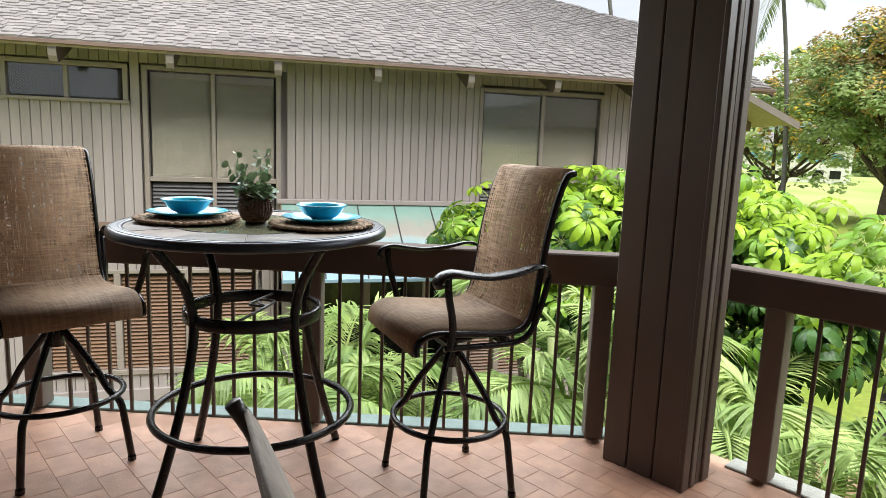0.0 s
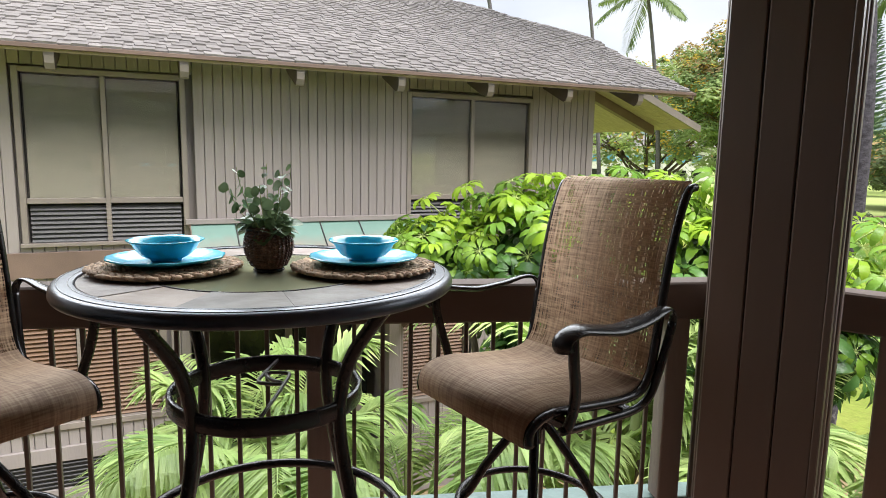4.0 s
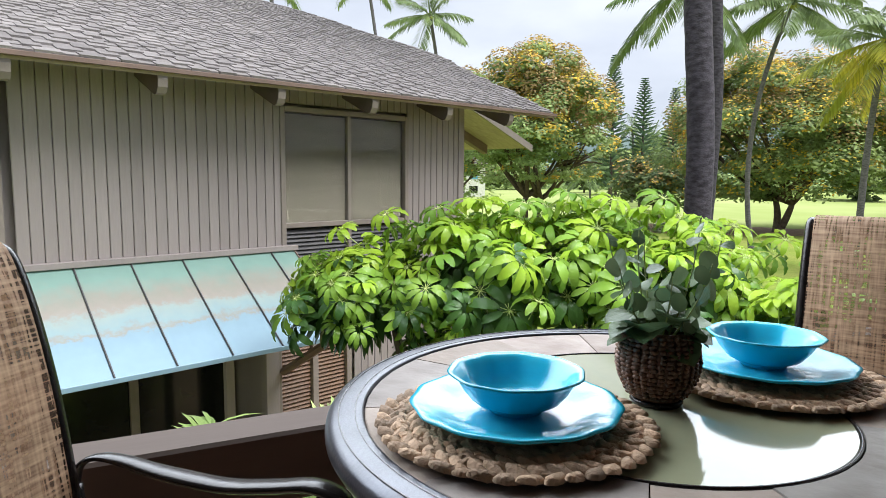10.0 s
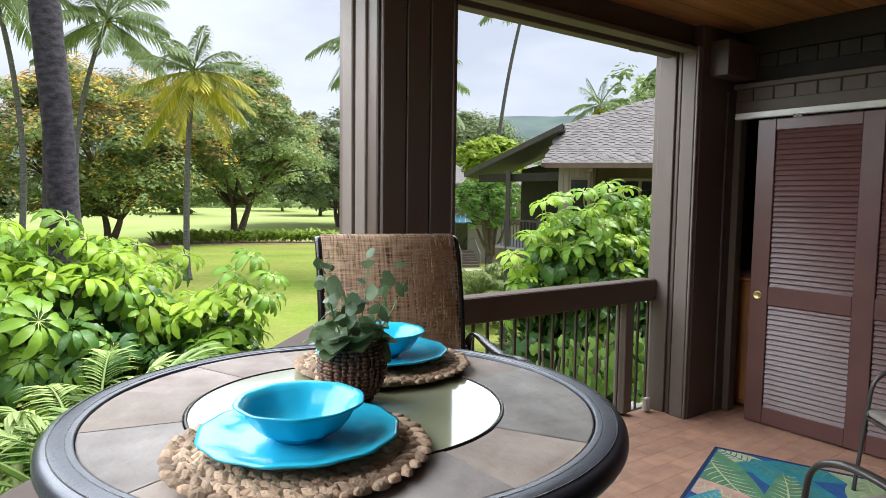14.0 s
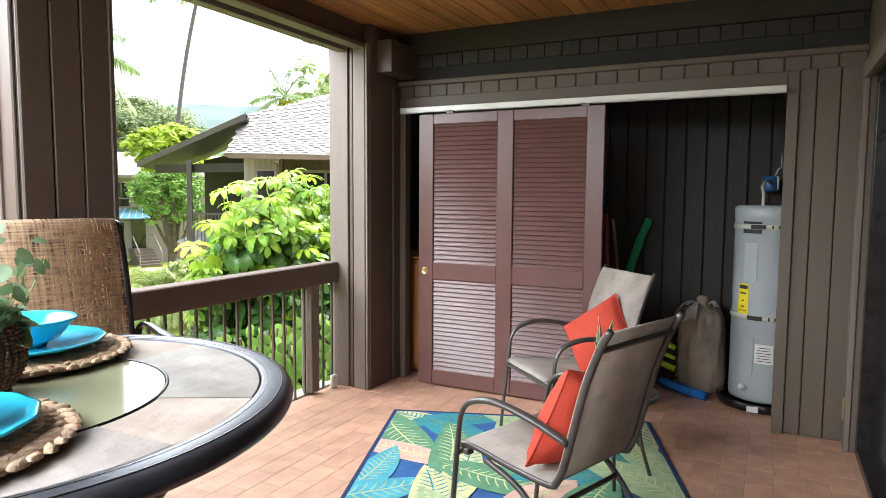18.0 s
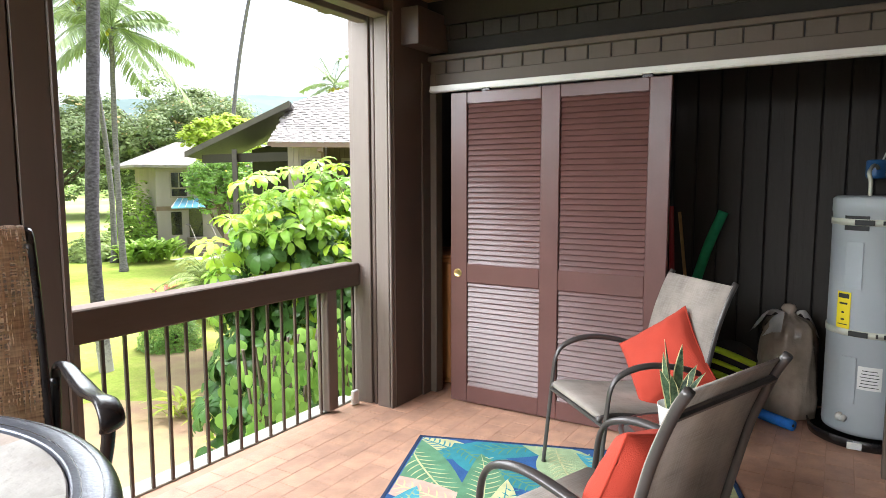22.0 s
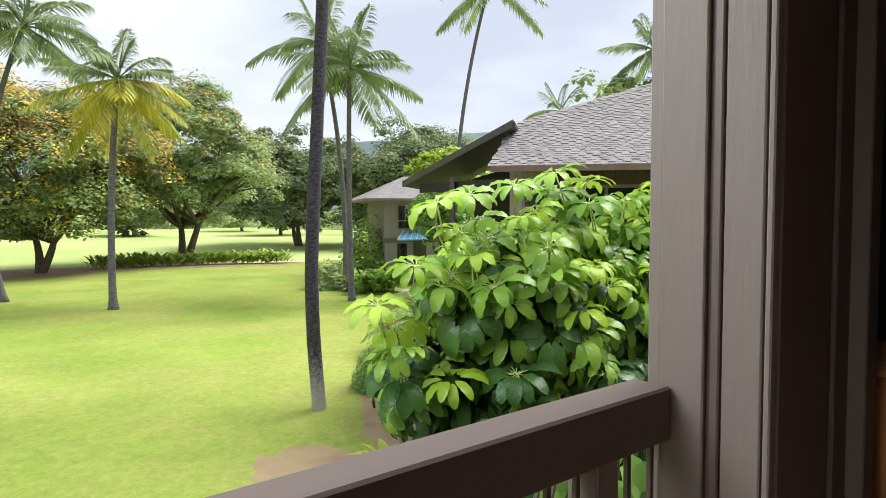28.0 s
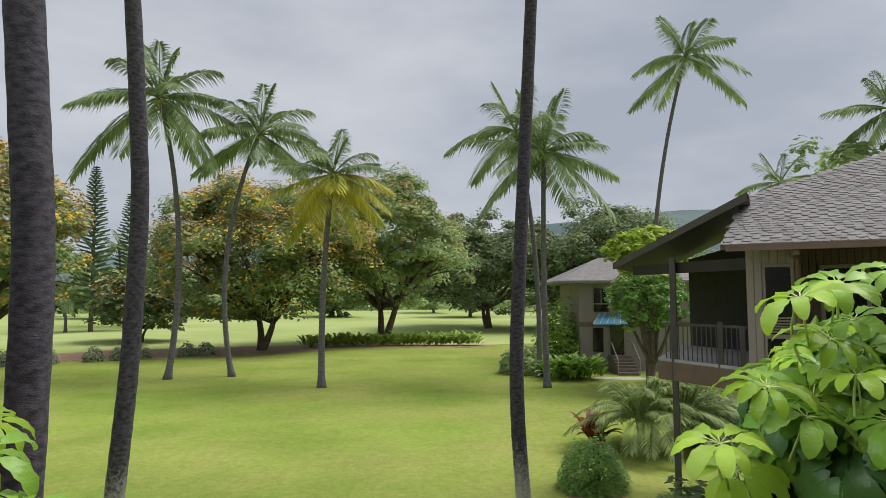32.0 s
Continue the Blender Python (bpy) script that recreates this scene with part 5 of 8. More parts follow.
def house_window(a0, a1, z0, z1, cols, vent, blind=True):
    # near-black sheet behind the panes in place of an unlit room
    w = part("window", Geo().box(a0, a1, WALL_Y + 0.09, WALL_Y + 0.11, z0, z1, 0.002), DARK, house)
    g = Geo()
    for x in (a0, a1 - 0.06):
        g.box(x, x + 0.06, WALL_Y - 0.02, WALL_Y + 0.09, z0, z1)
    g.box(a0 + 0.06, a1 - 0.06, WALL_Y - 0.02, WALL_Y + 0.09, z1 - 0.06, z1)
    g.box(a0 - 0.02, a1 + 0.02, WALL_Y - 0.05, WALL_Y + 0.09, z0 - 0.04, z0, 0.004)
    part("frame", g, WIN_FRAME, w)
    xs = [a0 + 0.06 + (a1 - a0 - 0.12) * i / cols for i in range(cols + 1)]
    zb = z0 + vent
    for i, (x0, x1) in enumerate(zip(xs, xs[1:])):
        if i:
            part("mullion", Geo().box(x0 - 0.025, x0 + 0.025, WALL_Y - 0.01, WALL_Y + 0.085, z0, z1 - 0.06), WIN_FRAME, w)
        pn = part("pane", Geo().box(x0 + 0.02, x1 - 0.02, WALL_Y + 0.02, WALL_Y + 0.028, zb + 0.02, z1 - 0.07, 0.001), PANE, w)
        pn.visible_shadow = False
        if blind:
            part("blind", Geo().box(x0 + 0.03, x1 - 0.03, WALL_Y + 0.05, WALL_Y + 0.056, zb + 0.03, z1 - 0.08, 0.001), BLIND, w, "cream roller blind")
        if vent:
            part("transom", Geo().box(x0 + 0.0, x1, WALL_Y - 0.005, WALL_Y + 0.085, zb - 0.03, zb + 0.03), WIN_FRAME, w)
            z = z0 + 0.03
            while z < zb - 0.05:
                part("jalousie", Geo().box(x0 + 0.025, x1 - 0.025, -0.03, 0.03, -0.003, 0.003, 0.001, Matrix.Translation((0, WALL_Y + 0.045, z)) @ Matrix.Rotation(radians(55), 4, "X")), LOUVRE_DARK, w)
                z += 0.05


house_window(-0.42, 1.27, 0.40, 2.28, 2, 0.46)
house_window(4.02, 5.98, 0.40, 2.26, 2, 0.46)
house_window(-1.98, -0.58, 1.83, 2.28, 2, 0.0, False)
# lower windows with brown shutters
for a0, a1, z0, z1, cols in ((-1.66, 0.93, -1.68, -0.38, 3), (3.95, 4.98, -2.0, -0.40, 2)):
    # near-black sheet behind the slats in place of an unlit room
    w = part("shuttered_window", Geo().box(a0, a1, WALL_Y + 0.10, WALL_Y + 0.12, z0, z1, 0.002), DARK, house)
    g = Geo().box(a0 - 0.05, a1 + 0.05, WALL_Y - 0.03, WALL_Y + 0.06, z0 - 0.07, z0).box(a0 - 0.05, a1 + 0.05, WALL_Y - 0.01, WALL_Y + 0.06, z1, z1 + 0.05)
    for i in range(cols + 1):
        x = a0 + (a1 - a0) * i / cols
        g.box(x - 0.04, x + 0.04, WALL_Y - 0.01, WALL_Y + 0.06, z0, z1)
    part("frame", g, WIN_FRAME, w)
    for i in range(cols):
        x0, x1 = a0 + (a1 - a0) * i / cols + 0.05, a0 + (a1 - a0) * (i + 1) / cols - 0.05
        sl = Geo().box(0, x1 - x0, -0.025, 0.025, -0.003, 0.003, 0.001).mesh("slat")
        z = z0 + 0.03
        while z < z1 - 0.02:
            part("slat", sl, SHUTTER, w, m=pose(x0, WALL_Y + 0.05, z, 50, 0, 0))
            z += 0.05
# recess under the awning: door glass, posts
part("lower_post", Geo().box(1.28, 1.42, WALL_Y - 0.02, WALL_Y + 0.12, GROUND, 0.0), SIDING, house)
part("lower_post", Geo().box(3.78, 3.95, WALL_Y - 0.02, WALL_Y + 0.12, GROUND, 0.0), SIDING, house)
part("lower_post", Geo().box(3.30, 3.40, WALL_Y + 0.02, WALL_Y + 0.10, GROUND, -0.1), SIDING, house)
lower = part("glass_door", Geo().box(1.42, 3.78, 1.6, 1.62, GROUND, -0.3, 0.002), DARK_GLASS, house)
part("frame", Geo().box(2.55, 2.65, 1.56, 1.6, GROUND, -0.3).box(1.42, 3.78, 1.56, 1.6, -0.4, -0.3), WIN_FRAME, lower)
# near-black panel on the wall gives the louvred opening its shade
part("lower_opening", Geo().box(-2.4, 1.2, WALL_Y - 0.012, WALL_Y + 0.01, -2.45, -2.12), DARK, house)
for i in range(6):
    part("lower_louver", Geo().box(-2.4, 1.2, WALL_Y - 0.03, WALL_Y - 0.012, -2.42 + i * 0.05, -2.402 + i * 0.05), LOUVRE_DARK, house)
part("lower_trim", Geo().box(-2.5, 1.25, WALL_Y - 0.04, WALL_Y + 0.02, -2.12, -1.95).box(-2.5, 1.25, WALL_Y - 0.04, WALL_Y + 0.02, -2.6, -2.45), SIDING, house)

# standing seam awning
aw = part("awning", Geo().add([(1.27, 0.58, 0.575), (4.15, 0.58, 0.575), (4.25, -0.46, -0.27), (1.27, -0.46, -0.27), (1.27, 0.58, 0.555), (4.15, 0.58, 0.555), (4.25, -0.46, -0.29), (1.27, -0.46, -0.29)], [(0, 3, 2, 1), (4, 5, 6, 7), (3, 7, 6, 2), (0, 4, 7, 3), (1, 2, 6, 5), (0, 1, 5, 4)]), COPPER, house, "weathered green and blue copper awning with seams")
for i in (0, 1, 2, 3, 4, 5, 5.6):
    x0, x1 = 1.27 + 2.88 * i / 5.6, 1.27 + 2.98 * i / 5.6
    part("seam", Geo().tube([(x0, 0.58, 0.588), (x1, -0.465, -0.26)], 0.009, 6), LOUVRE_DARK if i not in (0, 5.6) else FASCIA, aw)
part("flashing", Geo().box(1.22, 4.2, 0.54, 0.62, 0.57, 0.63), SIDING, aw)
part("drip_edge", Geo().box(1.27, 4.25, -0.475, -0.455, -0.31, -0.262), COPPER, aw)
part("bracket", Geo().tube([(4.0, 0.6, -0.9), (4.1, -0.40, -0.29)], 0.05, 6), FASCIA, aw)

# roof: deck, shingle courses, fascia, rafter tails
SL = 0.45
def roof_z(y, up=0.0):
    return 2.42 + SL * (y + 0.05) + up


def roof_right(y):
    if y < 2.6:
        return 8.45
    return 8.45 - (y - 2.6) * (1.1 if y < 4 else 1.6) if y < 4 else 6.91 - (y - 4) * 1.75


part("roof_deck", Geo().add([(-7, 0.0, roof_z(0)), (8.4, 0.0, roof_z(0)), (8.4, 2.55, roof_z(2.55)), (6.9, 3.95, roof_z(3.95)), (3.4, 5.95, roof_z(5.95)), (-7, 5.95, roof_z(5.95)), (-7, 0.0, roof_z(0) - 0.08), (8.4, 0.0, roof_z(0) - 0.08), (8.4, 2.55, roof_z(2.55) - 0.08), (6.9, 3.95, roof_z(3.95) - 0.08), (3.4, 5.95, roof_z(5.95) - 0.08), (-7, 5.95, roof_z(5.95) - 0.08)],
     [(0, 1, 2, 3, 4, 5), (11, 10, 9, 8, 7, 6), (0, 6, 7, 1), (1, 7, 8, 2), (2, 8, 9, 3), (3, 9, 10, 4)]), SOFFIT, house)
rs = random.Random(31)
run = 0.108
pitch = math.atan(SL)


def tab(g, wd, d, taper, m=Matrix.Identity(4)):
    """A shingle tab: thick at its lower edge, the sides drawn in towards it."""
    g.add([(taper, 0, -0.004), (wd - taper, 0, -0.004), (wd, 0.06, -0.004), (wd, 0.21, -0.004), (0, 0.21, -0.004), (0, 0.06, -0.004),
           (taper, 0, d), (wd - taper, 0, d), (wd, 0.06, d * 0.92), (wd, 0.21, d * 0.6), (0, 0.21, d * 0.6), (0, 0.06, d * 0.92)],
          [(6, 7, 8, 11), (11, 8, 9, 10), (0, 1, 7, 6), (1, 2, 8, 7), (2, 3, 9, 8), (5, 0, 6, 11), (4, 5, 11, 10)], m)
    return g


widths = (0.15, 0.18, 0.21)
shing = [tab(Geo(), wd, 0.024, 0.006).mesh("shingle") for wd in widths]
under = [tab(Geo(), wd * 0.8, 0.011, 0.0).mesh("shingle") for wd in widths]
rest = Geo()
row, y, made = 0, -0.05, 0
while y < 5.9:
    s, up = -3.4 + rs.uniform(-0.3, 0), row % 2
    while s < roof_right(max(y, 0)) - 0.05:
        k = rs.choice((0, 1, 2))
        up = not up
        wd = widths[k] * (1.0 if up else 0.8)
        yj = y + (0.0 if up else 0.018) + rs.uniform(-0.002, 0.002)
        m = Matrix.Translation((s, yj, roof_z(yj, 0.012 + 0.002 * rs.random()))) @ Matrix.Rotation(pitch - 0.05, 4, "X")
        if s + wd < roof_right(max(y, 0)) + 0.02:
            if made < 300 and y < 1.0 and s > 0.4:
                part("shingle", (shing if up else under)[k], SHINGLE, house, m=m)
                made += 1
            else:
                tab(rest, wd, (0.022 if up else 0.010) + 0.003 * rs.random(), 0.006 if up else 0.0, m)
        s += wd - (0.012 if up else 0.010)
    y += run
    row += 1
tagged(part("shingles", rest, SHINGLE, house), kind="stuff")
part("fascia", Geo().box(-7, 8.42, -0.065, -0.025, roof_z(0) - 0.055, roof_z(0) - 0.012), FASCIA, house)
part("end_fascia", Geo().add([(8.40, 0, roof_z(0) - 0.12), (8.43, 0, roof_z(0) - 0.12), (8.43, 2.6, roof_z(2.6) - 0.12), (8.40, 2.6, roof_z(2.6) - 0.12), (8.40, 0, roof_z(0)), (8.43, 0, roof_z(0)), (8.43, 2.6, roof_z(2.6)), (8.40, 2.6, roof_z(2.6))], [(0, 1, 5, 4), (1, 2, 6, 5), (2, 3, 7, 6), (3, 0, 4, 7), (4, 5, 6, 7), (3, 2, 1, 0)]), FASCIA, house)
# tails dark brown, their end caps a lighter tone
RAFTER = mat("dark_rafter_brown", (0.095, 0.07, 0.06), 0.6, var=0.15, scale=3, bump=0.2)
prof = [(0.72, 2.66), (0.02, 2.385), (0.0, 2.33), (0.012, 2.26), (0.05, 2.205), (0.10, 2.195), (0.72, 2.46)]
k = len(prof)
tail = Geo().add([(-0.04, y, z) for y, z in prof] + [(0.04, y, z) for y, z in prof], [tuple(range(k)), tuple(range(k, 2 * k))[::-1]] + [(i, i + k, (i + 1) % k + k, (i + 1) % k) for i in range(k)]).mesh("rafter_tail")
tip_ = Geo().add([(x, y - d, z) for d in (0.012, 0.0) for x in (-0.044, 0.044) for y, z in prof[1:6]], [(0, 1, 6, 5), (1, 2, 7, 6), (2, 3, 8, 7), (3, 4, 9, 8), (0, 10, 11, 1), (1, 11, 12, 2), (2, 12, 13, 3), (3, 13, 14, 4), (5, 6, 16, 15), (6, 7, 17, 16), (7, 8, 18, 17), (8, 9, 19, 18), (0, 5, 15, 10), (4, 14, 19, 9)]).mesh("rafter_end")
for k in range(-2, 7):
    rt = part("rafter_tail", tail, RAFTER, house, m=pose(1.235 * k, 0, 0))
    part("rafter_end", tip_, WIN_FRAME, rt)
# end overhang: low return eave with tan soffit on a beam
def wing_roof(x):
    return 2.13 + 0.40 * (11.85 - x)


def sloped(x0, x1, y0, y1, up, th):
    q = [(x0, y0), (x1, y0), (x1, y1), (x0, y1)]
    return Geo().add([(x, y, wing_roof(x) + up) for x, y in q] + [(x, y, wing_roof(x) + up - th) for x, y in q], [(0, 1, 2, 3), (7, 6, 5, 4), (0, 4, 5, 1), (1, 5, 6, 2), (2, 6, 7, 3), (3, 7, 4, 0)])


# the wing behind: its roof falls away, boarded underneath
for i in range(22):
    part("soffit_board", sloped(8.3 + i * 0.16, 8.455 + i * 0.16, 3.25, 8.0, 0.0, 0.03), SOFFIT, house)
part("wing_roof_deck", sloped(8.3, 11.9, 3.2, 8.0, 0.06, 0.055), SHINGLE, house)
part("rake_fascia", sloped(8.3, 11.9, 3.19, 3.24, 0.07, 0.15), WIN_FRAME, house)
part("wing_beam", sloped(8.3, 11.6, 4.3, 4.45, -0.035, 0.2), FASCIA, house)
part("porch_post", Geo().box(7.5, 7.6, 2.6, 2.7, GROUND, 2.2), SIDING, house)
ac = thing("air_conditioner", "white outdoor air conditioner unit beside the house", "air conditioner", m=HM @ pose(7.15, 0.75, GROUND))
part("casing", Geo().box(0, 0.35, 0, 0.85, 0.75, 1.45, 0.01), WHITE_POT, ac)
part("stand", Geo().box(0.02, 0.33, 0.05, 0.8, 0, 0.75, 0.01), mat("concrete_stand", (0.3, 0.29, 0.27), 0.9), ac)
part("grille", Geo().box(0.05, 0.32, -0.012, 0.0, 0.82, 1.38, 0.004), mat("blue_grey_grille", (0.08, 0.16, 0.22), 0.5), ac)
for i in range(4):
    part("grille_bar", Geo().box(0.05, 0.32, -0.02, -0.01, 0.88 + i * 0.14, 0.9 + i * 0.14, 0.002), WHITE_POT, ac)


# cooling unit on the ground behind the house corner
ac = thing("air_conditioner", "white outdoor cooling unit behind the house corner", "air conditioner", m=pose(-5.95, 12.15, GROUND, 0, 0, 62))
part("casing", Geo().box(-0.45, 0.42, -0.19, 0.19, 0.06, 0.74, 0.012), WHITE_POT, ac)
part("grille", Geo().box(-0.38, 0.20, -0.198, -0.186, 0.12, 0.66, 0.003), DARK_GLASS, ac, "dark fan grille")
part("side_grille", Geo().box(0.416, 0.428, -0.15, 0.15, 0.14, 0.66, 0.003), DARK_GLASS, ac, "dark side grille")
for i in range(5):
    part("grille_bar", Geo().box(-0.39, 0.21, -0.206, -0.197, 0.14 + i * 0.12, 0.155 + i * 0.12, 0.002), WHITE_POT, ac)
for x in (-0.35, 0.32):
    part("foot", Geo().box(x - 0.03, x + 0.03, -0.18, 0.18, 0.0, 0.062), DARK, ac)

# ---- plants ----
BARK = mat("palm_bark", (0.057, 0.051, 0.063), 0.95, var=0.6, scale=9, bump=1.0, fine=30, stretch=(1, 1, 2))
BARK_GREY = mat("grey_palm_bark", (0.14, 0.13, 0.14), 0.95, var=0.4, scale=6, bump=0.9, fine=22, stretch=(1, 1, 3))


def lichen(m):
    """Pale lichen over the lowest metre of a trunk."""
    n, l = m.node_tree.nodes, m.node_tree.links
    b = n["Principled BSDF"]
    src = b.inputs["Base Color"].links[0].from_socket
    tc, sp, nz, ad, mr, mx = n.new("ShaderNodeTexCoord"), n.new("ShaderNodeSeparateXYZ"), n.new("ShaderNodeTexNoise"), n.new("ShaderNodeMath"), n.new("ShaderNodeMapRange"), n.new("ShaderNodeMixRGB")
    nz.inputs["Scale"].default_value, nz.inputs["Detail"].default_value, nz.inputs["Roughness"].default_value = 14.0, 8, 0.75
    l.new(tc.outputs["Object"], sp.inputs[0])
    l.new(tc.outputs["Object"], nz.inputs["Vector"])
    ad.operation = "MULTIPLY_ADD"
    ad.inputs[1].default_value = 3.0
    l.new(nz.outputs["Fac"], ad.inputs[0])
    l.new(sp.outputs["Z"], ad.inputs[2])
    mr.inputs["From Min"].default_value, mr.inputs["From Max"].default_value = 1.8, 3.0
    mr.inputs["To Min"].default_value, mr.inputs["To Max"].default_value = 0.92, 0.0
    l.new(ad.outputs[0], mr.inputs["Value"])
    l.new(mr.outputs["Result"], mx.inputs["Fac"])
    l.new(src, mx.inputs["Color1"])
    mx.inputs["Color2"].default_value = (0.46, 0.44, 0.41, 1)
    l.new(mx.outputs["Color"], b.inputs["Base Color"])


lichen(BARK)
BARK_TREE = mat("tree_bark", (0.12, 0.09, 0.07), 0.95, var=0.3, scale=4, bump=0.8, fine=20)
FROND = leafmat("coconut_frond", (0.17, 0.25, 0.10), (0.34, 0.43, 0.20), 0.4, 0.3, 0.4, 0.5)
FROND_YELLOW = leafmat("yellowing_frond", (0.338, 0.390, 0.065), (0.650, 0.546, 0.078), 0.45, 0.3, 0.5, 0.5)
ARECA = leafmat("areca_frond", (0.22, 0.36, 0.10), (0.46, 0.55, 0.21), 0.4, 0.42, 0.5, 2)
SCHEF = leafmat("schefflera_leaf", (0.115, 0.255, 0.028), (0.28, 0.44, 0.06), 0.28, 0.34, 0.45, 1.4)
# darker leaf for inner and lower foliage; their shade is put into its colour
SCHEF_SHADE = leafmat("shaded_schefflera_leaf", (0.028, 0.08, 0.02), (0.085, 0.18, 0.04), 0.3, 0.2, 0.5, 1.4)
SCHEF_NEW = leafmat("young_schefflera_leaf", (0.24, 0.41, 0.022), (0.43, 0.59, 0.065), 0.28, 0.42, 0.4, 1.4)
LEAF_STALK = mat("pale_leaf_stalk", (0.42, 0.50, 0.16), 0.5, var=0.15)
DATE = leafmat("date_palm_leaf", (0.22, 0.32, 0.09), (0.42, 0.50, 0.19), 0.5, 0.25, 0.5, 1)
IVY = leafmat("vine_leaf", (0.14, 0.30, 0.055), (0.34, 0.53, 0.13), 0.35, 0.3, 0.5, 3)
TREE_LEAF = leafmat("tree_leaf", (0.20, 0.305, 0.115), (0.50, 0.60, 0.25), 0.5, 0.42, 0.4, 0.25)
TREE_LEAF2 = leafmat("tree_leaf_light", (0.125, 0.19, 0.08), (0.30, 0.37, 0.165), 0.5, 0.34, 0.4, 0.25)
BLOSSOM = leafmat("yellow_blossom", (0.72, 0.44, 0.05), (0.84, 0.62, 0.09), 0.6, 0.2, 0.4, 0.6)
SEED = leafmat("rusty_seed_pod", (0.40, 0.28, 0.13), (0.54, 0.39, 0.18), 0.7, 0.2, 0.4, 0.5)
PINE = leafmat("pine_needle", (0.12, 0.20, 0.13), (0.22, 0.31, 0.21), 0.6, 0.15, 0.4, 0.5)
HEDGE = leafmat("hedge_leaf", (0.150, 0.300, 0.045), (0.390, 0.570, 0.105), 0.4, 0.3, 0.5, 0.6)
HEDGE_STRAP = leafmat("hedge_strap_leaf", (0.27, 0.42, 0.06), (0.50, 0.64, 0.14), 0.4, 0.35, 0.4, 0.6)
GREYBUSH = leafmat("grey_bush_leaf", (0.224, 0.280, 0.168), (0.364, 0.420, 0.252), 0.6, 0.25, 0.5, 1)
RED_TI = leafmat("red_ti_leaf", (0.30, 0.05, 0.03), (0.46, 0.14, 0.06), 0.35, 0.3, 0.5, 2)
LIME_TREE = leafmat("lime_tree_leaf", (0.42, 0.58, 0.06), (0.62, 0.74, 0.13), 0.4, 0.45, 0.3, 2)
LIME_TI = leafmat("lime_leaf", (0.30, 0.42, 0.05), (0.55, 0.60, 0.10), 0.4, 0.35, 0.4, 2)


def blade(g, p, d, up, ln, wd, droop=0.3, fold=0.15, seg=3):
    """A narrow pointed leaf of seg pieces, with its two halves folded."""
    d = Vector(d).normalized()
    s = d.cross(up)
    s = s.normalized() if s.length > 1e-4 else Vector((1, 0, 0))
    u = s.cross(d)
    vs = [p]
    for i in range(1, seg + 1):
        t = i / seg
        c = p + d * ln * t - Vector((0, 0, 1)) * ln * droop * t * t
        if i == seg:
            vs.append(c)
        else:
            w = wd * math.sin(math.pi * (0.15 + 0.8 * t)) * 0.5
            vs += [c - s * w + u * w * fold, c, c + s * w + u * w * fold]
    fs = [(0, 1, 2), (0, 2, 3)]
    for i in range(seg - 2):
        a = 1 + i * 3
        fs += [(a, a + 3, a + 4, a + 1), (a + 1, a + 4, a + 5, a + 2)]
    a, z = 1 + (seg - 2) * 3, len(vs) - 1
    fs += [(a, z, a + 1), (a + 1, z, a + 2)]
    g.add(vs, fs)


def frond(g, gs, base, a, rise, ln, leaflets, leaf_len, droop, rs, wd=0.06, hang=0.4):
    """A feather frond: stalk and two rows of leaflets."""
    pts = []
    for i in range(11):
        t = i / 10
        r = ln * (t * math.cos(rise) + 0.0)
        z = ln * (t * math.sin(rise) - droop * t * t)
        pts.append(Vector(base) + Vector((r * math.cos(a) * (1 - 0.12 * t * t * droop), r * math.sin(a) * (1 - 0.12 * t * t * droop), z)))
    gs.tube(pts, [0.012 * ln * (1 - 0.85 * i / 10) for i in range(11)], 5)
    for k in range(leaflets):
        t = 0.14 + 0.86 * (k + 0.5) / leaflets
        i = min(9, int(t * 10))
        p = pts[i].lerp(pts[i + 1], t * 10 - i)
        d = (pts[i + 1] - pts[i]).normalized()
        up = Vector((0, 0, 1))
        side = d.cross(up).normalized()
        l = leaf_len * (0.55 + 0.45 * math.sin(math.pi * min(1, t * 1.05))) * (1 if t < 0.9 else 0.7)
        for s in (-1, 1):
            way = d * (0.5 + 0.4 * t) + side * s * (1 - 0.2 * t) + up * (0.12 + rs.uniform(-0.12, 0.1))
            blade(g, p, way, up, l * rs.uniform(0.85, 1.1), wd, hang + rs.uniform(-0.15, 0.25))


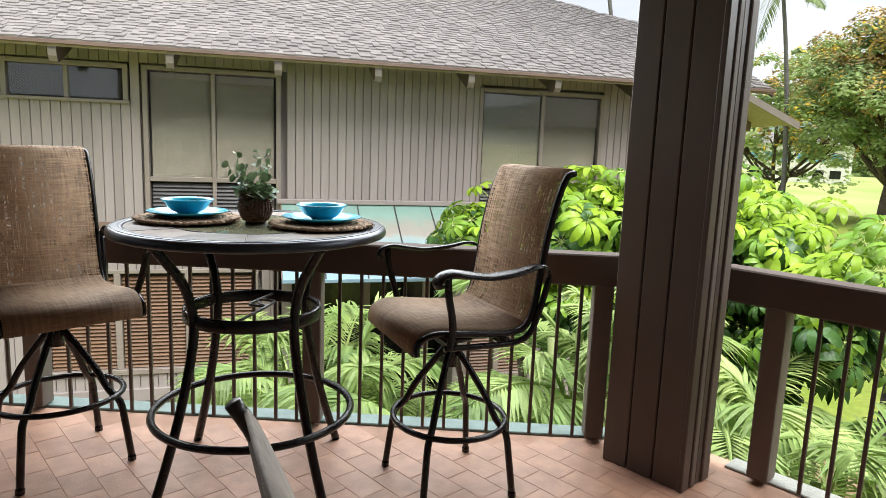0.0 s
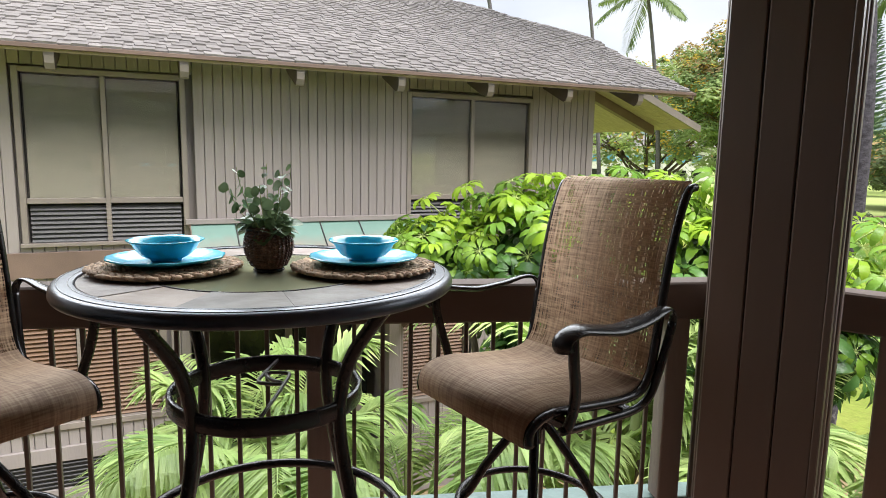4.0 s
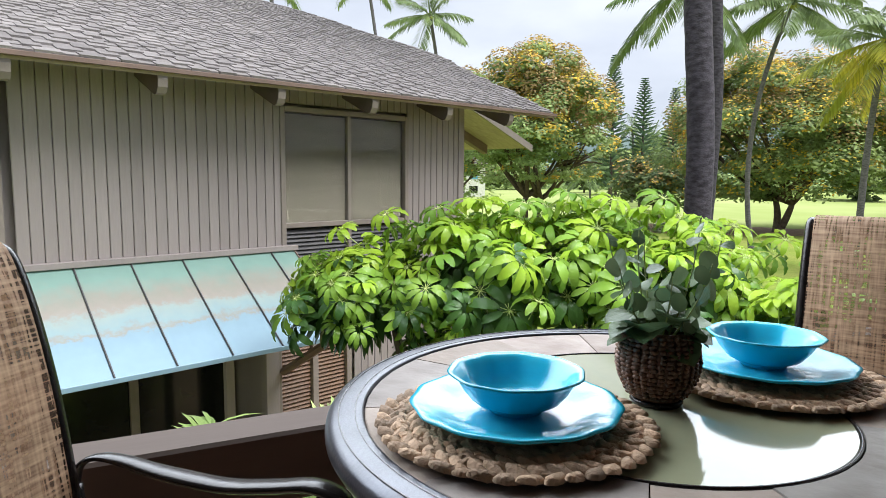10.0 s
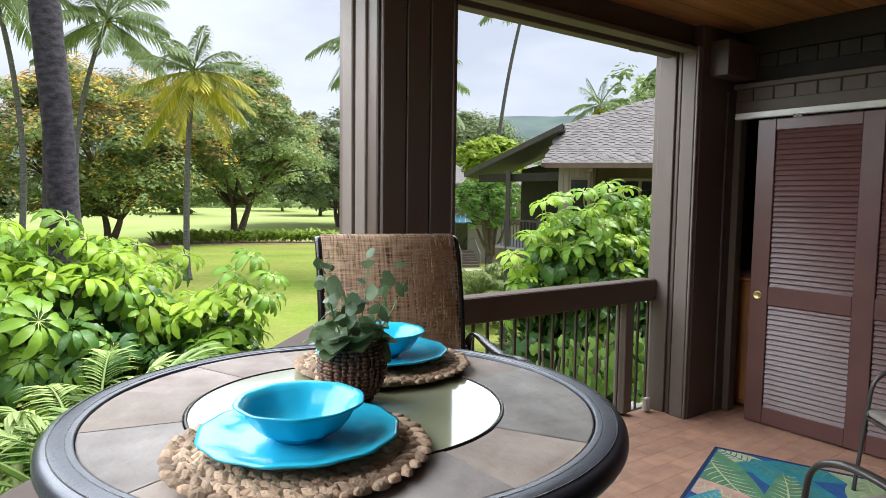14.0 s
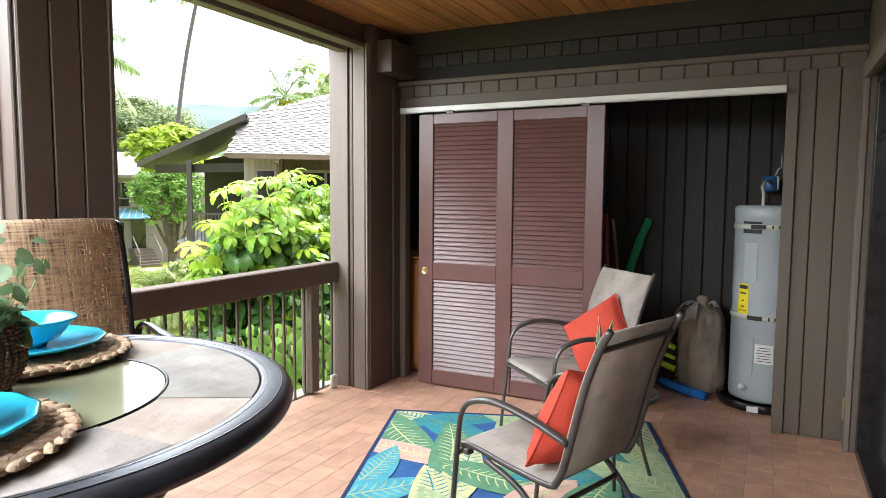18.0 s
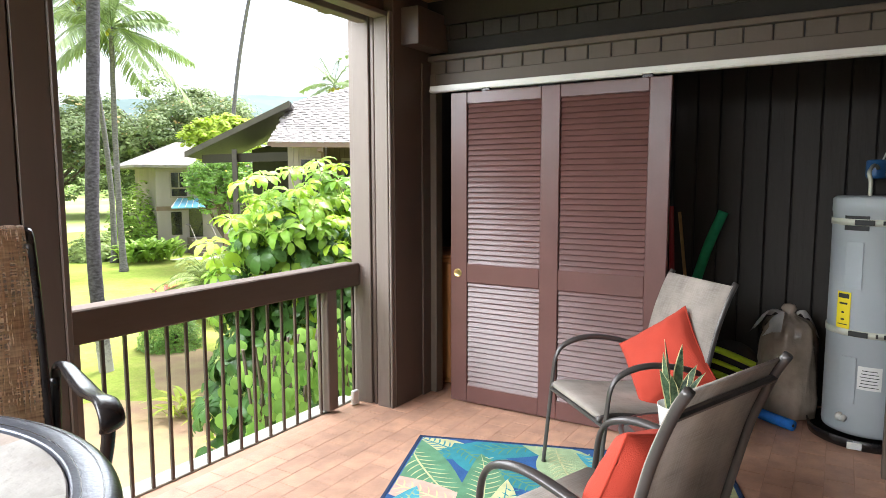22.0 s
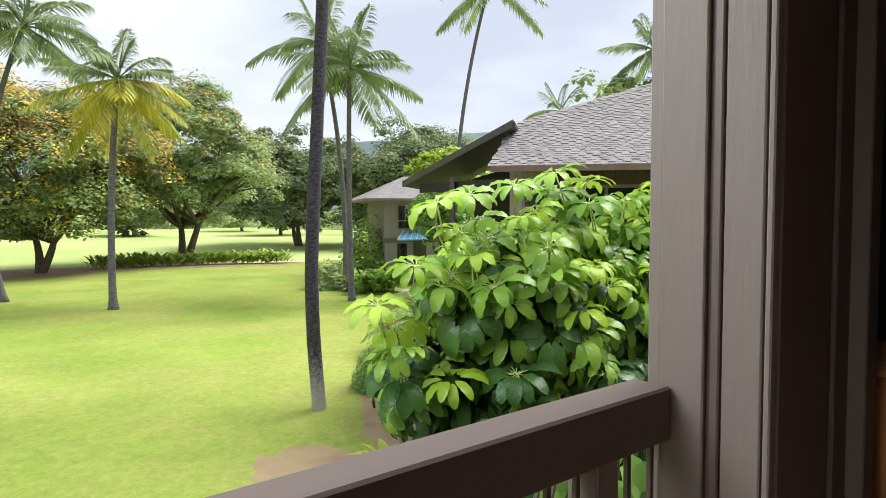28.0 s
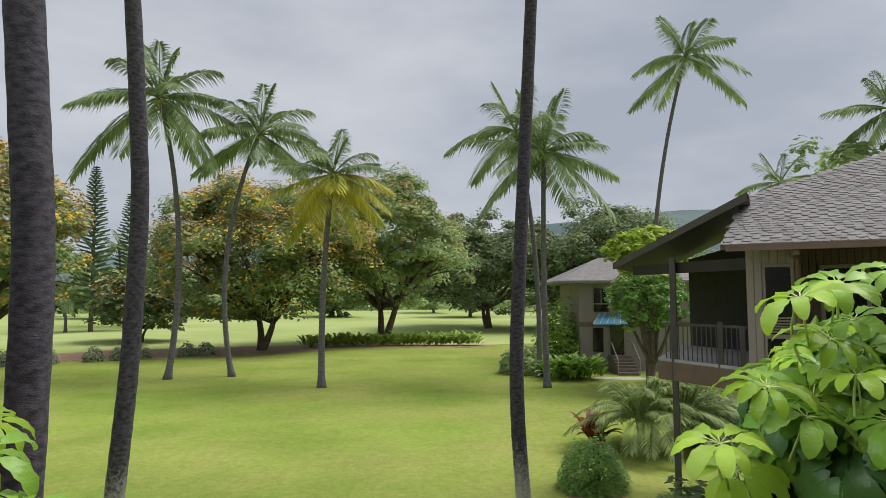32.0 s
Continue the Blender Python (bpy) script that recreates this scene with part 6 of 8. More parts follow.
def palm(label, base, crown, r0, r1, fronds=20, ln=3.6, leaf=FROND, bend=0.5, seed=1, spread=(-0.6, 1.4), group="coconut palms", run=None):
    rs = random.Random(seed)
    base, crown = Vector(base), Vector(crown)
    p = thing("palm_tree", label, "palm tree", m=Matrix.Translation(base), group=group)
    c = crown - base
    side = Vector((c.x, c.y, 0))
    side = side.normalized() * bend if side.length > 0.05 else Vector((bend * 0.4, 0, 0))
    n = 34
    pts = arc((0, 0, -0.15), c, -side, n)
    if run:
        pts = smoothed([Vector(q) - base for q in run] + [c], 6)
        n = len(pts) - 1
    rad = []
    for i in range(n + 1):
        t = i / n
        rad.append((r0 + (r1 - r0) * t) * (1 + 0.75 * math.exp(-t * c.z / 0.45)) * (1 + 0.035 * (i % 2)))
    part("trunk", Geo().tube(pts, rad, 12), BARK if base.y < 25 and base.x < 10 else BARK_GREY, p, smooth=True)
    fronds = round(fronds * 0.74)
    for k in range(fronds):
        g = Geo()
        a = k * 2.399 + rs.uniform(-0.25, 0.25)
        rise = spread[1] - (spread[1] - spread[0]) * (k / fronds) ** 0.9
        frond(g, g, c, a, rise, ln * rs.uniform(0.85, 1.08), 42, ln * 0.25, 0.30 + rs.uniform(-0.1, 0.2), rs, 0.07 * ln / 3, 0.55)
        part("frond", g, FROND_YELLOW if (rise < 0.2 and leaf is FROND_YELLOW) else FROND, p)
    nut = Geo().lathe([(0.02, -0.14), (0.10, -0.08), (0.12, 0.0), (0.09, 0.09), (0.02, 0.13)], 8).mesh("coconut", True)
    for k in range(7):
        a = k * 0.9
        part("coconut", nut, FROND_YELLOW, p, m=Matrix.Translation(c + Vector((0.22 * math.cos(a), 0.22 * math.sin(a), -0.25 - 0.12 * (k % 2)))))
    return p


G = GROUND
palm("tall coconut palm with a thick grey trunk", (-1.78, 11.15, G), (-2.5, 11.1, 13.0), 0.198, 0.18, 16, 3.6, seed=2, run=[(-1.80, 11.15, -3.7), (-1.76, 11.15, -2.2), (-1.70, 11.15, 0.5), (-1.70, 11.15, 2.0), (-1.80, 11.15, 3.5), (-1.95, 11.13, 5.5), (-2.2, 11.1, 9.0)])
palm("tall leaning coconut palm on the lawn", (-1.38, 19.0, G), (-1.9, 19.0, 15.5), 0.205, 0.16, 18, 3.8, seed=3, run=[(-1.40, 19.0, -3.7), (-1.34, 19.0, -3.0), (-1.22, 19.0, -1.5), (-1.11, 19.0, 0.0), (-1.03, 19.0, 2.0), (-1.0, 19.0, 3.6), (-1.09, 19.0, 5.4), (-1.27, 19.0, 8.0), (-1.6, 19.0, 12.0)])
palm("tall coconut palm with a slim dark trunk", (7.46, 17.3, G), (8.1, 17.3, 13.2), 0.18, 0.145, 18, 3.8, seed=4, run=[(7.49, 17.3, -3.7), (7.45, 17.3, -3.2), (7.33, 17.3, -1.5), (7.31, 17.3, 0.2), (7.42, 17.3, 2.2), (7.60, 17.3, 5.0), (7.82, 17.3, 8.5)])
palm("coconut palm standing on the lawn", (-0.1, 48.0, G), (-1.0, 48.0, 14.3), 0.19, 0.13, 26, 5.6, bend=0.9, seed=5)
palm("leaning coconut palm on the lawn", (3.76, 47.8, G), (5.2, 47.8, 12.5), 0.17, 0.125, 26, 5.2, bend=1.2, seed=6)
palm("young coconut palm with yellowing lower fronds", (7.84, 40.3, G), (8.36, 40.3, 8.6), 0.19, 0.14, 32, 4.2, FROND_YELLOW, 0.2, 7, (-0.75, 1.35))
palm("coconut palm beside the far house", (21.4, 39.3, G), (20.2, 39.8, 12.2), 0.17, 0.12, 22, 4.6, bend=0.5, seed=8)
palm("coconut palm beside the far house", (19.3, 35.0, G), (19.3, 35.0, 9.8), 0.17, 0.12, 26, 4.6, bend=0.3, seed=9)
palm("tall coconut palm behind the far house", (39.0, 49.0, G), (41.3, 46.6, 22.6), 0.21, 0.14, 20, 5.6, bend=1.0, seed=10)
palm("tall coconut palm behind the flowering tree", (-20.5, 58.0, G), (-22.2, 57.0, 15.6), 0.2, 0.14, 20, 4.6, bend=0.4, seed=11)
palm("tall coconut palm behind the flowering tree", (-29.5, 66.0, G), (-31.9, 64.5, 22.5), 0.22, 0.15, 16, 4.6, bend=0.4, seed=12)
palm("tall coconut palm behind the roof", (-32.0, 52.0, G), (-34.8, 50.3, 19.5), 0.22, 0.15, 16, 4.6, bend=0.4, seed=13)
palm("broad feathery palm behind the far roof", (33.4, 24.0, G), (33.0, 24.3, 10.9), 0.17, 0.12, 22, 3.3, bend=0.1, seed=14)
palm("broad feathery palm behind the far roof", (37.5, 22.0, G), (37.0, 22.4, 11.6), 0.17, 0.12, 22, 3.4, bend=0.1, seed=15)
palm("small feathery palm behind the far roof", (24.8, 24.2, G), (24.6, 24.0, 6.5), 0.1, 0.08, 16, 2.1, bend=0.1, seed=16)
palm("young palm on the fairway", (-13.0, 110.0, height(-13, 110)), (-13.4, 109.5, 2.2), 0.2, 0.15, 18, 4.8, bend=0.2, seed=17)
palm("palm on the fairway", (-7.2, 128.0, height(-7, 128)), (-7.6, 128.0, 10.5), 0.22, 0.16, 18, 4.6, bend=0.3, seed=18)
palm("palm on the fairway", (-3.6, 126.0, height(-4, 126)), (-3.8, 126.0, 8.8), 0.22, 0.16, 18, 4.6, bend=0.3, seed=19)


def leaf_cloud(n, size, rs, seed_dir, up_bias=0.4):
    """n small leaves as four-cornered blades, centres given by seed_dir()."""
    vs, fs = [], []
    for i in range(n):
        c, nrm = seed_dir()
        a = rs.uniform(0, 6.28)
        d = Vector((math.cos(a), math.sin(a), rs.uniform(-0.7, 0.3)))
        nn = (Vector(nrm) + Vector((rs.uniform(-0.6, 0.6), rs.uniform(-0.6, 0.6), rs.uniform(0, 0.8) + up_bias))).normalized()
        s = d.cross(nn).normalized()
        d = nn.cross(s)
        q = size * rs.uniform(0.6, 1.35)
        c = Vector(c)
        k = len(vs)
        vs += [tuple(c - d * q * 0.5), tuple(c + s * q * 0.27 - nn * q * 0.06), tuple(c + d * q * 0.5), tuple(c - s * q * 0.27 - nn * q * 0.06)]
        fs.append((k, k + 1, k + 2, k + 3))
    return Geo().add(vs, fs)


def tree(label, base, top, crown_r, leaves, size, leaf, blossom=0, seeds=0, seed=1, stems=1, flat=0.62, cat="tree", low=0.42):
    """Trunk with limbs; a crown of clumps of leaves with an uneven outline and gaps."""
    rs = random.Random(seed)
    base = Vector(base)
    t = thing("tree", label, cat, m=Matrix.Translation(base))
    H = top - base.z
    cz = H - crown_r * flat
    g = Geo()
    tips = []
    for s in range(stems):
        a0 = rs.uniform(0, 6.28)
        off = Vector((math.cos(a0), math.sin(a0), 0)) * (0.35 * H * 0.06 if stems > 1 else 0)
        fork = Vector((rs.uniform(-0.05, 0.05) * H, rs.uniform(-0.05, 0.05) * H, H * rs.uniform(0.16, 0.24))) + off * 2
        g.tube(arc(off + Vector((0, 0, -0.3)), fork, (rs.uniform(-0.2, 0.2), rs.uniform(-0.2, 0.2), 0), 5), [0.036 * H * (1 - 0.08 * i) / math.sqrt(stems) for i in range(6)], 9)
        for k in range(6):
            a = k * 1.05 + rs.uniform(-0.3, 0.3) + s
            tip = Vector((math.cos(a) * crown_r * rs.uniform(0.45, 0.75), math.sin(a) * crown_r * rs.uniform(0.45, 0.75), cz + rs.uniform(-0.15, 0.35) * crown_r))
            run = arc(fork, tip, (0, 0, -0.06 * H), 6)
            g.tube(run, [0.02 * H * (1 - 0.13 * i) / math.sqrt(stems) for i in range(7)], 6)
            for q in range(3):
                b = a + rs.uniform(-0.8, 0.8)
                tip2 = run[4] + Vector((math.cos(b), math.sin(b), rs.uniform(0.1, 0.8))) * crown_r * 0.4
                g.tube(arc(run[4], tip2, (0, 0, 0.02 * H), 3), [0.008 * H, 0.006 * H, 0.004 * H, 0.002 * H], 5)
    part("trunk", g, BARK_TREE, t, smooth=True)
    clumps = []
    while len(clumps) < 230:
        d = Vector((rs.gauss(0, 1), rs.gauss(0, 1), rs.gauss(0, 1))).normalized()
        q = rs.uniform(0.4, 1.0) * (1 + 0.16 * noise.noise(d * 1.7 + Vector((seed, 0, 0))))
        c = Vector((d.x * crown_r * q, d.y * crown_r * q, cz + d.z * crown_r * flat * q))
        if d.z > -low - 0.45:
            clumps.append((c, crown_r * rs.uniform(0.09, 0.24), d))

    def pick(upper=False):
        while True:
            c, r, d = rs.choice(clumps)
            v = Vector((rs.gauss(0, 1), rs.gauss(0, 1), rs.gauss(0.45, 0.9))).normalized()
            if v.dot(d) > -0.45 and v.z > -0.35 and (not upper or d.z > -0.1):
                return c + Vector((v.x, v.y, v.z * 0.72)) * r * rs.uniform(0.35, 1.15), v

    tagged(part("crown", leaf_cloud(leaves, size, rs, pick), leaf, t), kind="stuff")
    if blossom:
        hot = rs.sample(clumps, 110)
        def pick_hot():
            while True:
                c, r, d = rs.choice(hot)
                v = Vector((rs.gauss(0, 1), rs.gauss(0, 1), abs(rs.gauss(0, 1)))).normalized()
                if v.dot(d) > 0.0:
                    return c + v * r * rs.uniform(0.95, 1.15), v
        tagged(part("blossom", leaf_cloud(blossom, size * 0.8, rs, pick_hot), BLOSSOM, t), kind="stuff")
    if seeds:
        rust = [c for c in rs.sample(clumps, 110) if c[2].z > -0.05]
        def pick_rust():
            while True:
                c, r, d = rs.choice(rust)
                v = Vector((rs.gauss(0, 1), rs.gauss(0, 1), rs.gauss(0.3, 1))).normalized()
                if v.dot(d) > -0.1:
                    return c + v * r * rs.uniform(0.9, 1.1), v
        tagged(part("seed_pod_mass", leaf_cloud(seeds, size * 0.9, rs, lambda: pick_rust()), SEED, t), kind="stuff")
    return t


def on_ground(x, y):
    return (x, y, height(x, y))


tree("flowering tree with yellow blossom and rusty pods", on_ground(-14.0, 62.0), 13.0, 7.9, 52000, 0.38, TREE_LEAF, 8500, 12000, 1, 2, 0.85, low=0.5)
tree("flowering tree with yellow blossom on the mulch bed", on_ground(8.0, 69.0), 12.9, 10.4, 62000, 0.40, TREE_LEAF, 10000, 7500, 2, 2, 0.68, low=0.6)
tree("dark green tree with a forked trunk by the fairway", on_ground(22.6, 75.5), 15.0, 10.8, 64000, 0.42, TREE_LEAF, 1500, 3500, 3, 2, 0.72, low=0.7)
tree("broad spreading green tree beyond the fairway", on_ground(47.0, 96.0), 14.5, 13.5, 38000, 0.6, TREE_LEAF2, 0, 400, 4, 2, 0.62)
tree("broad spreading green tree beyond the fairway", on_ground(62.0, 84.0), 16.0, 13.5, 38000, 0.6, TREE_LEAF2, 0, 400, 5, 2, 0.68)
tree("flowering tree beside the fairway", on_ground(-2.5, 88.0), 4.8, 5.6, 9000, 0.6, TREE_LEAF2, 700, 900, 6, 2, 0.7)
tree("large flowering tree near the neighbouring house", on_ground(-27.0, 74.0), 12.0, 9.0, 10000, 0.6, TREE_LEAF, 1200, 1800, 7, 2, 0.85)
tree("tall dark tree behind the far roof", on_ground(33.0, 27.0), 9.6, 5.0, 9000, 0.42, TREE_LEAF, 0, 0, 8, 1, 0.9)
tree("small leafy tree in front of the far porch", on_ground(23.0, 30.8), 3.3, 2.2, 11000, 0.22, IVY, 60, 0, 9, 1, 0.85, low=0.6)
tree("bright lime-green umbrella tree behind the far porch", on_ground(25.9, 34.2), 5.75, 2.4, 7000, 0.42, LIME_TREE, 0, 0, 10, 1, 0.7, low=0.6)

# belt of woods along the far edge of the course
rs = random.Random(77)
for k in range(34):
    a = radians(130 - 118 * k / 33 + rs.uniform(-1.2, 1.2))
    R = rs.uniform(150, 215)
    x, y = R * math.cos(a), R * math.sin(a)
    hgt = rs.uniform(9, 17) * (1.15 if k > 20 else 0.85)
    tree("distant green tree along the golf course", on_ground(x, y), height(x, y) + hgt, hgt * rs.uniform(0.5, 0.68), 2600, 1.35, TREE_LEAF if k % 3 else TREE_LEAF2, 0, 160, 100 + k, 1, 0.72, low=0.6)
g, rs2 = Geo(), random.Random(9)
def belt():
    a = radians(rs2.uniform(8, 140))
    R = rs2.uniform(205, 235)
    x, y = R * math.cos(a), R * math.sin(a)
    h = 6.5 * (0.75 + 0.5 * noise.noise((a * 9, 0, 0)))
    return (x, y, height(x, y) + rs2.uniform(0, h)), (-math.cos(a), -math.sin(a), 0.3)
solo("far_woods", leaf_cloud(26000, 1.5, rs2, belt), TREE_LEAF, "dense distant woods closing the golf course", "woods", kind="stuff")


def norfolk(label, base, H, seed):
    rs = random.Random(seed)
    t = thing("pine_tree", label, "pine tree", m=Matrix.Translation(Vector(base)), group="tall narrow pines")
    part("trunk", Geo().tube([(0, 0, -0.2), (0, 0, H)], [0.35, 0.04], 8), BARK_TREE, t)
    g = Geo()
    z = H * 0.12
    while z < H:
        q = 1 - z / H
        n = 7
        for k in range(n):
            a = k * 6.283 / n + z
            ln = (0.4 + 2.9 * q ** 0.75) * rs.uniform(0.8, 1.1)
            p = Vector((0, 0, z))
            d = Vector((math.cos(a), math.sin(a), 0.25))
            for i in range(5):
                c = p + d * ln * (0.25 + 0.18 * i)
                for s in (-1, 0, 1):
                    blade(g, c, d + Vector((-math.sin(a), math.cos(a), 0)) * s * 0.8 + Vector((0, 0, 0.35)), Vector((0, 0, 1)), ln * 0.26, 0.34, -0.2, 0.3)
        z += 0.30 + 0.62 * q
    tagged(part("foliage", g, PINE, t), kind="stuff")


norfolk("tall narrow dark green pine", on_ground(-9.9, 110.5), 24.0, 1)
norfolk("tall narrow dark green pine", on_ground(-5.2, 112.0), 20.5, 2)
norfolk("tall narrow dark green pine", on_ground(-0.4, 121.0), 20.0, 3)


# ---- broad-leaved shrubs: whorls of glossy leaflets ----
def whorl_mesh(seed, n, ln, leaf=None, fall=1.3, wide=1.0, stalk=0.26):
    """An umbrella of leaflets: stalks spread from the hub, blades arch over and hang, with scalloped edges and a pale midrib."""
    rs = random.Random(seed)
    g, gs = Geo(), Geo()
    rows = ((0.0, 0.07), (0.09, 0.44), (0.2, 0.74), (0.32, 0.88), (0.44, 1.0), (0.56, 0.94), (0.68, 0.97), (0.79, 0.78), (0.89, 0.6), (0.96, 0.32), (1.0, 0.03))
    k = len(rows)
    lift_all = rs.uniform(0.1, 0.3)
    for j in range(n):
        a = 2 * math.pi * j / n + rs.uniform(-0.14, 0.14)
        L = ln * rs.uniform(0.78, 1.12)
        out, side = Vector((math.cos(a), math.sin(a), 0)), Vector((-math.sin(a), math.cos(a), 0))
        pitch = lift_all + rs.uniform(-0.12, 0.12)
        p = (out * math.cos(pitch) + Vector((0, 0, math.sin(pitch)))) * L * stalk * rs.uniform(0.85, 1.2)
        gs.tube([(0, 0, 0), tuple(p)], 0.0028, 4)
        roll, bow, ph = rs.uniform(-0.22, 0.22), fall * rs.uniform(0.8, 1.15), rs.uniform(0, 6.28)
        vs, fs, rib, c, last = [], [], [], p.copy(), 0.0
        for i, (t, w) in enumerate(rows):
            q = pitch - bow * t ** 1.25
            d = out * math.cos(q) + Vector((0, 0, math.sin(q)))
            c = c + d * L * (t - last)
            last = t
            nrm = d.cross(side) * -1
            across = side * math.cos(roll) + nrm * math.sin(roll)
            lift = nrm * math.cos(roll) - side * math.sin(roll)
            hw = L * 0.2 * wide * w
            ripple = 0.022 * L * math.sin(i * 2.6 + ph) * w
            vs += [c - across * hw + lift * (-0.16 * hw + ripple), c, c + across * hw + lift * (-0.16 * hw - ripple)]
            rib.append(c + lift * 0.0015)
        for i in range(k - 1):
            fs += [(i * 3, i * 3 + 1, i * 3 + 4, i * 3 + 3), (i * 3 + 1, i * 3 + 2, i * 3 + 5, i * 3 + 4)]
        g.add(vs, fs)
        gs.tube(rib[::2], [0.0022 - 0.0003 * i for i in range(len(rib[::2]))], 3)
    gs.tube([(0, 0, 0), (0.02, 0.01, -0.2)], 0.005, 5)
    cut_at = len(g.f)
    g.add(gs.v, gs.f)
    me = g.mesh("leaf_whorl", True)
    me.materials.append(leaf or SCHEF)
    me.materials.append(LEAF_STALK)
    me.polygons.foreach_set("material_index", [0] * cut_at + [1] * (len(g.f) - cut_at))
    return me


def shrub(name, label, base, blobs, count, meshes, young, in_shade, seed, limbs, core_leaves, sprigs=(), more=260, dark=0.75):
    """A shrub: limbs, an inner mass of leaves, whorls over lumpy blobs, upright sprigs."""
    rs = random.Random(seed)
    t = thing(name, label, "shrub", m=Matrix.Translation(Vector(base)))
    b0 = Vector(base)
    g = Geo()
    for c, r in limbs:
        g.tube(arc((0, 0, -0.2), Vector(c) - b0, (rs.uniform(-0.2, 0.2), rs.uniform(-0.2, 0.2), 0), 6), [r * (1 - 0.11 * i) for i in range(7)], 8)
    part("trunk", g, BARK_TREE, t, smooth=True)

    def whorl(p, tilt, size, pick):
        m = Matrix.Translation(p - b0) @ Vector((0, 0, 1)).rotation_difference(tilt.normalized()).to_matrix().to_4x4() @ Matrix.Rotation(rs.uniform(0, 6.28), 4, "Z") @ Matrix.Scale(size, 4)
        part("leaf_whorl", rs.choice(pick), None, t, m=m)

    weights = [b[1][0] * b[1][1] + b[1][0] * b[1][2] for b in blobs]
    top = max(c[2] + r[2] for c, r in blobs)
    made, rest = 0, {}
    while made < count + more:
        c, r = rs.choices(blobs, weights)[0]
        d = Vector((rs.gauss(0, 1), rs.gauss(0, 1), rs.gauss(0.35, 1))).normalized()
        if d.z < -0.55:
            continue
        q = rs.uniform(0.75, 1.05) + (rs.uniform(0, 0.28) if rs.random() < 0.35 else 0)
        p = Vector((c[0] + d.x * r[0] * q, c[1] + d.y * r[1] * q, c[2] + d.z * r[2] * q))
        if any(sum(((p[i] - c2[i]) / r2[i]) ** 2 for i in range(3)) < 0.5 for c2, r2 in blobs):
            continue
        tilt = Vector((d.x * 0.8 + rs.uniform(-0.5, 0.5), d.y * 0.8 + rs.uniform(-0.5, 0.5), 0.65 + 0.4 * max(0, d.z))).normalized()
        # the lower the whorl, the likelier the leaf with shade in its colour
        pick = young if d.z > 0.15 and p.z > top - 1.3 and rs.random() < 0.15 + 0.5 * d.z else in_shade if rs.random() < 0.2 * dark + dark * min(1, max(0, (top - p.z - 0.35) / 0.8)) else meshes
        if made < count:
            whorl(p, tilt, rs.uniform(0.6, 1.15), pick)
        else:
            me = rs.choice(pick)
            m = Matrix.Translation(p - b0) @ Vector((0, 0, 1)).rotation_difference(tilt).to_matrix().to_4x4() @ Matrix.Rotation(rs.uniform(0, 6.28), 4, "Z") @ Matrix.Scale(rs.uniform(0.55, 1.0), 4)
            rest.setdefault(me.materials[0], Geo()).add([v.co for v in me.vertices], [tuple(f.vertices) for f in me.polygons if f.material_index == 0], m)
        made += 1
    for mt, g in rest.items():
        tagged(part("leaf_mass", g, mt, t, smooth=True), kind="stuff")
    for x, y, z in sprigs:
        p = Vector((x, y, z))
        lean = 1 if x < b0.x else -1
        foot = p + Vector((lean * rs.uniform(0.12, 0.32), rs.uniform(0.0, 0.2), -rs.uniform(0.22, 0.36)))
        part("stalk", Geo().tube(arc(foot - b0, p - b0, (rs.uniform(-0.09, 0.09), rs.uniform(-0.05, 0.05), 0), 7), [0.0065 - 0.0003 * i for i in range(8)], 6), LEAF_STALK, t, smooth=True)
        whorl(p, Vector((rs.uniform(-0.15, 0.15) - 0.3 * lean, rs.uniform(-0.5, 0.1), 1)), rs.uniform(0.72, 0.95), rs.choice((young, meshes) if z > top - 0.75 else (meshes, in_shade)))
        for q in (0.45, 0.85):
            whorl(p.lerp(foot, q) + Vector((rs.uniform(-0.04, 0.08) * lean, rs.uniform(-0.12, 0.06), 0)), Vector((rs.uniform(-0.4, 0.4) - 0.2 * lean, rs.uniform(-0.6, 0.2), 0.9)), rs.uniform(0.7, 0.95), rs.choice((young, meshes) if z > top - 0.75 else (meshes, in_shade)))

    def inner():
        c, r = rs.choice(blobs)
        d = Vector((rs.gauss(0, 1), rs.gauss(0, 1), rs.gauss(0, 1))).normalized() * rs.uniform(0.3, 0.74)
        return Vector((c[0] + d.x * r[0], c[1] + d.y * r[1], c[2] + d.z * r[2])) - b0, d
    g = Geo()
    for i in range(core_leaves):
        p, d = inner()
        blade(g, p, d + Vector((rs.uniform(-0.6, 0.6), rs.uniform(-0.6, 0.6), -0.6)), Vector((rs.uniform(-0.4, 0.4), rs.uniform(-0.4, 0.4), 1)), rs.uniform(0.11, 0.17), rs.uniform(0.06, 0.085), 0.45, 0.1, 5)
    # inner mass all in the shade-coloured leaf
    tagged(part("inner_leaves", g, SCHEF_SHADE, t, smooth=True), kind="stuff")
    return t


wh_small = [whorl_mesh(40 + i, 10 + i % 3, 0.215, SCHEF, 1.5, 0.82) for i in range(4)]
wh_big = [whorl_mesh(50 + i, 10 + i % 3, 0.185, SCHEF, 1.4, 1.04) for i in range(4)]
wh_young = [whorl_mesh(60 + i, 10 + i % 3, 0.215, SCHEF_NEW, 1.5, 0.82) for i in range(4)]
wh_young_big = [whorl_mesh(70 + i, 10 + i % 3, 0.18, SCHEF_NEW, 1.4, 0.98) for i in range(4)]
wh_shade = [whorl_mesh(80 + i, 10 + i % 3, 0.22, SCHEF_SHADE, 1.5, 0.9) for i in range(4)]
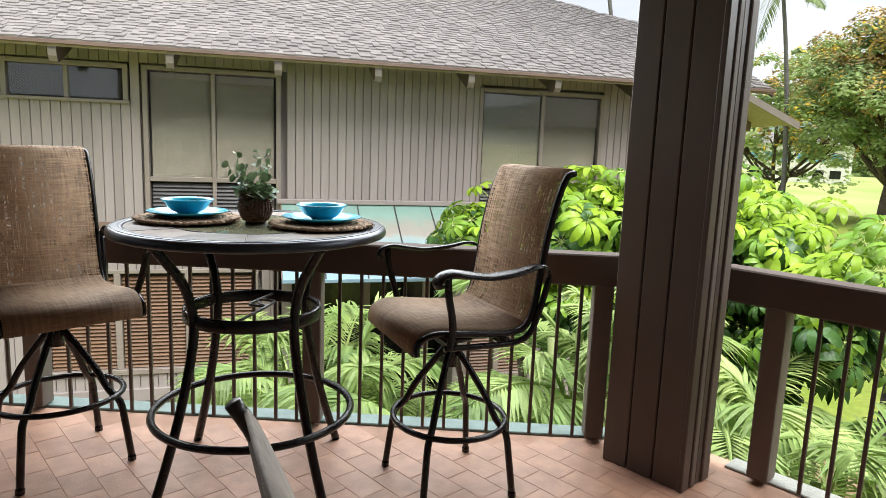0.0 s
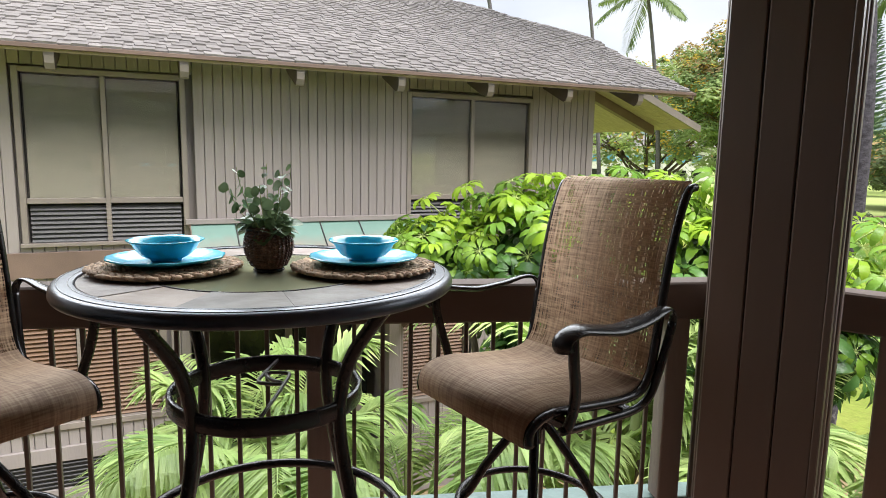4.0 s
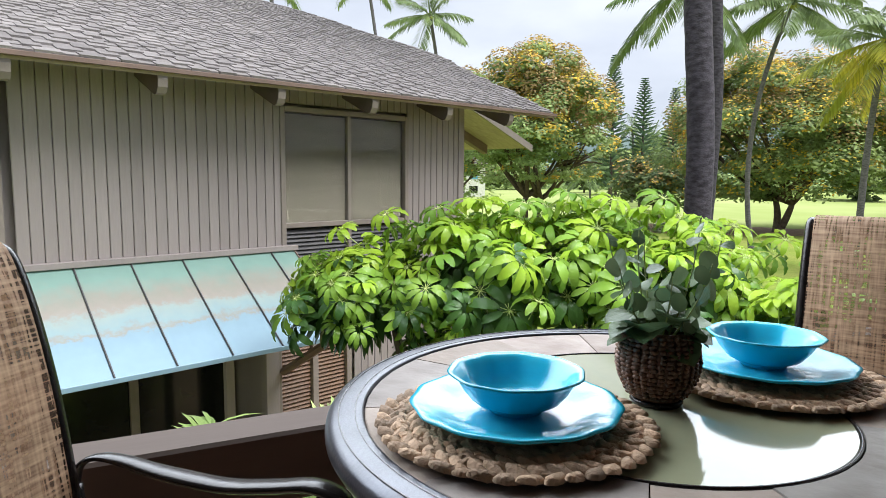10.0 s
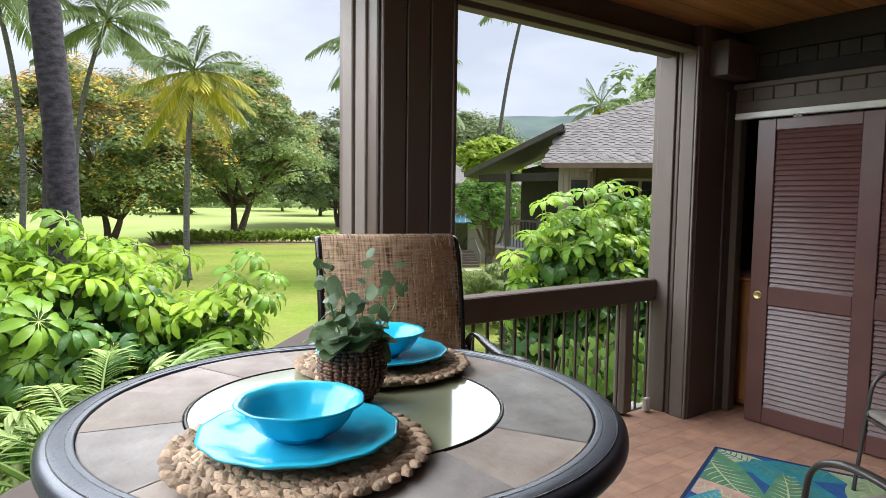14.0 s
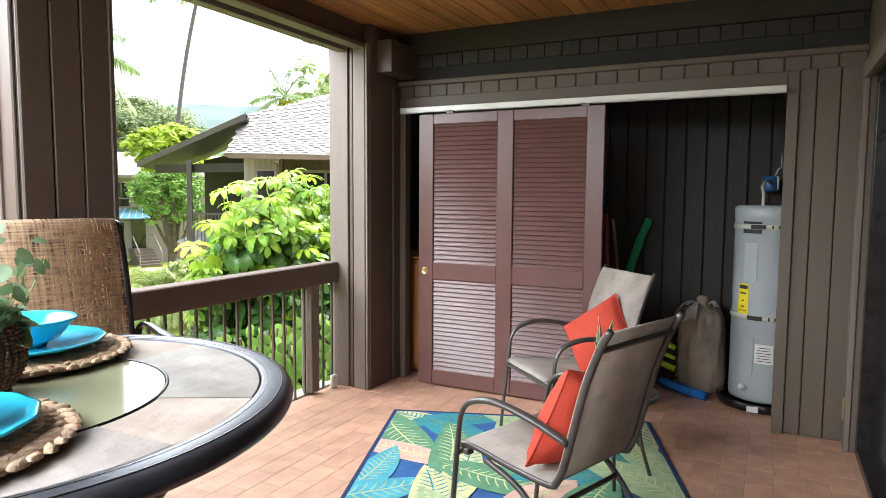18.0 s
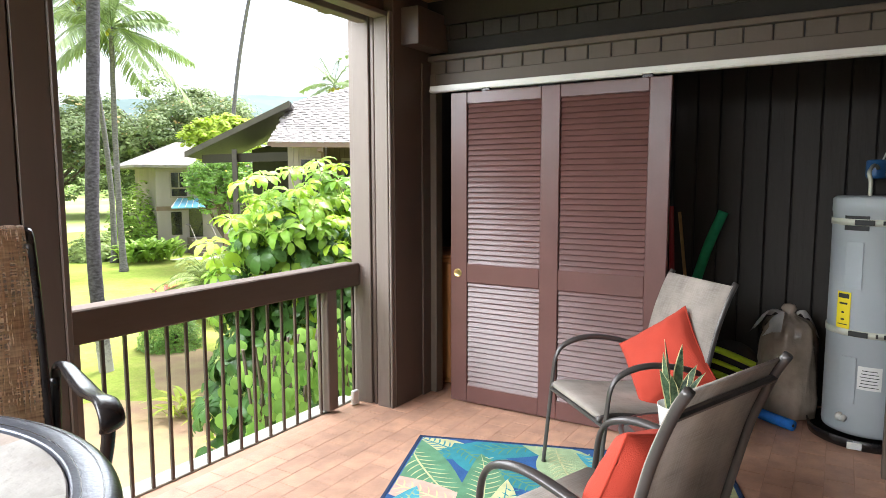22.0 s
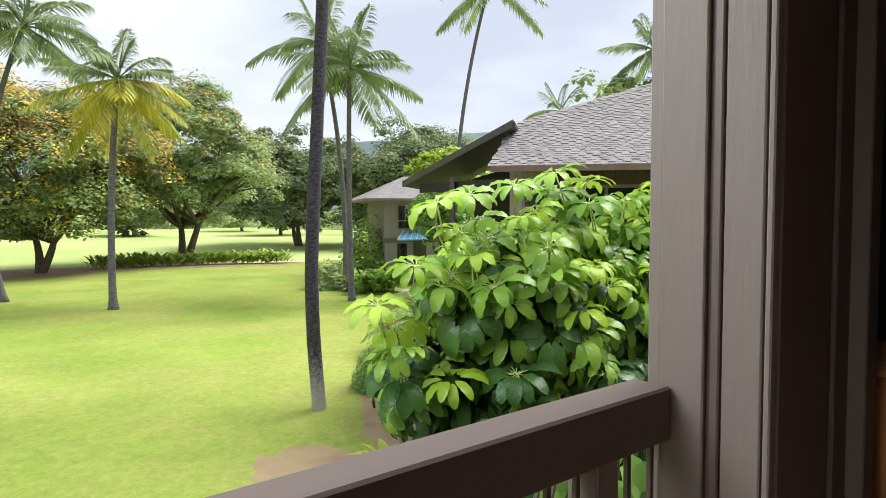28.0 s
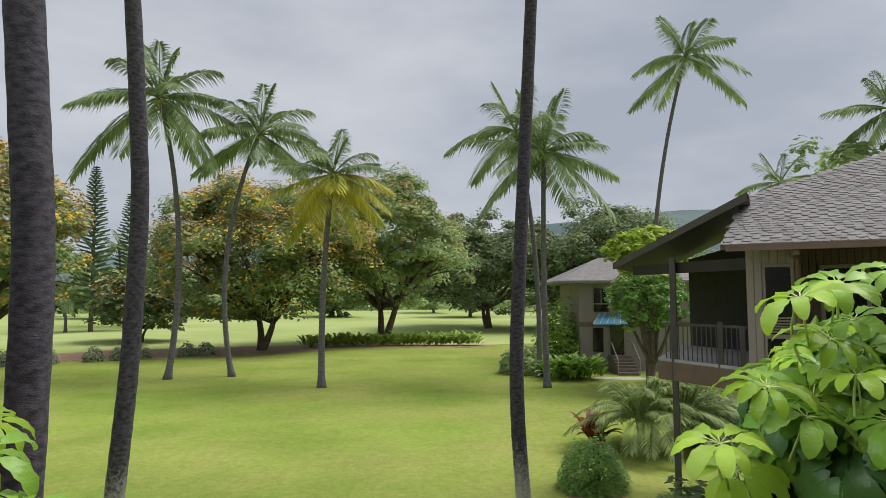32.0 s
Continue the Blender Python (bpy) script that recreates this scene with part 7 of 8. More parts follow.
wh_shade_big = [whorl_mesh(90 + i, 10 + i % 3, 0.20, SCHEF_SHADE, 1.35, 1.15) for i in range(4)]
rs = random.Random(19)
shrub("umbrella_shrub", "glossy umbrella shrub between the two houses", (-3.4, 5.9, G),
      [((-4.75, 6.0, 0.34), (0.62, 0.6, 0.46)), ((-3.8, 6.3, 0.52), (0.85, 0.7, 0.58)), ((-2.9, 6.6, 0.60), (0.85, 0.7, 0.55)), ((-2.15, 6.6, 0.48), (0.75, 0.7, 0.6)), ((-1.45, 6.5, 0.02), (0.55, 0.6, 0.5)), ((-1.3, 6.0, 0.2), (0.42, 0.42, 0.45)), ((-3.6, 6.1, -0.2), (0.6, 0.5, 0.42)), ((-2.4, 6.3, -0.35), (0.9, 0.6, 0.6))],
      290, wh_small, wh_young, wh_shade, 11, [((-4.4, 6.0, 0.2), 0.08), ((-3.3, 6.4, 0.5), 0.09), ((-2.2, 6.6, 0.2), 0.08), ((-1.5, 6.5, -0.2), 0.06)], 3200,
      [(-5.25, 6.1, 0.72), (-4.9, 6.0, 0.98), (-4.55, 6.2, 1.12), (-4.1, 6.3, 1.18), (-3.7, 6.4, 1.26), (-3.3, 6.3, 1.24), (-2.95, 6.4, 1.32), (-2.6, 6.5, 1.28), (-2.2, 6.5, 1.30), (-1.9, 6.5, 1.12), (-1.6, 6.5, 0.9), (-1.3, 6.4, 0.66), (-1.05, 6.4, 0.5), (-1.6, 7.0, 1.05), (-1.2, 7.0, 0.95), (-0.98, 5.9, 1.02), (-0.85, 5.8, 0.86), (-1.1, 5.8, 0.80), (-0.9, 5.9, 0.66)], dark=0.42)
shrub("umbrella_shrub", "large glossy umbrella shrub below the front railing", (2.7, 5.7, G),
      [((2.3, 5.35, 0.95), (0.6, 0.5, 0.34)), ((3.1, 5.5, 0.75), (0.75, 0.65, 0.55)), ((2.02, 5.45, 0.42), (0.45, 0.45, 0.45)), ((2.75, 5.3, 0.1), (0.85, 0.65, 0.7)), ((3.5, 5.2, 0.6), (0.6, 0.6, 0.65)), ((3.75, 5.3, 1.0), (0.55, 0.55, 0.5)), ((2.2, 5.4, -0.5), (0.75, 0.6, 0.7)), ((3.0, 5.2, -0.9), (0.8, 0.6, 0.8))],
      300, wh_big, wh_young_big, wh_shade_big, 12, [((2.4, 5.4, 0.9), 0.05), ((3.1, 5.5, 0.6), 0.06), ((2.0, 5.7, 0.2), 0.05), ((3.4, 5.2, 0.3), 0.05)], 4200,
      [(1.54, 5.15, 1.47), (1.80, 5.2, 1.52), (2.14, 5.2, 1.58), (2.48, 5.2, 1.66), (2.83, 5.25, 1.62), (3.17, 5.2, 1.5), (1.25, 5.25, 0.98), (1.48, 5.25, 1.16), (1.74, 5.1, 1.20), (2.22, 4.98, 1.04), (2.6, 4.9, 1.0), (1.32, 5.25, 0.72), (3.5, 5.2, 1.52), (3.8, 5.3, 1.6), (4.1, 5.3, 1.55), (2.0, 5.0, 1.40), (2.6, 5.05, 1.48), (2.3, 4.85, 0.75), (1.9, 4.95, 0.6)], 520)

# vine leaves hanging beside the front railing
g, gs, rs = Geo(), Geo(), random.Random(14)
for k in range(900):
    x, y, z = rs.uniform(0.75, 2.2), rs.uniform(4.1, 4.75), rs.uniform(-2.2, 0.35)
    if x < 1.0 + (0.4 + z) * 0.12 and rs.random() < 0.6:
        continue
    a = rs.uniform(-2.6, -0.4)
    round_leaf(g, (x, y, z), (math.cos(a) * 0.5, math.sin(a) * 0.4, -0.85), (math.cos(a) * 0.4, -0.9, 0.5), rs.uniform(0.075, 0.13), 0.12)
for k in range(12):
    x = 0.85 + k * 0.11
    gs.tube(smoothed([(x, 4.6, GROUND), (x + rs.uniform(-0.2, 0.2), 4.5, -2.0), (x + rs.uniform(-0.2, 0.2), 4.5, -0.8), (x, 4.45, 0.3)], 3), 0.012, 5)
vine = thing("vine", "hanging vine with heart-shaped green leaves", "vine")
part("stem_mass", gs, BARK_TREE, vine)
tagged(part("leaves", g, IVY, vine, smooth=True), kind="stuff")


def areca(label, base, H, n, ln, seed, leaf=ARECA, leaflets=34, name="areca_palm", leaf_len=0.42, fan=(0.35, 1.35)):
    rs = random.Random(seed)
    t = thing(name, label, "palm", m=Matrix.Translation(Vector(base)), group="feathery palms in the bed")
    gt = Geo()
    for k in range(5):
        a = k * 1.26
        gt.tube(arc((0.12 * math.cos(a), 0.12 * math.sin(a), -0.1), (0.3 * math.cos(a), 0.3 * math.sin(a), H), (0, 0, 0), 4), [0.05, 0.045, 0.04, 0.035, 0.03], 6)
    for k in range(n):
        g = Geo()
        a = k * 2.399 + rs.uniform(-0.2, 0.2)
        rise = fan[0] + (fan[1] - fan[0]) * rs.random()
        frond(g, g, (0.22 * math.cos(a), 0.22 * math.sin(a), H * rs.uniform(0.8, 1.0)), a, rise, ln * rs.uniform(0.8, 1.1), leaflets, leaf_len, 0.55, rs, 0.032)
        part("frond", g, leaf, t)
    part("stem_clump", gt, STEM, t, smooth=True)


areca("bright green feathery areca palm below the railing", (-4.0, 3.4, G), 2.95, 15, 1.6, 1)
areca("bright green feathery areca palm below the railing", (-3.1, 3.75, G), 2.9, 16, 1.6, 2)
areca("bright green feathery areca palm below the railing", (-2.4, 4.7, G), 3.55, 16, 1.5, 3)
areca("bright green feathery areca palm below the railing", (-1.65, 5.1, G), 3.15, 18, 1.7, 4)
areca("pale grey-green feathery palm below the side shrub", (-2.3, 5.05, G), 3.62, 15, 0.85, 15, DATE, 26, "date_palm", 0.26, (0.45, 1.35))
areca("bright green feathery areca palm beside the house", (-4.95, 3.75, G), 2.75, 16, 1.6, 5)
areca("bright green feathery areca palm below the railing", (-0.95, 5.0, G), 3.1, 18, 1.45, 6)
areca("fine feathery date palm at the lawn edge", (13.9, 20.6, G), 1.15, 48, 2.7, 7, DATE, 44, "date_palm", 0.5, (0.2, 1.5))
areca("fine feathery date palm at the lawn edge", (15.6, 20.8, G), 1.25, 44, 2.7, 8, DATE, 44, "date_palm", 0.5, (0.25, 1.5))


def bush(label, base, r, h, n, size, leaf, seed, name="bush"):
    rs = random.Random(seed)
    t = thing(name, label, "bush", m=Matrix.Translation(Vector(base)))
    g = Geo()
    for k in range(7):
        a = k * 0.9
        g.tube([(0, 0, -0.05), (0.5 * r * math.cos(a), 0.5 * r * math.sin(a), h * 0.7)], [0.03, 0.012], 5)
    part("stem_mass", g, BARK_TREE, t)
    def pick():
        d = Vector((rs.gauss(0, 1), rs.gauss(0, 1), abs(rs.gauss(0.2, 0.8)))).normalized()
        q = rs.uniform(0.7, 1.03) * (1 + 0.18 * noise.noise(d * 2.2 + Vector((seed, 1, 0))))
        return (d.x * r * q, d.y * r * q, d.z * h * q), d
    tagged(part("leaves", leaf_cloud(n, size, rs, pick), leaf, t), kind="stuff")


bush("rounded dark green bush at the lawn edge", (9.95, 18.0, G), 0.95, 1.35, 5200, 0.10, IVY, 1)
bush("rounded dense shrub beside the far house", (25.4, 43.0, G), 2.0, 5.0, 3200, 0.32, HEDGE, 4)
bush("clipped dark bush beyond the palms", (21.6, 41.5, G), 1.7, 1.9, 2500, 0.3, TREE_LEAF, 5)
bush("leafy bush by the porch", (17.2, 21.0, G), 1.6, 1.9, 2600, 0.2, TREE_LEAF2, 6)
bush("dark shrub below the umbrella shrub", (8.9, 13.2, G), 1.2, 1.5, 2600, 0.2, TREE_LEAF2, 7)


def tuft(name, label, base, n, ln, wd, leaf, seed, scatter=0.1, rise=1.0):
    rs = random.Random(seed)
    g = Geo()
    for k in range(n):
        a = rs.uniform(0, 6.28)
        p = Vector((rs.uniform(-scatter, scatter), rs.uniform(-scatter, scatter), rs.uniform(0, ln * 0.35)))
        blade(g, p, (math.cos(a), math.sin(a), rise * rs.uniform(0.6, 1.8)), Vector((0, 0, 1)), ln * rs.uniform(0.7, 1.15), wd, 0.45, 0.25, 4)
    t = thing(name, label, "plant", m=Matrix.Translation(Vector(base)), group=name + "s")
    part("leaves", g, leaf, t, smooth=True)


tuft("ti_plant", "red-leaved ti plant at the lawn edge", (12.9, 22.0, G), 60, 1.5, 0.24, RED_TI, 1, 0.3, 1.3)
for k, (x, y) in enumerate(((21.9, 37.9), (22.7, 37.3), (23.5, 37.0), (22.6, 38.6), (23.6, 38.0))):
    tuft("ginger_clump", "leafy green ginger clump beside the far house", (x, y, G), 80, 1.9, 0.26, HEDGE, 110 + k, 0.7, 1.2)
for k, (x, y) in enumerate(((5.6, 10.2), (6.6, 11.6), (6.3, 12.7), (7.6, 11.0), (5.1, 9.4), (4.4, 8.6))):
    tuft("lime_plant", "lime-green strap-leaved plant in the soil bed", (x, y, G), 34, 0.9, 0.11, LIME_TI, 20 + k, 0.2, 0.8)
for k, (x, y, mt) in enumerate(((-5.1, 3.1, LIME_TI), (-4.9, 2.4, LIME_TI), (-4.3, 2.7, HEDGE), (-2.0, 5.8, LIME_TI), (-3.4, 4.4, HEDGE), (-1.0, 5.2, HEDGE))):
    tuft("bed_plant", "broad-leaved green plant in the side bed", (x, y, G), 40, 1.1, 0.16, mt, 40 + k, 0.25, 1.2)
rs = random.Random(61)
for k in range(22):
    t = k / 21
    x, y = 13.5 + 15.5 * t, 70.6 - 6.2 * t + 1.2 * math.sin(3 * t)
    tuft("hedge_clump", "strappy green hedge plant along the fairway", on_ground(x, y), 54, 2.0, 0.24, HEDGE_STRAP, 60 + k, 0.8, 1.0)
for k, x in enumerate((-11.5, -8.6, -5.5, -3.6, -2.0, 1.6, 3.2)):
    bush("small grey-green shrub on the mulch strip", on_ground(x, 62.5 + 0.5 * k), 0.8, 1.3, 420, 0.26, GREYBUSH, 90 + k, "small_shrub")


# ---- far house with its porch ----
FM = Matrix.Translation((8.26, 11.77, 0)) @ Matrix.Rotation(radians(-50), 4, "Z")
far = thing("far_house", "taupe house with grey shingled roof and a shaded porch", "house", m=FM)
# local x runs along the eave to the right, local y away from the lanai
part("wall", Geo().box(0.25, 1.03, 1.02, 7.0, 0.05, 2.42), SIDING, far)
# bay walls and boards browner than the siding: eave shade put into colour
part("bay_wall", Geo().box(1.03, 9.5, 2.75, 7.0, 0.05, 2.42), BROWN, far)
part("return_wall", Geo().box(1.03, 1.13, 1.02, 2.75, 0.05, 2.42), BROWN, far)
# near-black wall carries the shade below the floor
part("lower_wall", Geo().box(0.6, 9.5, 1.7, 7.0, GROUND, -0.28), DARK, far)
part("floor_band", Geo().box(0.22, 9.5, 0.99, 2.8, -0.28, 0.05), FASCIA, far)
for i in range(6):
    part("board", Geo().box(0.25 + i * 0.13, 0.374 + i * 0.13, 0.995, 1.02, 0.08, 2.40, 0.006), SIDING, far)
x = 1.06
while x < 5.4:
    part("board", Geo().box(x + 0.004, x + 0.126, 2.725, 2.75, 0.08, 2.40, 0.006), BROWN, far)
    x += 0.13
part("corner_board", Geo().box(1.03, 1.09, 0.97, 1.1, 0.05, 2.42), FASCIA, far)
part("rafter_end", Geo().box(0.98, 1.08, 0.02, 1.0, 2.16, 2.34), FASCIA, far)
fw = part("window", Geo().box(0.52, 1.0, 0.955, 0.99, 0.33, 2.06, 0.003), WIN_FRAME, far)
part("pane", Geo().box(0.56, 0.96, 0.945, 0.955, 0.82, 2.0, 0.002), DARK_GLASS, fw)
part("lower_pane", Geo().box(0.56, 0.96, 0.945, 0.955, 0.38, 0.74, 0.002), DARK_GLASS, fw)
part("sill", Geo().box(0.5, 1.02, 0.92, 0.96, 0.30, 0.345, 0.004), WHITE_METAL, fw)
for i in range(6):
    part("blind_slat", Geo().box(0.57, 0.95, 0.935, 0.943, 0.84 + i * 0.05, 0.872 + i * 0.05, 0.001), BLIND, fw)
fw2 = part("window", Geo().box(1.5, 3.1, 2.70, 2.725, 0.85, 2.1, 0.003), WIN_FRAME, far)
for x0 in (1.58, 2.34):
    part("pane", Geo().box(x0, x0 + 0.68, 2.69, 2.70, 0.95, 2.02, 0.002), DARK_GLASS, fw2)
PORCH = mat("dark_grey_porch_paint", (0.085, 0.074, 0.07), 0.6, var=0.15, scale=3, bump=0.2)
DECKING = mat("pale_porch_deck", (0.42, 0.42, 0.43), 0.6, var=0.15, scale=3)
FS = 0.45
def fz(y, up=0.0):
    return 2.36 + FS * y + up
def fleft(y):
    return -0.1 + 0.15 * y if y < 2.45 else 0.27 + (y - 2.45) * 1.1
deck = [(-0.1, 0), (10, 0), (10, 11.25), (9.95, 11.25), (0.27, 2.45)]
k = len(deck)
part("roof_deck", Geo().add([(x, y, fz(y)) for x, y in deck] + [(x, y, fz(y) - 0.09) for x, y in deck], [tuple(range(k)), tuple(range(k, 2 * k))[::-1]] + [(i, i + k, (i + 1) % k + k, (i + 1) % k) for i in range(k)]), FASCIA, far)
rs, g, up = random.Random(5), Geo(), True
y = -0.06
while y < 10.9:
    x = fleft(max(y, 0)) + rs.uniform(-0.05, 0.05)
    while x < 9.8:
        up = not up
        wd = rs.choice(widths) * (0.92 if up else 0.75)
        yj = y + (0.0 if up else 0.03)
        m = Matrix.Translation((x, yj, fz(yj, 0.008))) @ Matrix.Rotation(math.atan(FS) - 0.04, 4, "X")
        tab(g, wd, 0.023 if up else 0.010, 0.022 if up else 0.0, m)
        x += wd - 0.01
    y += 0.115
tagged(part("shingles", g, SHINGLE, far), kind="stuff")
part("fascia", Geo().box(-0.02, 10, -0.05, -0.01, 2.24, 2.36), FASCIA, far)

# the porch: a sloping roof beside the main one, posts, rail and a shaded deck
inv = FM.inverted()
BACK = Vector((0.0, 5.2, 0.0))
def at(x, y, z):
    return inv @ Vector((x, y, z))
def slab(a, b, dv, th):
    vs = [a, b, b + dv, a + dv]
    return Geo().add([tuple(v) for v in vs] + [tuple(v - Vector((0, 0, th))) for v in vs], [(0, 1, 2, 3), (7, 6, 5, 4), (0, 4, 5, 1), (1, 5, 6, 2), (2, 6, 7, 3), (3, 7, 4, 0)])
tip, apex = at(9.29, 16.1, 2.25), at(9.3, 12.2, 3.36)
# porch roof and beam in near-black brown, the shade beneath put into colour
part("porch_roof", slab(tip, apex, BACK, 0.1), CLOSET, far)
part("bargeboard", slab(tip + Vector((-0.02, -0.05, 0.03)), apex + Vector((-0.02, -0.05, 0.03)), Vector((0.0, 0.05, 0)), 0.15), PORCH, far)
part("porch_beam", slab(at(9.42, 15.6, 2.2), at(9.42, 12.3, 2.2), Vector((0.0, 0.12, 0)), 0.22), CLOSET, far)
deck_a, deck_b = at(9.3, 14.7, 0.19), at(9.3, 12.3, 0.19)
part("porch_deck", slab(deck_a, deck_b, BACK * 0.8, 0.06), DECKING, far)
part("deck_beam", slab(deck_a - Vector((0, 0.02, 0.06)), deck_b - Vector((0, 0.02, 0.06)), Vector((0, 0.08, 0)), 0.38), FASCIA, far)
def upright(y, z0, z1, w, name, parent=None):
    p = at(9.35, y, 0)
    return part(name, Geo().box(p.x - w, p.x + w, p.y - w, p.y + w, z0, z1, 0.004), PORCH, parent or far)
upright(14.25, GROUND, 2.3, 0.06, "porch_post")
upright(13.02, -0.2, 1.0, 0.05, "porch_post")
upright(12.5, GROUND, 0.94, 0.05, "porch_post")
ra, rb = at(9.35, 14.6, 0.94), at(9.35, 12.4, 0.94)
rail = part("porch_rail", slab(ra, rb, Vector((0, 0.09, 0)), 0.05), PORCH, far)
for i in range(17):
    upright(14.5 - 0.125 * i, 0.19, 0.9, 0.011, "baluster", rail)
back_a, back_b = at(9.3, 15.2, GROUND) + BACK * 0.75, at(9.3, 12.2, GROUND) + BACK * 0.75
# back wall near-black: the deep porch's shade is in its colour
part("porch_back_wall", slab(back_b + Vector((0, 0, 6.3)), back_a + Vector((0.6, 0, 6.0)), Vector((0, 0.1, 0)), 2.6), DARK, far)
pw = part("porch_window", Geo().box(back_a.x + 1.0, back_a.x + 1.9, back_a.y - 0.04, back_a.y - 0.005, 0.5, 1.9, 0.004), WIN_FRAME, far)
part("pane", Geo().box(back_a.x + 1.08, back_a.x + 1.42, back_a.y - 0.05, back_a.y - 0.04, 0.58, 1.82, 0.002), BLIND, pw)
part("pane", Geo().box(back_a.x + 1.48, back_a.x + 1.82, back_a.y - 0.05, back_a.y - 0.04, 0.58, 1.82, 0.002), DARK_GLASS, pw)
part("ridge_sheet", slab(apex + Vector((-0.5, 1.6, -0.42)), apex + Vector((0.3, 1.3, -0.1)), Vector((0.7, 1.8, 0.25)), 0.04), WHITE_METAL, far, "pale metal ridge sheet")

# ---- distant house with blue awning and steps ----
DM = Matrix.Translation((25.7, 41.0, GROUND)) @ Matrix.Rotation(radians(-23), 4, "Z")
dh = thing("distant_house", "taupe house with shingled hip roof and blue awning", "house", m=DM)
part("wall", Geo().box(0, 9, 0.0, 7, 0, 6.3), SIDING, dh)
part("roof", Geo().add([(-1.5, -0.9, 6.12), (10, -0.9, 6.12), (10, 8, 6.12), (-1.5, 8, 6.12), (2.2, 3.5, 7.9), (10, 3.5, 7.9), (-1.5, -0.9, 5.95), (10, -0.9, 5.95), (10, 8, 5.95), (-1.5, 8, 5.95)], [(0, 1, 5, 4), (3, 0, 4), (2, 3, 4, 5), (0, 6, 7, 1), (3, 9, 6, 0), (6, 9, 8, 7)]), SHINGLE, dh)
part("band", Geo().box(-0.05, 9, -0.06, 0.0, 3.0, 3.3), FASCIA, dh)
dw = part("window", Geo().box(0.9, 2.1, -0.06, 0.0, 3.9, 5.7, 0.01), WIN_FRAME, dh)
part("pane", Geo().box(1.0, 1.46, -0.08, -0.06, 4.6, 5.6, 0.005), DARK_GLASS, dw)
part("pane", Geo().box(1.54, 2.0, -0.08, -0.06, 4.6, 5.6, 0.005), DARK_GLASS, dw)
part("pane", Geo().box(1.0, 2.0, -0.08, -0.06, 4.0, 4.5, 0.005), DARK_GLASS, dw)
part("lower_window", Geo().box(0.9, 1.6, -0.06, 0.0, 1.3, 2.9, 0.01), DARK_GLASS, dh)
part("door", Geo().box(2.1, 3.0, -0.1, 0.0, 1.1, 3.2, 0.01), DARK_GLASS, dh)
BLUE = mat("blue_awning_metal", (0.16, 0.42, 0.62), 0.35, 0.2, var=0.12, scale=3)
ba = part("blue_awning", Geo().add([(1.4, 0.0, 3.85), (3.6, 0.0, 3.85), (3.3, -1.5, 3.25), (0.6, -1.5, 3.25), (1.4, 0.0, 3.78), (3.6, 0.0, 3.78), (3.3, -1.5, 3.18), (0.6, -1.5, 3.18)], [(0, 3, 2, 1), (4, 5, 6, 7), (3, 7, 6, 2), (0, 4, 7, 3), (1, 2, 6, 5)]), BLUE, dh, "blue metal awning")
for i in range(7):
    part("seam", Geo().tube([(1.4 + 0.366 * i, 0.0, 3.87), (0.6 + 0.45 * i, -1.5, 3.27)], 0.03, 4), WHITE_METAL, ba)
st_ = part("steps", Geo().box(1.9, 3.2, -1.2, -0.1, 0, 1.1), BROWN_LIGHT, dh)
for i in range(5):
    part("step", Geo().box(1.9, 3.2, -0.3 * i - 1.5, -0.3 * i - 1.2, 0, 0.92 - 0.18 * i, 0.01), BROWN_LIGHT, st_)
for x in (1.85, 3.25):
    part("handrail", Geo().tube([(x, -0.2, 2.0), (x, -1.2, 2.0), (x, -2.7, 1.0), (x, -2.7, 0.0)], 0.04, 6), SIDING, st_)
patch("ground_path", "pale concrete path at the foot of the steps", mat("concrete_path", (0.5, 0.47, 0.42), 0.9), 25.6, 36.6, 1.8, 0.7, -0.6, 0.06, 8)

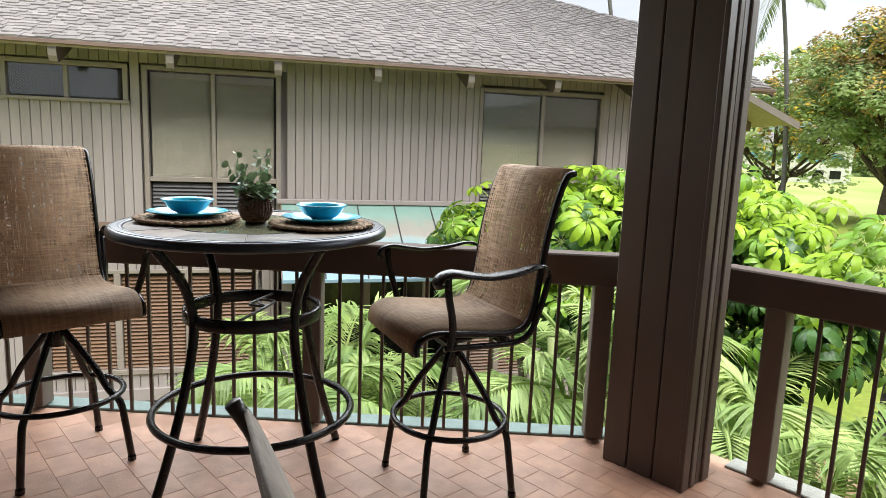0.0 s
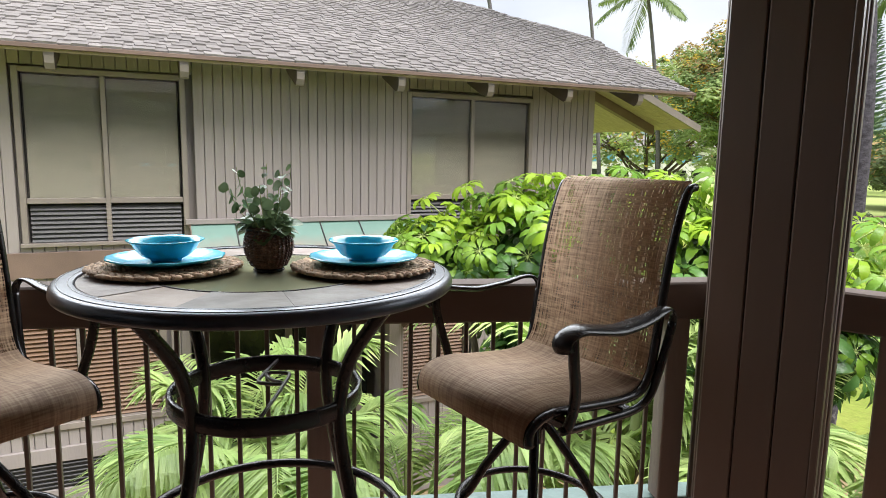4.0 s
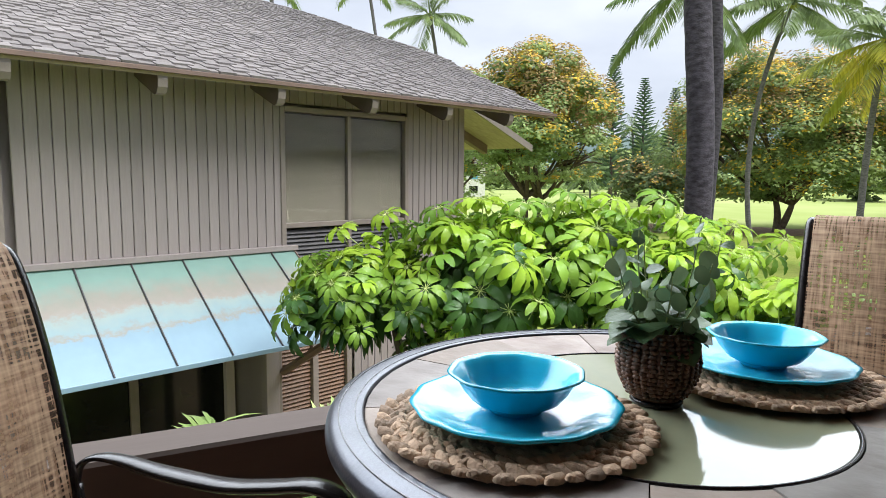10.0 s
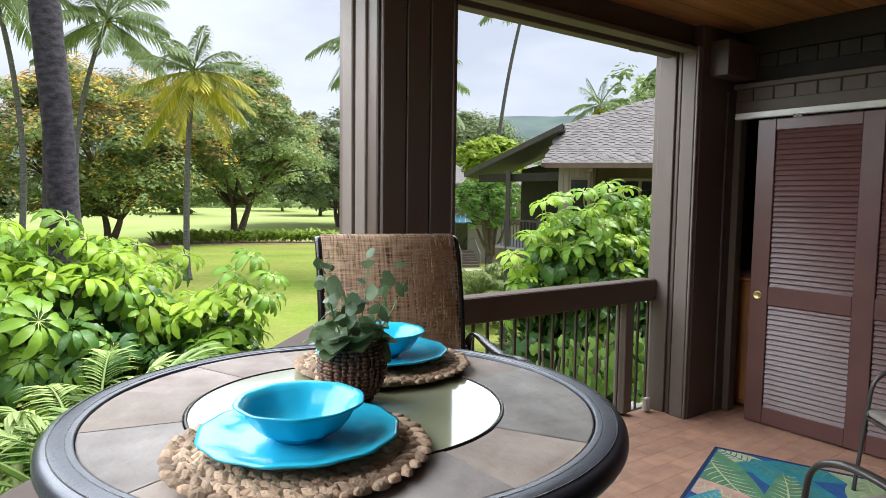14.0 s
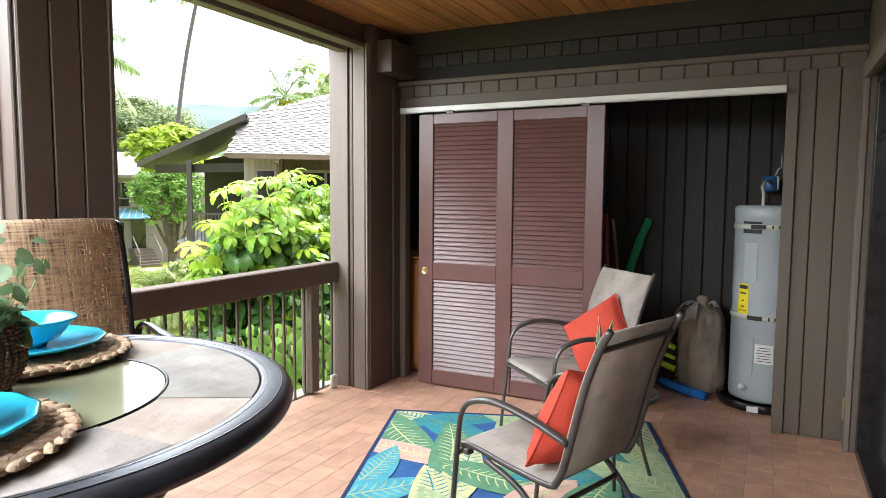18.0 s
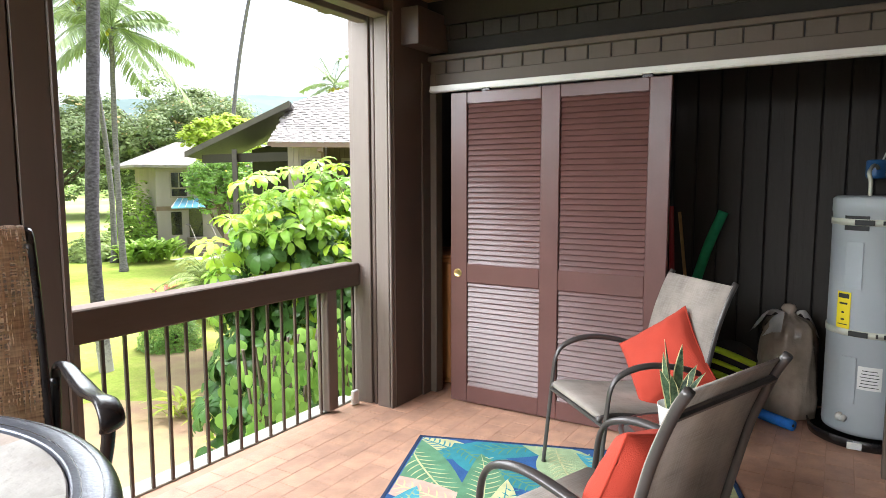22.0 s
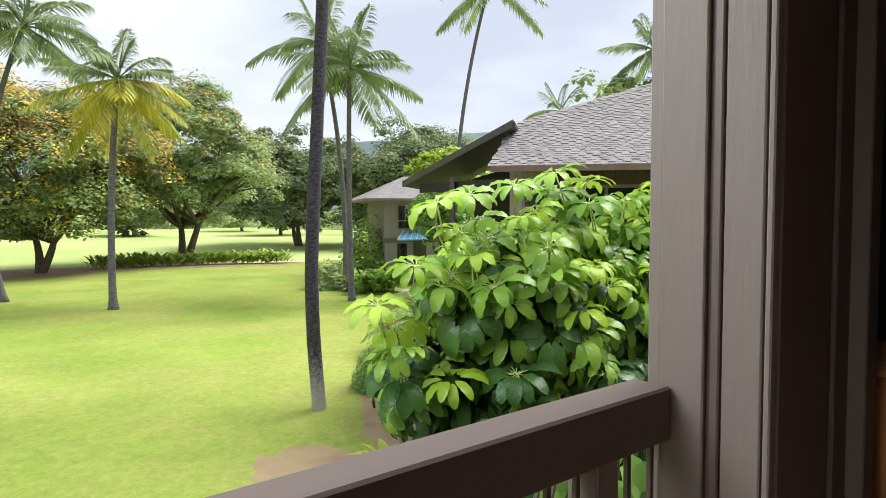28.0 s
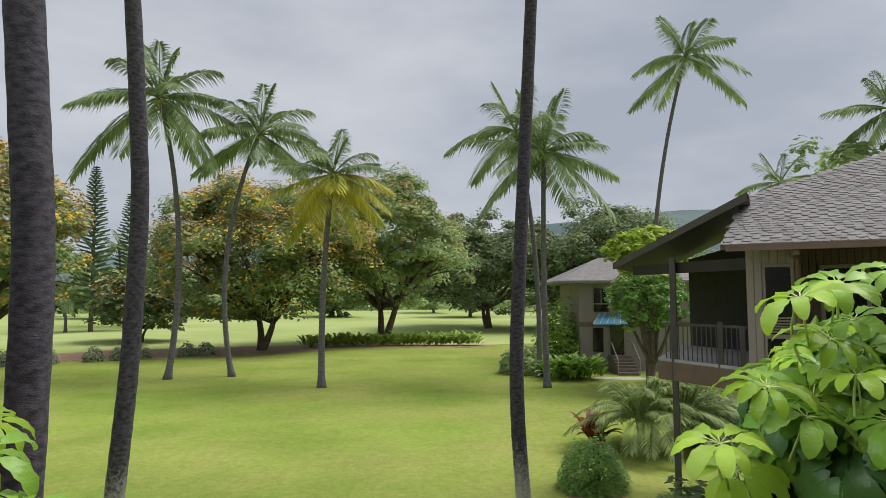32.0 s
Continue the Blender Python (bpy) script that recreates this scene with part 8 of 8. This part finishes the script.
# ---- white resort building beyond the fairway ----
rb = thing("resort_building", "low white building with blue windows beyond the fairway", "building", m=Matrix.Translation((-53, 132, height(-53, 132))) @ Matrix.Rotation(radians(20), 4, "Z"))
part("wall", Geo().box(-8, 16, 0, 8, 0, 7.2), mat("white_stucco", (0.72, 0.70, 0.66), 0.8), rb)
part("roof", Geo().add([(-9, -1, 7.2), (17, -1, 7.2), (17, 9, 7.2), (-9, 9, 7.2), (-5, 4, 9.4), (13, 4, 9.4)], [(0, 1, 5, 4), (1, 2, 5), (2, 3, 4, 5), (3, 0, 4), (3, 2, 1, 0)]), SHINGLE, rb)
for i in range(8):
    part("window", Geo().box(-7 + i * 2.8, -5.2 + i * 2.8, -0.06, 0.0, 3.9, 5.4, 0.02), BLUE, rb)
    part("lower_window", Geo().box(-7 + i * 2.8, -5.2 + i * 2.8, -0.06, 0.0, 0.9, 2.4, 0.02), DARK_GLASS, rb)

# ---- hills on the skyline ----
# bluish distance haze is mixed into the hill colour itself
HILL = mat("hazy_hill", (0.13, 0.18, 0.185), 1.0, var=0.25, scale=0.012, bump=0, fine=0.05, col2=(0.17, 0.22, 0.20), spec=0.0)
vs, fs = [], []
n = 80
for i in range(n + 1):
    a = radians(-20 + 190 * i / n)
    h = 78 + 62 * math.exp(-((math.degrees(a) - 46.5) / 16) ** 2) + 16 * noise.noise((i * 0.33, 0.5, 0)) + 6 * noise.noise((i * 1.1, 1.5, 0))
    for R, q in ((700, 0.0), (900, 0.72), (1000, 1.0), (1200, 0.2)):
        vs.append((R * math.cos(a), R * math.sin(a), -8 + h * q + 4 * q * noise.noise((i * 0.9, R, 1))))
for i in range(n):
    for j in range(3):
        fs.append((i * 4 + j, i * 4 + j + 1, (i + 1) * 4 + j + 1, (i + 1) * 4 + j))
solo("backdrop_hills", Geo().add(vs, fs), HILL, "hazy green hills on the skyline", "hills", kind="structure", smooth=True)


# ---- floor tiles, laid in running bond along x ----
TW, TL, J = 0.128, 0.205, 0.003
tile_mesh = Geo().box(J / 2, TL - J / 2, J / 2, TW - J / 2, -0.012, 0.0, 0.0012).mesh("tile")
rest, count, row = Geo(), 0, 0
rs = random.Random(2)
y = 0.27
while y < 3.62:
    x = -4.75 + (TL / 2 if row % 2 else 0)
    while x < 2.6:
        left_ok = y + TW < x + 4.93 + 0.04
        if left_ok and (y + TW < 3.66):
            near = -2.9 < x < 1.9 and 0.27 <= y < 2.2
            if near and count < 300 and (x < -1.3 or x > 0.3):
                part("tile", tile_mesh, TILE, floor, m=pose(x, y, rs.uniform(-0.0004, 0.0004), rs.uniform(-0.06, 0.06), rs.uniform(-0.06, 0.06), 0))
                count += 1
            else:
                rest.box(x + J / 2, x + TL - J / 2, y + J / 2, y + TW - J / 2, -0.012, rs.uniform(-0.0004, 0.0004), 0.0012)
        x += TL
    y += TW
    row += 1
tagged(part("tiles", rest, TILE, floor), kind="stuff")
